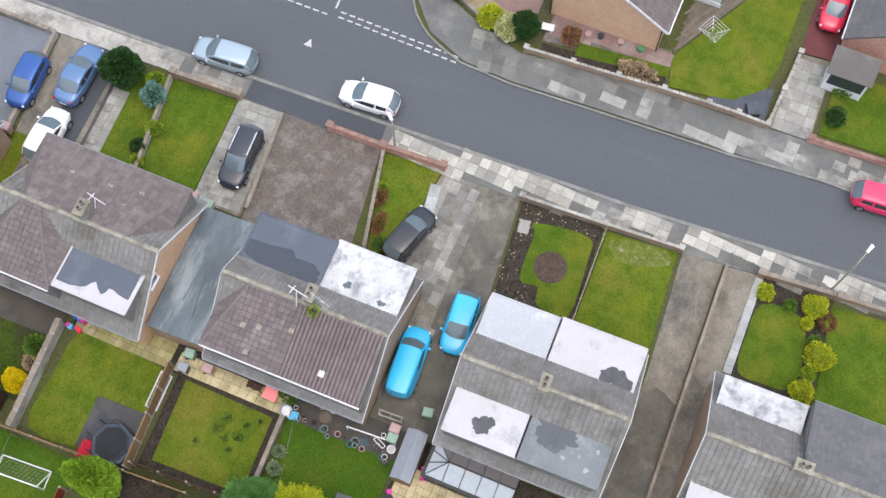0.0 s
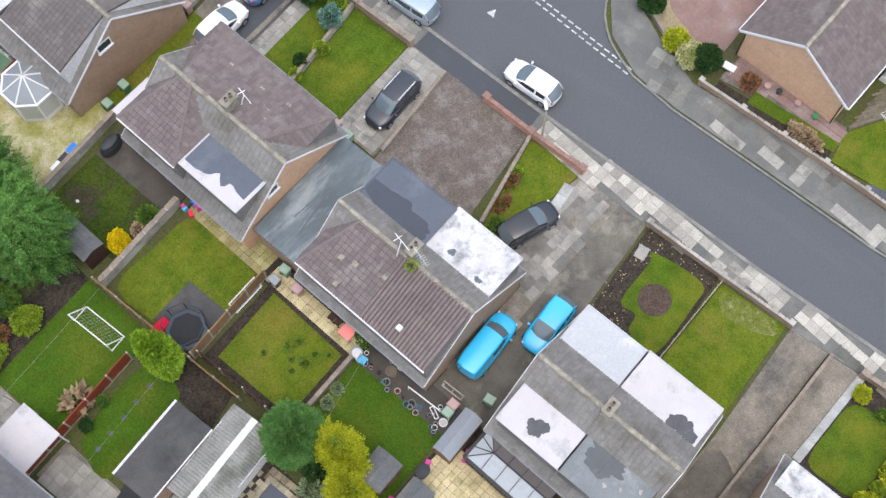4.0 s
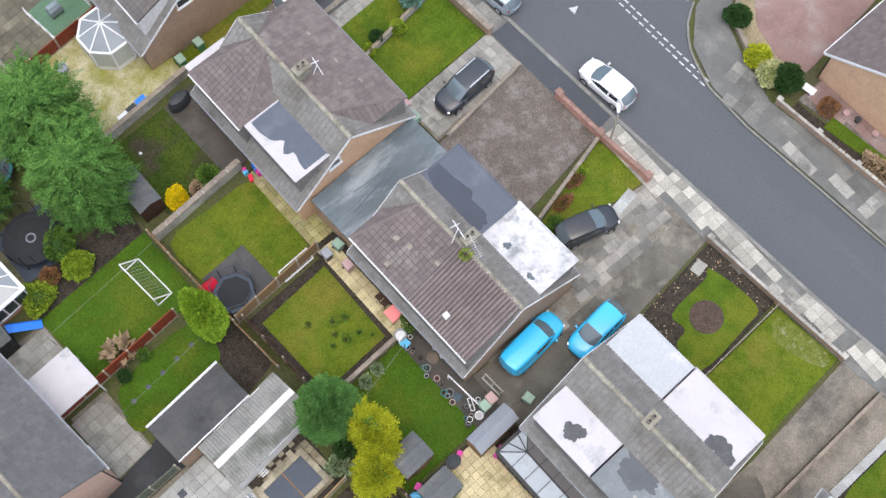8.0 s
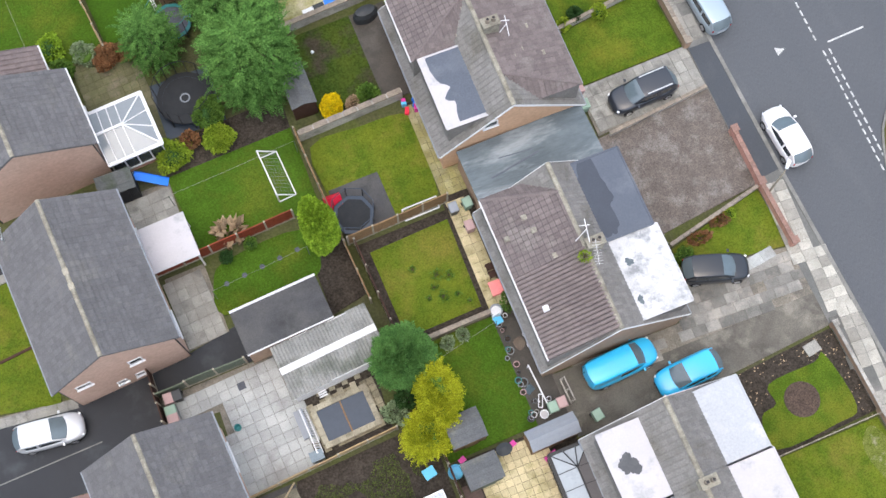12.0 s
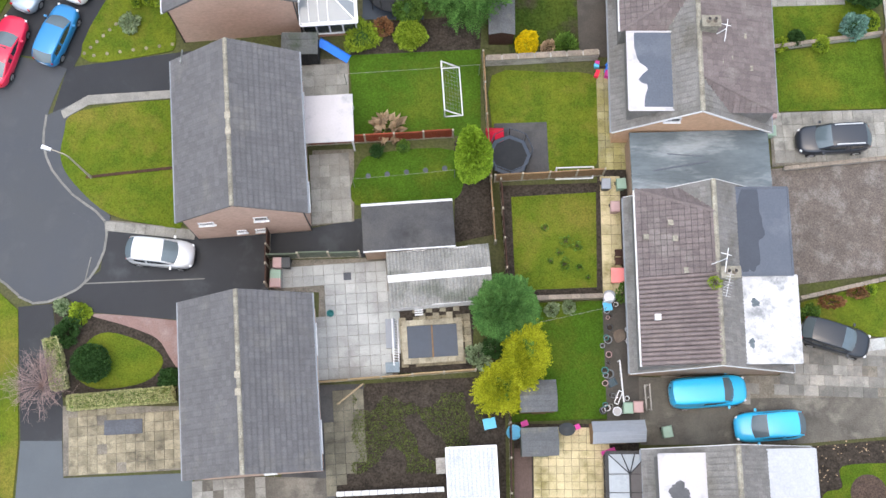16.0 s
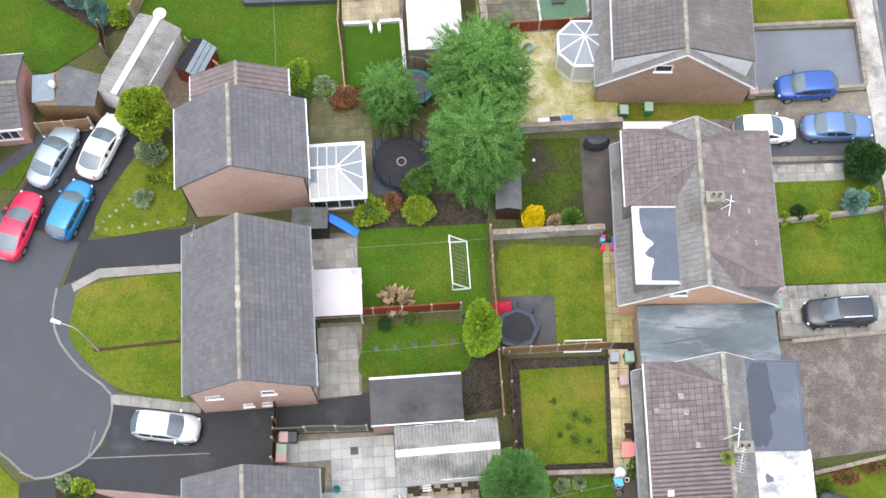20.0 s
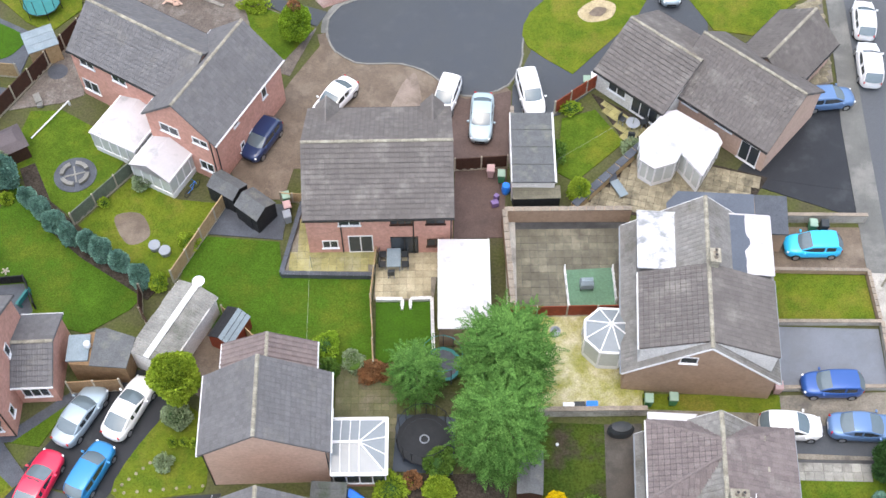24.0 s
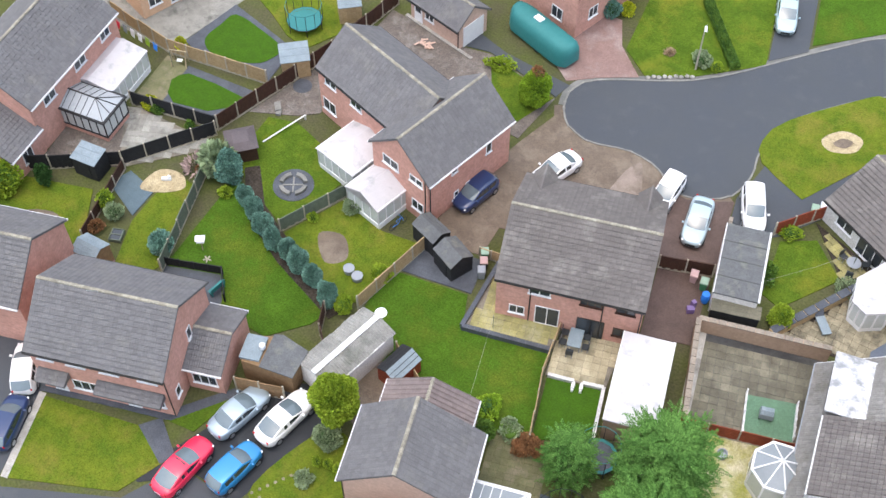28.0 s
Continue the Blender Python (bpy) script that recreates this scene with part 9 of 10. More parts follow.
bush("green climber over a garage side", -11.2, 43.6, 0.6, 1.6, "greenleaf", 83, 900, 0.16, sy=1.5, lumpy=.4)
bush("low shrub border by a red fence", -10.2, 48.2, 0.7, 0.7, "limeleaf", 84, 700, 0.14, sx=1.3, lumpy=.4)
bush("trailing greenery on a retaining wall", -5.6, 44.6, 0.9, 0.9, "greyleaf", 85, 800, 0.14, sx=1.4, lumpy=.4, inner=None)
bush("low shrub beside a lamp column", -20.2, 63.2, 0.9, 1.1, "greyleaf", 86, 1100, 0.15)
bush("small lime shrub beside a lamp column", -18.9, 62.9, 0.5, 0.8, "limeleaf", 87, 500, 0.13)
box_hedge("long low clipped hedge across a lawn", -19.4, 67.0, .7, 8.2, .6, 28, "greenleaf", 88, 5000, .12, "darkleaf")
bush("rounded dark shrub in a flower bed", -22.9, 63.5, 0.45, 0.3, "dryleaf", 89, 350, 0.13, inner=None)
bush("rough grass tufts beside a drive", -35.6, 57.4, 0.9, 0.5, "limeleaf", 90, 900, 0.16, sx=1.6, lumpy=.5, inner=None)
bush("large green shrub in a lawn corner", -26.3, 27.0, 0.95, 1.3, "springleaf", 130, 1800, 0.14, lumpy=.4)
bush("bronze-green mixed shrub in a lawn corner", -24.5, 25.9, 0.9, 1.1, "greyleaf", 131, 1400, 0.14, lumpy=.5, inner="greenleaf")
bush("copper-leaved shrub beside artificial turf", -23.4, 25.0, 0.7, 1.0, "redleaf", 132, 1000, 0.13, lumpy=.4, inner="redleaf")
for k, (bx, by, br) in enumerate(((-9.0, 4.6, .4), (-8.3, 4.3, .36), (-9.4, 3.9, .25), (-9.1, 3.2, .4), (-8.2, 3.0, .2), (-10.2, 5.4, .25), (-7.7, 2.4, .16), (-9.9, 3.4, .2))):
    bush("low tuft of darker grass in a lawn", bx, by, br, .1, "greenleaf", 140 + k, int(420 * br), .09, "grass_tuft", lumpy=.5, inner=None, z=.04)
# street side
bush("dark rounded evergreen tree at the pavement", 9.6, 20.3, 1.35, 2.7, "darkleaf", 91, 5200, 0.17, "evergreen_tree", trunk=.4)
bush("blue-green upright shrub by a low wall", 8.9, 17.9, 0.8, 1.6, "cypress", 92, 1800, 0.15, inner="darkleaf")
bush("yellow-green shrub by the pavement", 10.0, 18.4, 0.7, 0.9, "limeleaf", 93, 1100, 0.14)
bush("lime green shrub by a low wall", 6.9, 16.9, 0.55, 0.8, "limeleaf", 94, 900, 0.13)
bush("dark round shrub by a low wall", 5.4, 17.3, 0.55, 0.8, "darkleaf", 95, 800, 0.13)
bush("lime green shrub by a low wall", 4.5, 16.9, 0.45, 0.6, "limeleaf", 96, 600, 0.13)
bush("dark round evergreen shrub on gravel", 23.9, 2.7, 0.95, 1.2, "darkleaf", 97, 1900, 0.15)
bush("round yellow-green shrub on gravel", 22.9, -0.1, 0.9, 0.9, "goldleaf", 98, 1700, 0.14, inner="limeleaf")
bush("pale yellow spiky shrub on gravel", 22.6, -1.6, 1.05, 1.1, "palehedge", 99, 2600, 0.15, inner="limeleaf")
bush("dark green upright conifer on gravel", 22.8, -2.6, 0.95, 1.9, "darkleaf", 100, 2400, 0.15, "conifer_tree")
bush("straw-coloured dry shrub by the wall", 22.9, -10.6, 0.8, 0.6, "dryleaf", 101, 900, 0.2, sx=.7, sy=1.9, inner=None, lumpy=.4)
bush("reddish dry shrub by a bungalow", 23.7, -5.6, 0.7, 0.5, "redleaf", 102, 600, 0.16, inner=None)
for k, (bx, by, br, lf) in enumerate(((11.5, -22.9, .55, "goldleaf"), (11.7, -26.0, .8, "goldleaf"), (11.1, -27.0, .6, "redleaf"), (8.7, -27.1, .95, "goldleaf"), (9.6, -26.6, .45, "greenleaf"), (6.3, -26.7, .75, "goldleaf"), (7.6, -26.8, .5, "limeleaf"), (11.3, -24.6, .4, "greenleaf"), (10.6, -25.9, .4, "goldleaf"))):
    bush("golden rounded shrub in a front border" if lf == "goldleaf" else "low green and reddish shrub in a border", bx, by, br, br * 1.3, lf, 110 + k, int(1600 * br), 0.13, inner="limeleaf")
bush("low reddish plants by a brick wall", 6.6, 0.9, 0.7, 0.4, "redleaf", 120, 500, 0.14, sx=1.3, sy=.6, inner=None)
bush("low reddish plants by a brick wall", 8.2, 1.5, 0.6, 0.4, "redleaf", 121, 450, 0.14, sx=1.3, sy=.6, inner=None)
bush("lime green small shrub in a corner lawn", 8.9, 1.7, 0.4, 0.4, "limeleaf", 122, 350, 0.12)
bush("dark green shrub by a house front", 5.2, 0.2, 0.6, 0.6, "greenleaf", 123, 600, 0.13)
bush("dark round shrubs behind a low brick wall", 27.0, -23.4, 0.8, 0.9, "greenleaf", 124, 1000, 0.15)
bush("dark round shrubs behind a low brick wall", 24.6, -23.5, 0.7, 0.8, "darkleaf", 125, 800, 0.15)
bush("yellowing moss clump on a roof ridge", -1.75, 0.9, 0.4, 0.14, "limeleaf", 126, 160, 0.1, z=6.65, inner=None)
# weeds and stepping plants in the bare garden
weeds = Geo()
wr = random.Random(77)
for _ in range(12000):
    wx, wy = wr.uniform(-21.5, -14), wr.uniform(-9, -4.4)
    if noise.noise(Vector((wx * .6, wy * .6, 0))) + .15 * (1 - abs(wy + 6.8) / 2) > 0.02:
        a, s = wr.uniform(0, 6.28), wr.uniform(.03, .09)
        weeds.add([(wx, wy, .04), (wx + math.cos(a) * s, wy + math.sin(a) * s, .1), (wx + math.cos(a + .9) * s, wy + math.sin(a + .9) * s, .12)], [(0, 1, 2)])
solid("weeds", weeds, "weedleaf", "scattered bright green weeds on bare soil", "weeds", kind="stuff")


litter = Geo()
for _ in range(260):
    lx, ly = wr.uniform(4.9, 11.5), wr.uniform(-12.4, -7.1)
    if lx > 10.9 or ly > -8.3 or (lx < 6.3 and ly > -9.7):
        z, d = .05, wr.uniform(.03, .065)
        b = wr.uniform(0, 6.28)
        litter.add([(lx + d * math.cos(b + k * 1.57), ly + d * math.sin(b + k * 1.57) * .8, z + .012 + .006 * (k % 2)) for k in range(4)], [(0, 1, 2), (0, 2, 3)])
solid("leaf_litter", litter, "dryleaf", "dry fallen leaves on dark soil beds", "leaves", kind="stuff")


# ---- garden and yard things ----
def bin_at(x, y, rz, body, lid, label, z=0.0):
    b = thing("wheelie_bin", label, "wheelie bin", x, y, z, rz)
    part("body", Geo().add([(-.2, -.24, .08), (.2, -.24, .08), (.2, .24, .08), (-.2, .24, .08), (-.27, -.3, .95), (.27, -.3, .95), (.27, .3, .95), (-.27, .3, .95)], [(3, 2, 1, 0), (4, 5, 6, 7), (0, 1, 5, 4), (1, 2, 6, 5), (2, 3, 7, 6), (3, 0, 4, 7)]), body, b)
    part("lid", Geo().add([(-.29, -.34, .95), (.29, -.34, .95), (.29, .33, .97), (-.29, .33, .97), (-.25, -.3, 1.02), (.25, -.3, 1.02), (.25, .28, 1.06), (-.25, .28, 1.06)], [(4, 5, 6, 7), (0, 1, 5, 4), (1, 2, 6, 5), (2, 3, 7, 6), (3, 0, 4, 7)]), lid, b)
    for s in (-1, 1):
        part("wheel", Geo().tube([(s * .2, .26, .1), (s * .26, .26, .1)], .1, 10), "rubber", b)
    return b


for bx, by, br, bo, li, lb in ((-6.6, 7.9, 0, "bindark", "grey", "dark bin with a grey round lid by a fence"), (-5.7, 7.9, 5, "bingreen", "bingreen", "pale green wheelie bin by a fence"), (-6.1, 6.5, 0, "binbrown", "binbrown", "pinkish wheelie bin on a slab path"),
                               (-5.7, -5.35, 0, "bingreen", "bingreen", "pale green wheelie bin beside a shed"), (-5.12, -5.28, 0, "binbrown", "binbrown", "pinkish wheelie bin beside a shed"), (-3.5, -6.7, 10, "bingreen", "bingreen", "pale green wheelie bin on the drive"),
                               (-26.0, 3.1, 0, "binbrown", "binbrown", "pinkish wheelie bin inside the gate"), (-25.5, 3.1, 0, "bindark", "bindark", "dark wheelie bin inside the gate"), (-26.1, 2.4, 90, "bingreen", "bingreen", "pale green wheelie bin beside a patio"), (-26.1, 1.9, 90, "binbrown", "binbrown", "pinkish wheelie bin beside a patio"),
                               (-5.2, 24.2, 0, "green", "bingreen", "green wheelie bin in a side passage"), (-3.6, 24.4, 0, "green", "bingreen", "green wheelie bin in a side passage"), (3.2, 25.6, 0, "binbrown", "binbrown", "pinkish wheelie bin at a gable end"),
                               (3.5, 12.3, 0, "binbrown", "binbrown", "pinkish wheelie bin by the garage"), (3.4, 11.2, 0, "bingreen", "bingreen", "pale green wheelie bin by the garage"),
                               (-30.5, 38.6, 20, "green", "bingreen", "green wheelie bin by a fence"), (-30.3, 37.8, 20, "bindark", "binbrown", "dark wheelie bin with a pinkish lid"), (-30.2, 37.0, 20, "grey", "grey", "grey wheelie bin by a fence"),
                               (-16.0, 41.8, 0, "binbrown", "binbrown", "pinkish wheelie bin in a side passage"), (-15.2, 41.4, 0, "green", "bingreen", "green wheelie bin in a side passage"), (-9.0, 50.6, 0, "green", "bingreen", "green wheelie bin behind a red fence"), (-8.4, 51.0, 0, "grey", "lamp", "pale wheelie bin behind a red fence"),
                               (3.6, 38.2, 0, "binbrown", "binbrown", "brown bin beside a wall"), (6.8, 38.4, 0, "green", "bingreen", "green wheelie bin beside a wall"), (7.6, 38.4, 0, "bindark", "bindark", "dark wheelie bin beside a wall")):
    bin_at(bx, by, br, bo, li, lb)


def trampoline(label, x, y, r, h, frame_m, bed="net", net_h=1.6, sides=8, net=True):
    t = thing("trampoline", label, "trampoline", x, y)
    pts = [(r * math.cos(2 * math.pi * k / sides), r * math.sin(2 * math.pi * k / sides)) for k in range(sides)]
    part("bed", Geo().prism([(px * .82, py * .82) for px, py in pts], h - .02, h), bed, t)
    part("padding", Geo().add([(px, py, h + .03) for px, py in pts] + [(px * .82, py * .82, h + .04) for px, py in pts], [(k, (k + 1) % sides, sides + (k + 1) % sides, sides + k) for k in range(sides)]), frame_m, t)
    part("rim", Geo().tube([(px, py, h) for px, py in pts + pts[:1]], .035, 6), "black", t)
    for k in range(0, sides, 2):
        px, py = pts[k]
        part("leg", Geo().tube([(px, py, h), (px * 1.03, py * 1.03, 0)], .03, 6), "black", t)
    if net:
        for k in range(0, sides):
            px, py = pts[k]
            part("net_pole", Geo().tube([(px, py, h), (px * 1.02, py * 1.02, h + net_h)], .025, 6), "black", t)
        part("net_ring", Geo().tube([(px * 1.02, py * 1.02, h + net_h) for px, py in pts + pts[:1]], .025, 6), frame_m, t)
    return t


tr = trampoline("small dark eight-sided trampoline with an enclosure", -12.3, 9.75, 1.3, 0.5, "tarp", "net", net_h=1.3)
big = trampoline("large round black trampoline with an enclosure", -19.4, 20.6, 1.75, 0.8, "net", sides=16, net_h=1.5)
part("centre_ring", Geo().tube([(.28 * math.cos(a * .524), .28 * math.sin(a * .524), .83) for a in range(13)], .05, 6), "grey", big)
part("groundsheet", Geo().box(0, 0, .04, 3.8, 3.9, .02), "tarp", big, "dark teal ground sheet")
trampoline("round teal trampoline with an enclosure", -52.4, 56.3, 1.5, 0.7, "teal", "teal", sides=12)
tb = trampoline("half-hidden teal trampoline behind a garage", -18.6, 26.0, 1.3, 0.6, "teal", "slate", sides=12)

rd = thing("play_tent", "folded red play tent beside a trampoline", "play tent", -13.15, 11.15, 0, 0)
part("cover", Geo().add([(-.55, -.5, 0), (.55, -.5, 0), (.55, .5, 0), (-.55, .5, 0), (-.5, 0, .9), (.5, -.05, .95)], [(0, 1, 5, 4), (2, 3, 4, 5), (1, 2, 5), (3, 0, 4), (3, 2, 1, 0)]), "red", rd)


def goal(label, x, y, rz, w, d, h, material="upvc"):
    g = thing("football_goal", label, "football goal", x, y, 0, rz)
    for a, b in (((0, -w / 2, 0), (0, -w / 2, h)), ((0, w / 2, 0), (0, w / 2, h)), ((0, -w / 2, h), (0, w / 2, h)), ((0, -w / 2, h), (d, -w / 2, 0)), ((0, w / 2, h), (d, w / 2, 0)), ((d, -w / 2, 0.03), (d, w / 2, 0.03)), ((0, -w / 2, .03), (d, -w / 2, .03)), ((0, w / 2, .03), (d, w / 2, .03))):
        part("bar", Geo().tube([a, b], 0.045, 7), material, g)
    net = Geo()
    for k in range(13):
        yy = -w / 2 + w * k / 12
        net.beam((0, yy, h), (d, yy, .02), .008)
    for k in range(6):
        t = k / 6
        net.beam((d * t, -w / 2, h * (1 - t)), (d * t, w / 2, h * (1 - t)), .008)
    part("net", net, "grey", g)
    return g


goal("white framed football goal with a net on a lawn", -16.3, 13.9, 4, 3.1, 1.1, 1.3)
goal("small low white goal frame beside a fence", -8.4, 8.95, -88, 2.2, .5, 0.75)

# raised pond with a cover, low white railing
pd = thing("pond", "raised rectangular pond under dark blue covers", "pond", -16.9, -1.42, 0, 3.5)
for sx, sy, w, d in ((0, -1.12, 3.5, .35), (0, 1.12, 3.5, .35), (-1.62, 0, .35, 2.0), (1.62, 0, .35, 2.0)):
    m = max(2, int(max(w, d) / .42))
    for k in range(m):
        f = (k + .5) / m - .5
        part("edging", Geo().box(sx + (w * f if w > d else 0), sy + (d * f if d > w else 0), 0, (w / m if w > d else w) - .02, (d / m if d > w else d) - .02, .28), "buffslab", pd)
for s in (-1, 1):
    part("cover", Geo().box(s * .75, 0, .1, 1.42, 1.88, .12), "tarp", pd)
part("divider", Geo().box(0, 0, .1, .09, 1.9, .16), "fence", pd)
rl = thing("railing", "low white slatted railing beside a pond", "railing", -18.85, -1.5, 0, 3)
for z in (.12, .74):
    part("rail", Geo().beam((-.45 * z, -1.4, z), (-.45 * z, 1.3, z), .06), "upvc", rl)
for k in range(18):
    part("slat", Geo().beam((-.02, -1.35 + k * .155, .02), (-.37, -1.35 + k * .155, .82), .06, .03), "upvc", rl)
st = thing("stacked_chairs", "stack of white plastic garden chairs", "chair", -17.7, 0.3, 0, 5)
for k in range(4):
    part("chair_seat", Geo().box(0, -.2 + k * .13, .4 + .05 * k, .5, .09, .06), "upvc", st)
part("chair_back", Geo().box(0, .35, .1, .5, .06, .75), "upvc", st)
solid("garden_bench", Geo().box(-19.35, -1.0, 0, .55, 1.7, .45, 3).box(-19.12, -1.0, .4, .08, 1.7, .4, 3), "grey", "dark grey bench against a railing", "bench")
solid("storage_box", Geo().box(-19.2, -3.0, 0, .75, .55, .55, 3).box(-19.2, -3.0, .55, .8, .6, .06, 3), "paleshed", "pale grey storage box on a patio", "storage box")
solid("drain_cover", Geo().box(-21.95, 2.45, .05, .45, .45, .03, 4).box(-21.95, 2.45, .07, .22, .22, .05, 4), "slate", "dark square drain cover in a patio", "drain cover")
solid("garden_pot", Geo().lathe([(.12, 0), (.2, .12), (.22, .3), (.18, .3), (.1, .1)], 14, -22.9, .2), "teal", "small teal bowl on a slab patio", "pot")
solid("timber_pole", Geo().beam((-22.4, -5.1, .08), (-20.9, -3.9, .2), .09), "timber", "bare timber pole lying on slabs", "timber")
solid("blue_crate", Geo().box(-13.6, -6.2, 0, .7, .6, .45, 12), "skyblue", "sky blue plastic crate on bare soil", "crate")
solid("paddling_pool", Geo().lathe([(.42, 0), (.45, .3), (.42, .55), (.38, .55), (.36, .35)], 20, -12.2, -6.7), "skyblue", "round sky blue tub beside a shed", "tub")
solid("dustbin", Geo().lathe([(.3, 0), (.36, .7), (.38, .75), (.1, .85)], 16, -9.2, -6.55, 1.3, 1.0), "bindark", "dark covered barbecue beside a shed", "barbecue")
for k, (bx, by) in enumerate(((-11.6, -6.2), (-8.6, -6.4), (-6.8, -7.8))):
    solid("toy", Geo().box(bx, by, 0, .4 if k < 2 else .8, .3, .35, 20), "magenta", "small magenta plastic toy", "toy")
# pots and clutter beside the path
pr = random.Random(5)
for k in range(13):
    bx, by = -6.75 + pr.uniform(-.25, .25), .3 - k * .48 + pr.uniform(-.15, .15)
    r, h = pr.uniform(.11, .2), pr.uniform(.18, .35)
    pot = thing("plant_pot", "round plant pot with earth beside a path", "plant pot", bx, by, .04, group="plant pots by the path")
    part("pot", Geo().lathe([(r * .7, 0), (r, h), (r * 1.08, h), (r * 1.08, h + .03), (r * .85, h + .03), (r * .8, h - .04)], 12), ("grey", "binbrown", "bindark", "teal")[k % 4], pot)
    part("earth", Geo().lathe([(r * .82, h - .03), (.01, h - .02)], 10), "soil", pot)
chair = thing("garden_chair", "white and blue garden chair on a path", "chair", -6.65, .6, .03, 10)
part("seat", Geo().box(0, 0, .42, .5, .5, .06), "skyblue", chair)
part("backrest", Geo().box(0, .26, .45, .5, .06, .5), "lamp", chair)
for sx in (-.22, .22):
    for sy in (-.22, .22):
        part("leg", Geo().box(sx, sy, 0, .04, .04, .42), "lamp", chair)
solid("white_pole", Geo().tube([(-6.1, -2.6, .9), (-5.9, -5.6, .95)], .045, 8).tube([(-6.1, -2.6, 0), (-6.1, -2.6, .9)], .03, 6).tube([(-5.9, -5.6, 0), (-5.9, -5.6, .95)], .03, 6), "upvc", "long white handrail beside a path", "handrail")
solid("folded_airer", Geo().beam((-6.4, -5.0, .3), (-6.1, -4.3, .3), .05).beam((-6.1, -4.3, .3), (-5.9, -4.4, .3), .05).beam((-6.4, -5.0, .3), (-6.2, -5.1, .3), .05).beam((-6.2, -5.1, .3), (-5.9, -4.4, .3), .05).box(-6.2, -4.7, 0, .05, .05, .3), "upvc", "white folded clothes airer lying on pots", "clothes airer")
def tub_at(label, x, y, r, h, material, fill=None, name="tub"):
    t = thing(name, label, "tub", x, y, .04)
    part("shell", Geo().lathe([(r * .75, 0), (r, h), (r * 1.12, h), (r * 1.12, h + .04), (r * .92, h + .04), (r * .7, .06), (.01, .05)], 14), material, t)
    if fill:
        part("filling", Geo().lathe([(r * .9, h * .8), (.01, h * .86)], 12), fill, t)


tub_at("round dark tub with a white lid on a path", -6.55, 1.15, .36, .5, "grey", "upvc")
tub_at("grey bucket ring at a lawn edge", -6.65, -1.34, .22, .22, "greyfelt", "soil")
tub_at("old grey wheel-shaped planter at a lawn edge", -6.64, -3.34, .26, .2, "greyfelt", "soil")
tub_at("pale bucket behind a shed", -6.25, -5.5, .24, .3, "lamp", "whitefelt")
tub_at("black plant tub behind a shed", -7.05, -5.45, .2, .25, "bindark", "soil")
tub_at("white plant tub behind a shed", -6.8, -5.3, .17, .22, "upvc", "soil")
tub_at("pale basket hung by a house wall", -5.43, -1.42, .19, .3, "lamp", "soil")
for kx, ky, km in ((-5.5, -.74, "lamp"), (-5.38, -.95, "slab"), (-6.14, .74, "upvc"), (-5.65, -4.75, "lamp"), (-6.43, -4.6, "greyfelt"), (-6.6, -5.2, "slab"), (-6.5, .05, "bindark")):
    tub_at("small pale plant pot beside a path", kx, ky, .13, .24, km, "soil", "plant_pot")
cr = thing("storage_crate", "blue-grey plastic crate at a lawn edge", "crate", -6.47, -3.84, .04, 25)
for w, d, x, y in ((.5, .03, 0, -.2), (.5, .03, 0, .2), (.03, .37, -.235, 0), (.03, .37, .235, 0)):
    part("side", Geo().box(x, y, 0, w, d, .28), "bluemat", cr)
part("base", Geo().box(0, 0, 0, .5, .4, .03), "bluemat", cr)
cl = thing("climbing_plant", "green climber with a dark post against a house wall", "climber", -5.75, 1.35, .03)
lm = Geo()
leaf_mass(lm, random.Random(171), (0, 0, .7), (.45, .6, .75), 500, .11, lumpy=.4)
part("foliage", lm, "greenleaf", cl)
part("post", Geo().tube([(0, 0, 0), (.1, .1, 1.5)], .03, 6), "darkfence", cl)
GP("bare_patch", curve([(-6.3, -.9), (-5.8, -.7), (-5.6, -1.2), (-6.1, -1.5)], 3, True), 0.07, "dirtdrive", "brown mat on a dark path", "ground")
gt = thing("garden_gate", "pale timber gate leaning beside a wall", "gate", -4.55, -4.75, .04, 3)
for gx in (-.12, .12):
    part("rail", Geo().beam((gx, -.75, .9 + gx), (gx, .75, .95 + gx), .07), "paleconc", gt)
for gy in (-.7, 0, .7):
    part("upright", Geo().box(0, gy, 0, .08, .08, 1.0), "paleconc", gt)
solid("pink_toy", Geo().box(-4.9, -3.0, .05, .4, .25, .3, 30), "magenta", "pink plastic toy by a wall", "toy")
pt = thing("garden_table", "small table under a pink cloth beside a path", "table", -6.0, 2.4, .04, 0)
part("tablecloth", Geo().box(0, 0, .7, .85, .85, .03).box(0, -.43, .5, .85, .02, .2).box(0, .43, .5, .85, .02, .2), "pink", pt)
for sx in (-.35, .35):
    for sy in (-.35, .35):
        part("leg", Geo().box(sx, sy, 0, .05, .05, .7), "fence", pt)
for by in (3.3, 3.8):
    ch = thing("garden_chair", "dark wooden garden chair beside a house wall", "chair", -5.9, by, .04, 0)
    part("seat", Geo().box(0, 0, .4, .45, .42, .05), "darkfence", ch)
    part("backrest", Geo().box(.22, 0, .4, .05, .42, .5), "darkfence", ch)
    for sx in (-.2, .2):
        for sy in (-.18, .18):
            part("leg", Geo().box(sx, sy, 0, .05, .05, .4), "darkfence", ch)
toys = thing("toy_heap", "heap of blue and pink plastic toys by a wall", "toys", -6.5, 15.3, .04)
for k in range(7):
    part("toy", Geo().box(pr.uniform(-.4, .4), pr.uniform(-.4, .4), 0, pr.uniform(.2, .45), .25, pr.uniform(.2, .6), pr.uniform(0, 90)), ("blue", "magenta", "skyblue", "red")[k % 4], toys)
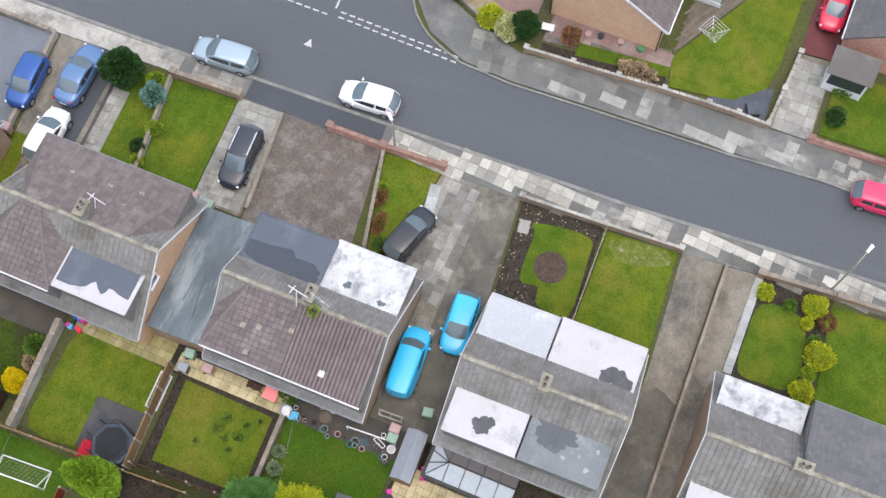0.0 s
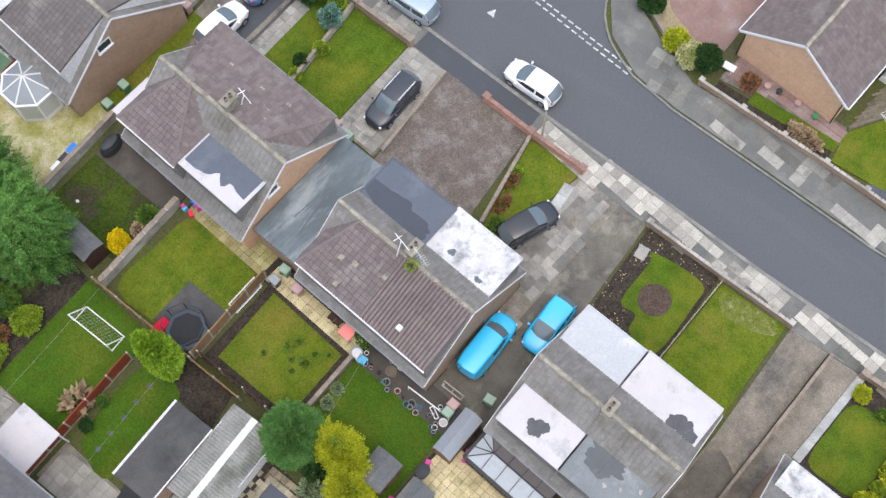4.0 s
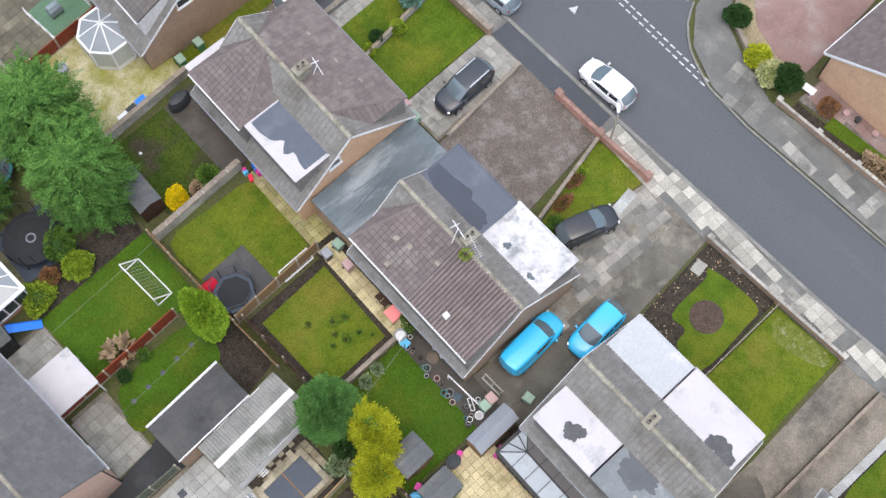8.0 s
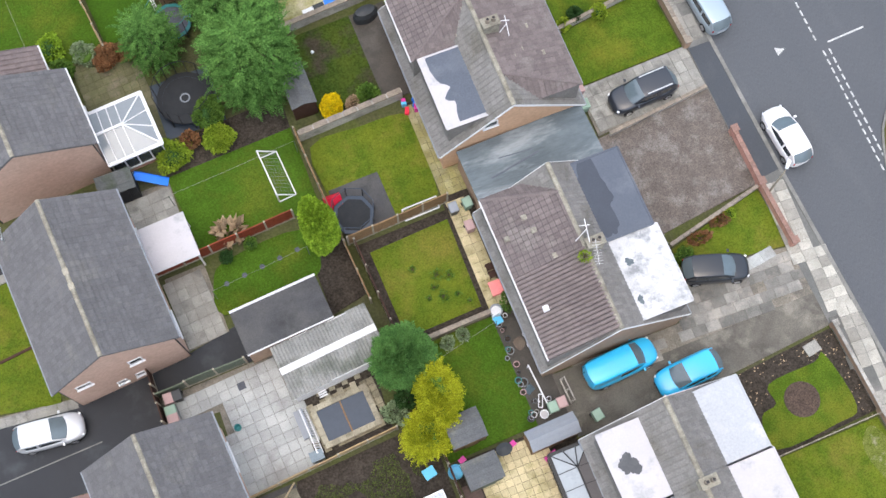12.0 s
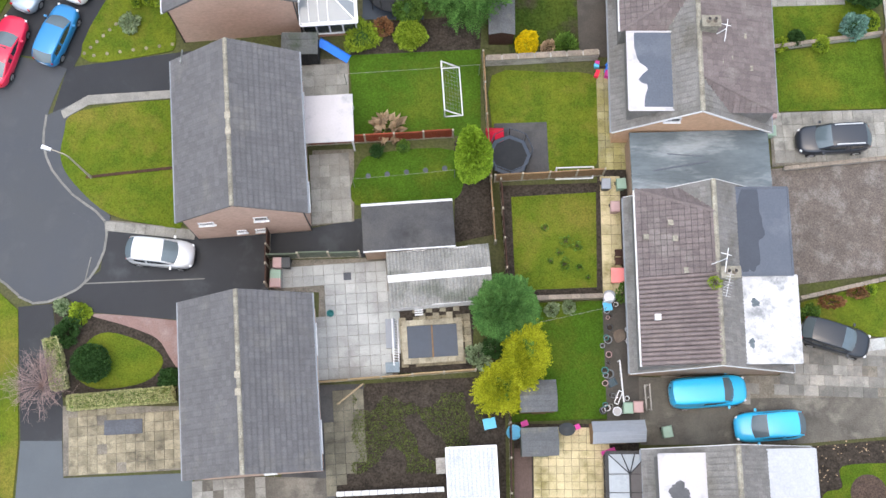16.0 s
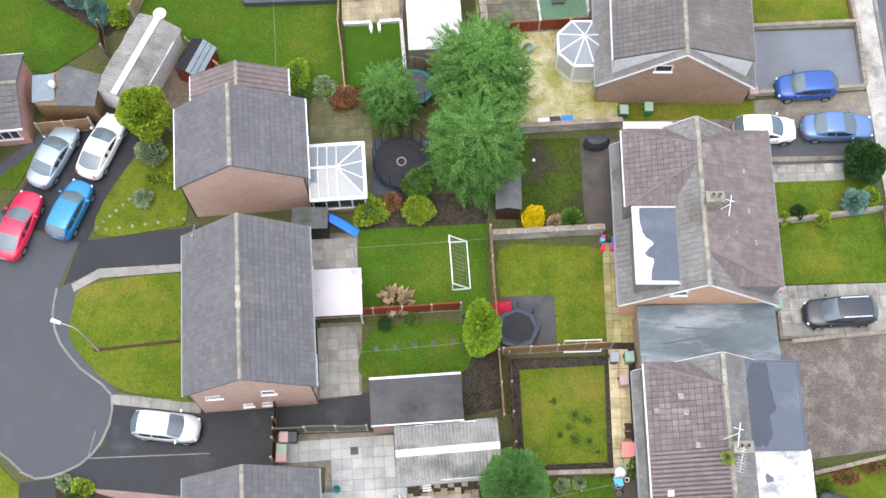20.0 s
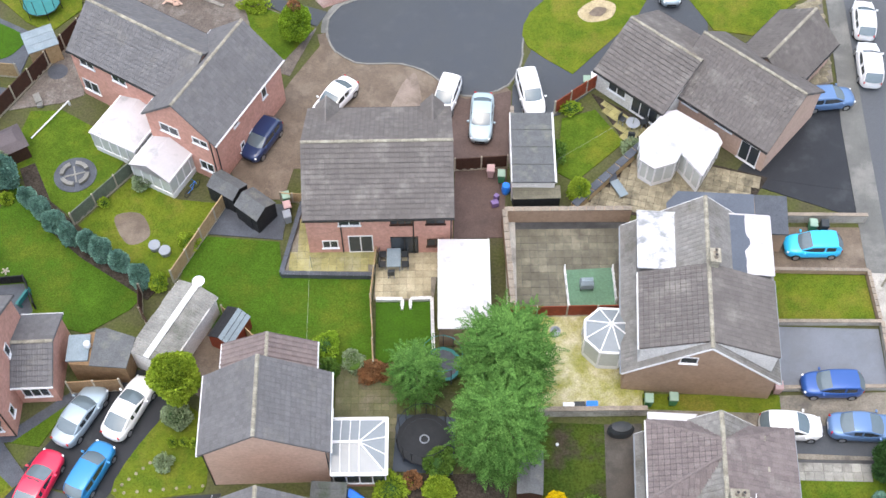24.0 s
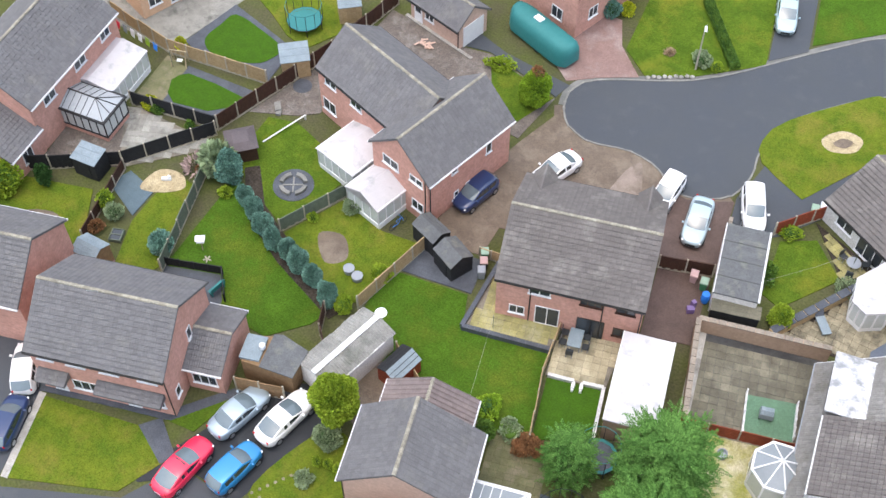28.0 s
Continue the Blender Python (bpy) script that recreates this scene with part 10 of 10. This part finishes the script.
sl = thing("slide", "bright blue plastic garden slide", "slide", -23.0, 16.4, 0.05, -26)
part("chute", Geo().add([(-1.0, -.25, .75), (-.6, -.25, .7), (1.0, -.25, .08), (1.0, .25, .08), (-.6, .25, .7), (-1.0, .25, .75), (-1.0, -.28, .9), (-.6, -.28, .85), (1.05, -.28, .2), (1.05, .28, .2), (-.6, .28, .85), (-1.0, .28, .9)], [(0, 1, 4, 5), (1, 2, 3, 4), (0, 6, 7, 1), (1, 7, 8, 2), (5, 4, 10, 11), (4, 3, 9, 10)]), "blue", sl)
part("ladder", Geo().beam((-1.05, -.22, .8), (-1.4, -.22, 0), .06).beam((-1.05, .22, .8), (-1.4, .22, 0), .06).beam((-1.2, -.22, .4), (-1.2, .22, .4), .05), "grey", sl)
cb = thing("covered_barbecue", "barbecue under a dark fitted cover", "barbecue", -7.0, 22.1, .05, 5)
part("cover", Geo().lathe([(.75, 0), (.78, .6), (.6, .95), (.2, 1.05)], 14, 0, 0, 1.1, .6), "bindark", cb)
for k, (bx, by, ml, lb) in enumerate(((-9.6, 23.6, "bindark", "dark plastic toy box by a wall"), (-8.8, 23.7, "blue", "blue plastic toy box by a wall"), (-10.3, 23.5, "lamp", "white plastic tub by a wall"))):
    solid("toy_box", Geo().box(bx, by, .04, .7, .5, .5, 4).box(bx, by, .54, .74, .54, .05, 4), ml, lb, "toy box")
solid("round_planter", Geo().lathe([(.3, 0), (.36, .5), (.3, .5), (.25, .3)], 16, -11.2, 29.0), "grey", "round grey planter on a mossy yard", "planter")
solid("ball", Geo().lathe([(.02, .05), (.09, .08), (.11, .15), (.09, .22), (.02, .26)], 12, -11.0, 21.0), "lamp", "white football on a lawn", "ball")
bx = thing("grill", "grey gas barbecue on green matting", "barbecue", -9.1, 32.7, .1, 5)
part("body", Geo().box(0, 0, .25, .9, .6, .5), "grey", bx)
part("lid", Geo().add([(-.45, -.3, .75), (.45, -.3, .75), (.45, .3, .75), (-.45, .3, .75), (-.4, -.1, 1.0), (.4, -.1, 1.0), (.4, .2, 1.0), (-.4, .2, 1.0)], [(0, 1, 5, 4), (1, 2, 6, 5), (2, 3, 7, 6), (3, 0, 4, 7), (4, 5, 6, 7)]), "paleshed", bx)
for sx in (-.4, .4):
    part("leg", Geo().box(sx, 0, 0, .05, .5, .25), "black", bx)
post_wire("low white picket rail round green matting", [(-10.3, 30.9), (-10.6, 34.0)], 0.8, 4, "upvc")
post_wire("low white picket rail round green matting", [(-7.1, 31.6), (-7.3, 34.2)], 0.8, 4, "upvc")
dt = thing("dining_table", "grey outdoor dining table", "table", -22.4, 33.9, .09, 4)
part("tabletop", Geo().box(0, 0, .7, .95, 1.5, .05), "paleshed", dt)
for sx in (-.4, .4):
    for sy in (-.65, .65):
        part("leg", Geo().box(sx, sy, 0, .05, .05, .7), "grey", dt)
dc = thing("dining_chair", "dark outdoor dining chair round a table", "chair", -23.15, 33.5, .09, 94, group="chairs round the table")
part("seat", Geo().box(0, 0, .42, .48, .48, .05), "bindark", dc)
part("backrest", Geo().box(0, .24, .45, .48, .05, .5), "bindark", dc)
for sx in (-.2, .2):
    for sy in (-.2, .2):
        part("leg", Geo().box(sx, sy, 0, .04, .04, .42), "grey", dc)
for px, py, rz in ((-23.2, 34.3, 94), (-21.6, 33.6, -86), (-21.7, 34.4, -86), (-22.3, 34.95, 4), (-22.5, 32.85, 184)):
    copy_thing(dc, pose(px, py, .09, 0, 0, rz))
pit = thing("fire_circle", "round dark stone circle with curved pale benches", "fire pit", -46.2, 40.1, .05, 20)
part("base", Geo().lathe([(1.55, 0), (1.55, .05), (.02, .055)], 28), "slate", pit)
for q in range(4):
    a0 = radians(q * 90 + 12)
    arc = [a0 + radians(66) * k / 6 for k in range(7)]
    part("bench_arc", Geo().prism([(1.08 * math.cos(a), 1.08 * math.sin(a)) for a in arc] + [(.78 * math.cos(a), .78 * math.sin(a)) for a in arc[::-1]], .05, .3), "kerb", pit)
part("cross_path", Geo().box(0, 0, .055, 1.5, .12, .06).box(0, 0, .056, .12, 1.5, .06), "kerb", pit)
solid("clothes_pole", Geo().tube([(-50.2, 43.2, .12), (-48.1, 46.6, .45)], .06, 8).box(-48.1, 46.6, 0, .12, .12, .42), "upvc", "long pale pole lying across a lawn", "pole")
solid("rocking_toy", Geo().box(-55.4, 37.3, .08, .7, .22, .25, 20).box(-55.2, 37.4, .3, .2, .18, .2, 20), "lamp", "white plastic toy on a sandy patch", "toy")
lw = thing("washing_line", "washing line hung with coloured laundry", "washing line")
part("line", Geo().tube([(-67.0, 50.2, 1.7), (-64.6, 49.2, 1.55), (-60.6, 48.2, 1.7)], .012, 5), "slab", lw)
for px, py in ((-67.0, 50.2), (-60.6, 48.2)):
    part("hook_post", Geo().tube([(px, py, 0), (px, py, 1.7)], .03, 6), "greenfence", lw)
for k, ml in enumerate(("red", "paleshed", "lamp", "lamp", "springleaf", "blue")):
    u = .06 + .13 * k
    px, py = -67.0 + 6.4 * u, 50.2 - 2.0 * u
    part("garment", Geo().add([(px, py, 1.62), (px + .5, py - .16, 1.6), (px + .45, py - .3, .9), (px + .02, py - .1, .95), (px, py + .03, 1.62), (px + .5, py - .13, 1.6), (px + .45, py - .27, .9), (px + .02, py - .07, .95)], [(0, 1, 2, 3), (7, 6, 5, 4), (0, 4, 5, 1), (1, 5, 6, 2), (2, 6, 7, 3), (3, 7, 4, 0)]), ml, lw)
cf = thing("cold_frame", "small glazed cold frame on a lawn", "cold frame", -56.3, 31.3, .05, 10)
part("frame", Geo().box(0, -.5, 0, .9, .08, .3).box(0, .5, 0, .9, .08, .3).box(-.42, 0, 0, .08, 1.0, .3).box(.42, 0, 0, .08, 1.0, .3).box(0, 0, .26, .9, .06, .05), "greenfence", cf)
part("pane", Geo().box(0, 0, .22, .8, .95, .02), "glass", cf)
sw = thing("swing_frame", "timber garden swing with a white seat", "swing", -60.1, 48.6, .06, 10)
for s in (-1, 1):
    part("post", Geo().beam((s * .6, -.4, 0), (s * .6, 0, 1.5), .08).beam((s * .6, .4, 0), (s * .6, 0, 1.5), .08), "timber", sw)
part("crossbar", Geo().beam((-.7, 0, 1.5), (.7, 0, 1.5), .08), "timber", sw)
part("seat", Geo().box(0, 0, .4, .45, .3, .08), "lamp", sw)
for s in (-1, 1):
    part("rope", Geo().beam((s * .2, 0, .45), (s * .2, 0, 1.5), .02), "post", sw)
ben = thing("bench", "teal garden bench behind a black fence", "bench", -47.3, 29.5, .05, 250)
part("seat", Geo().box(0, 0, .42, 1.3, .4, .05), "teal", ben)
part("backrest", Geo().box(0, .2, .45, 1.3, .05, .45), "teal", ben)
for s in (-.55, .55):
    part("leg", Geo().box(s, 0, 0, .06, .4, .42), "teal", ben)
fence("low black picket fence round a corner of lawn", [(-51.8, 30.3), (-47.6, 30.95), (-46.4, 28.9)], 0.9, "blackfence", 1.2, "blackfence", slats=6)
sn = thing("sun_lounger", "grey and pale blue sun lounger on a patio", "sun lounger", -6.7, 41.0, .07, 30)
part("frame", Geo().box(0, 0, .25, .65, 1.5, .08), "paleshed", sn)
part("backrest", Geo().add([(-.32, .7, .3), (.32, .7, .3), (.32, 1.15, .75), (-.32, 1.15, .75), (-.32, .75, .27), (.32, .75, .27), (.32, 1.2, .7), (-.32, 1.2, .7)], [(0, 1, 2, 3), (7, 6, 5, 4), (0, 4, 5, 1), (2, 6, 7, 3), (1, 5, 6, 2), (3, 7, 4, 0)]), "slate", sn)
for sx in (-.28, .28):
    for sy in (-.6, .6):
        part("leg", Geo().box(sx, sy, 0, .05, .05, .25), "grey", sn)
bq = thing("round_patio_table", "round dark patio table with chairs", "table", -5.6, 46.7, .07, 0)
part("tabletop", Geo().lathe([(.5, .7), (.52, .73), (.02, .74)], 18), "grey", bq)
part("stem", Geo().tube([(0, 0, 0), (0, 0, .7)], .05, 8), "black", bq)
for k in range(3):
    ch = copy_thing(dc, pose(-5.6 + .9 * math.cos(k * 2.1 + .4), 46.7 + .9 * math.sin(k * 2.1 + .4), .07, 0, 0, math.degrees(k * 2.1 + .4) - 90))
    tagged(ch, "dark patio chair round a small table", group="chairs round the round table")
wb = thing("water_butt", "blue plastic water butt by a garage", "water butt", -14.85, 40.4, 0, 0)
part("barrel", Geo().lathe([(.26, 0), (.32, .4), (.28, .9), (.26, .92)], 16), "blue", wb)
solid("toy_trike", Geo().box(-15.6, 39.2, 0, .5, .4, .5, 20).box(-15.5, 39.6, 0, .3, .3, .75, 50), "binpurple", "purple and blue outdoor toy", "toy")
bk = thing("bicycle", "blue bicycle leaning beside a conservatory", "bicycle", -37.4, 39.2, 0, 60)
for sx in (-.5, .5):
    part("wheel", Geo().tube([(sx + .32 * math.cos(a * .4488), 0, .33 + .32 * math.sin(a * .4488)) for a in range(15)], .025, 6), "rubber", bk)
part("frame", Geo().tube([(-.5, 0, .33), (0, 0, .3), (.35, 0, .8), (-.15, 0, .8), (0, 0, .3)], .02, 6).tube([(.35, 0, .8), (.5, 0, .33)], .02, 6).tube([(.3, -.25, .95), (.3, .25, .95)], .015, 6), "blue", bk)
for px, py in ((-39.2, 34.2), (-38.4, 33.8)):
    solid("garden_stool", Geo().lathe([(.35, 0), (.4, .45), (.42, .5), (.02, .52)], 14, px, py), "grey", "pale grey round garden seat by a fence", "stool")
solid("satellite_cowl", Geo().lathe([(.4, 2.75), (.42, 2.8), (.02, 2.85)], 18, -35.0, 30.1).tube([(-35.0, 30.1, 0), (-35.0, 30.1, 2.76)], .06, 8), "lamp", "round white disc on a post by the garage", "water tank")
bt2 = thing("bird_table", "white bird table on a back lawn", "bird table", -49.9, 32.4, .05, 20)
part("post", Geo().tube([(0, 0, 0), (0, 0, 1.0)], .04, 8), "timber", bt2)
part("tray", Geo().box(0, 0, 1.0, .55, .45, .05), "upvc", bt2)
part("roof", Geo().add([(-.35, -.3, 1.3), (.35, -.3, 1.3), (.35, .3, 1.3), (-.35, .3, 1.3), (-.35, 0, 1.5), (.35, 0, 1.5)], [(0, 1, 5, 4), (2, 3, 4, 5), (1, 2, 5), (3, 0, 4), (3, 2, 1, 0)]), "upvc", bt2)
sf = Geo()
for k in range(5):
    a = k * 1.257
    sf.beam((-49.2, 31.7, .1), (-49.2 + .3 * math.cos(a), 31.7 + .3 * math.sin(a), .1), .1, .06)
solid("garden_ornament", sf, "post", "pale star-shaped ornament on a lawn", "ornament")
hr = random.Random(9)
heap = thing("board_heap", "heap of broken pinkish boards on a gravel yard", "debris", -42.1, 57.7, .03)
for k in range(14):
    x, y, a = hr.uniform(-.7, .7), hr.uniform(-.5, .5), hr.uniform(0, 6.28)
    part("board", Geo().beam((x, y, .04 + .02 * k), (x + .5 * math.cos(a), y + .5 * math.sin(a), .05 + .022 * k), .16, .03), "pinkbrick", heap)
solid("manhole_cover", Geo().lathe([(.75, .03), (.78, .07), (.7, .08), (.02, .075)], 20, -49.75, 49.75), "slate", "round dark cover in a brown yard", "cover")
solid("stone_trough", Geo().box(-50.6, 46.9, .03, .5, .9, .3, 30).box(-50.3, 46.4, .03, .4, .5, .22, 10), "kerb", "grey stone trough at a lawn edge", "trough")
# airer, plinth, bench by the corner bungalow
ai = thing("rotary_airer", "open rotary clothes airer on a lawn", "clothes airer", 26.8, -14.2, .06, 20)
part("pole", Geo().tube([(0, 0, 0), (0, 0, 1.9)], .025, 8), "chrome", ai)
for k in range(4):
    a = k * math.pi / 2
    part("arm", Geo().beam((0, 0, 1.2), (1.0 * math.cos(a), 1.0 * math.sin(a), 1.85), .025), "chrome", ai)
for f in (.4, .6, .8, 1.0):
    part("line", Geo().tube([(1.0 * f * math.cos(k * math.pi / 2), 1.0 * f * math.sin(k * math.pi / 2), 1.2 + .65 * f) for k in range(5)], .012, 5), "lamp", ai)
solid("storage_box", Geo().box(23.1, -18.4, .06, .9, .75, .5, 25).box(23.1, -18.4, .56, .95, .8, .06, 25), "slate", "grey storage chest in a corner bed", "storage box")
solid("white_bench", Geo().box(23.6, -3.6, .35, .5, 1.5, .08, 8).box(23.6, -4.2, 0, .4, .08, .4, 8).box(23.6, -3.0, 0, .4, .08, .4, 8), "upvc", "white bench before a bungalow", "bench")
for k, (px, py) in enumerate(((24.2, -6.6), (24.4, -7.4), (24.5, -10.2), (24.5, -8.8))):
    solid("plant_pot", Geo().lathe([(.14, .06), (.2, .35), (.22, .4), (.16, .4)], 12, px, py), ("binbrown", "bindark", "green", "binbrown")[k], "plant pot along a bungalow wall", "plant pot", group="pots along the bungalow wall")
oc2 = thing("roof_window_bay", "white framed glazed bay of a bungalow", "bay window", 27.2, -23.3, 0, 0)
part("wall", Geo().box(0, 0, 0, 1.4, 2.6, 2.2), "upvc", oc2)
part("pane", Geo().box(-.72, 0, .9, .03, 2.3, 1.1), "glass", oc2)
part("roof", Geo().add([(-.85, -1.5, 2.2), (.9, -1.5, 2.9), (.9, 1.5, 2.9), (-.85, 1.5, 2.2), (-.85, -1.5, 2.28), (.9, -1.5, 2.98), (.9, 1.5, 2.98), (-.85, 1.5, 2.28)], [(3, 2, 1, 0), (4, 5, 6, 7), (0, 1, 5, 4), (1, 2, 6, 5), (2, 3, 7, 6), (3, 0, 4, 7)]), "greybrowntile", oc2)


def street_lamp(label, x, y, turn, h=5.5, reach=1.4):
    s = thing("street_lamp", label, "street lamp", x, y, 0, turn)
    part("column", Geo().tube([(0, 0, 0), (0, 0, 1.2), (0, 0, h - .4)], [.09, .07, .05], 10), "post", s)
    part("arm", Geo().tube([(0, 0, h - .45), (.15, 0, h - .1), (reach * .5, 0, h), (reach, 0, h + .05)], .035, 8), "post", s)
    part("lantern", Geo().add([(reach - .1, -.1, h - .02), (reach + .5, -.13, h), (reach + .5, .13, h), (reach - .1, .1, h - .02), (reach - .1, -.08, h + .1), (reach + .45, -.1, h + .14), (reach + .45, .1, h + .14), (reach - .1, .08, h + .1)], [(3, 2, 1, 0), (4, 5, 6, 7), (0, 1, 5, 4), (1, 2, 6, 5), (2, 3, 7, 6), (3, 0, 4, 7)]), "lamp", s)
    return s


street_lamp("pale grey street lamp at a lawn beside the turning head", -37.5, 8.5, 162, 4.9, 1.0)
street_lamp("pale grey street lamp on the pavement", 13.2, -26.6, -20, 5.0, 1.2)
street_lamp("slim grey pole on the pavement", 11.75, 2.05, 50, 4.0, .15)
street_lamp("pale grey street lamp by a front lawn", -20.5, 62.4, -80, 5.0, 0.4)
street_lamp("pale grey street lamp by the street", 11.2, 34.0, 0, 5.0, 1.2)
# washing lines
for k, (a, b) in enumerate((((-22.2, 14.4, 1.9), (-14.1, 15.0, 1.9)), ((-21.6, 7.9, 1.9), (-15.6, 8.5, 1.8)), ((-12.0, -.8, 1.8), (-6.9, .3, 1.8)), ((-28.0, 33.0, 2.0), (-27.4, 26.0, 2.0)), ((-11.2, 42.2, 1.9), (-5.6, 46.6, 2.0)))):
    w = thing("washing_line", "thin pale washing line over a garden", "washing line")
    part("line", Geo().tube([a, ((a[0] + b[0]) / 2, (a[1] + b[1]) / 2, (a[2] + b[2]) / 2 - .08), b], .009, 5), "slab", w)
    for p in (a, b):
        part("hook_post", Geo().tube([(p[0], p[1], 0), p], .022, 6), "greenfence", w)
for k in range(5):
    solid("stepping_stone", Geo().lathe([(.15, .03), (.16, .07), (.02, .075)], 10, -20.8 + k * 1.15, 8.6 + .12 * k), "slate", "round stepping stone in a lawn", "paving", group="stepping stones in the lawn")
for k in range(14):
    t = k / 13
    solid("edging_stone", Geo().lathe([(.1, .03), (.11, .09), (.02, .1)], 8, -38.4 + 2.4 * min(1, t * 2), 16.4 + (5.0 * t if t < .5 else 2.5 + 3 * (t - .5))) if t < .5 else Geo().lathe([(.1, .03), (.11, .09), (.02, .1)], 8, -38.2 + (t - .5) * 10.4, 16.2 + (t - .5) * 1.6), "oldslab", "small pale edging stone round a lawn", "stone", group="edging stones round the lawn")
for k in range(9):
    solid("border_stone", Geo().lathe([(.16, .02), (.2, .12), (.1, .22), (.02, .24)], 8, -23.9 + k * .42, 60.15 + .16 * k + .1 * (k % 2)), "paleconc", "pale boulder along a flower bed", "stone", group="boulders along the flower bed")
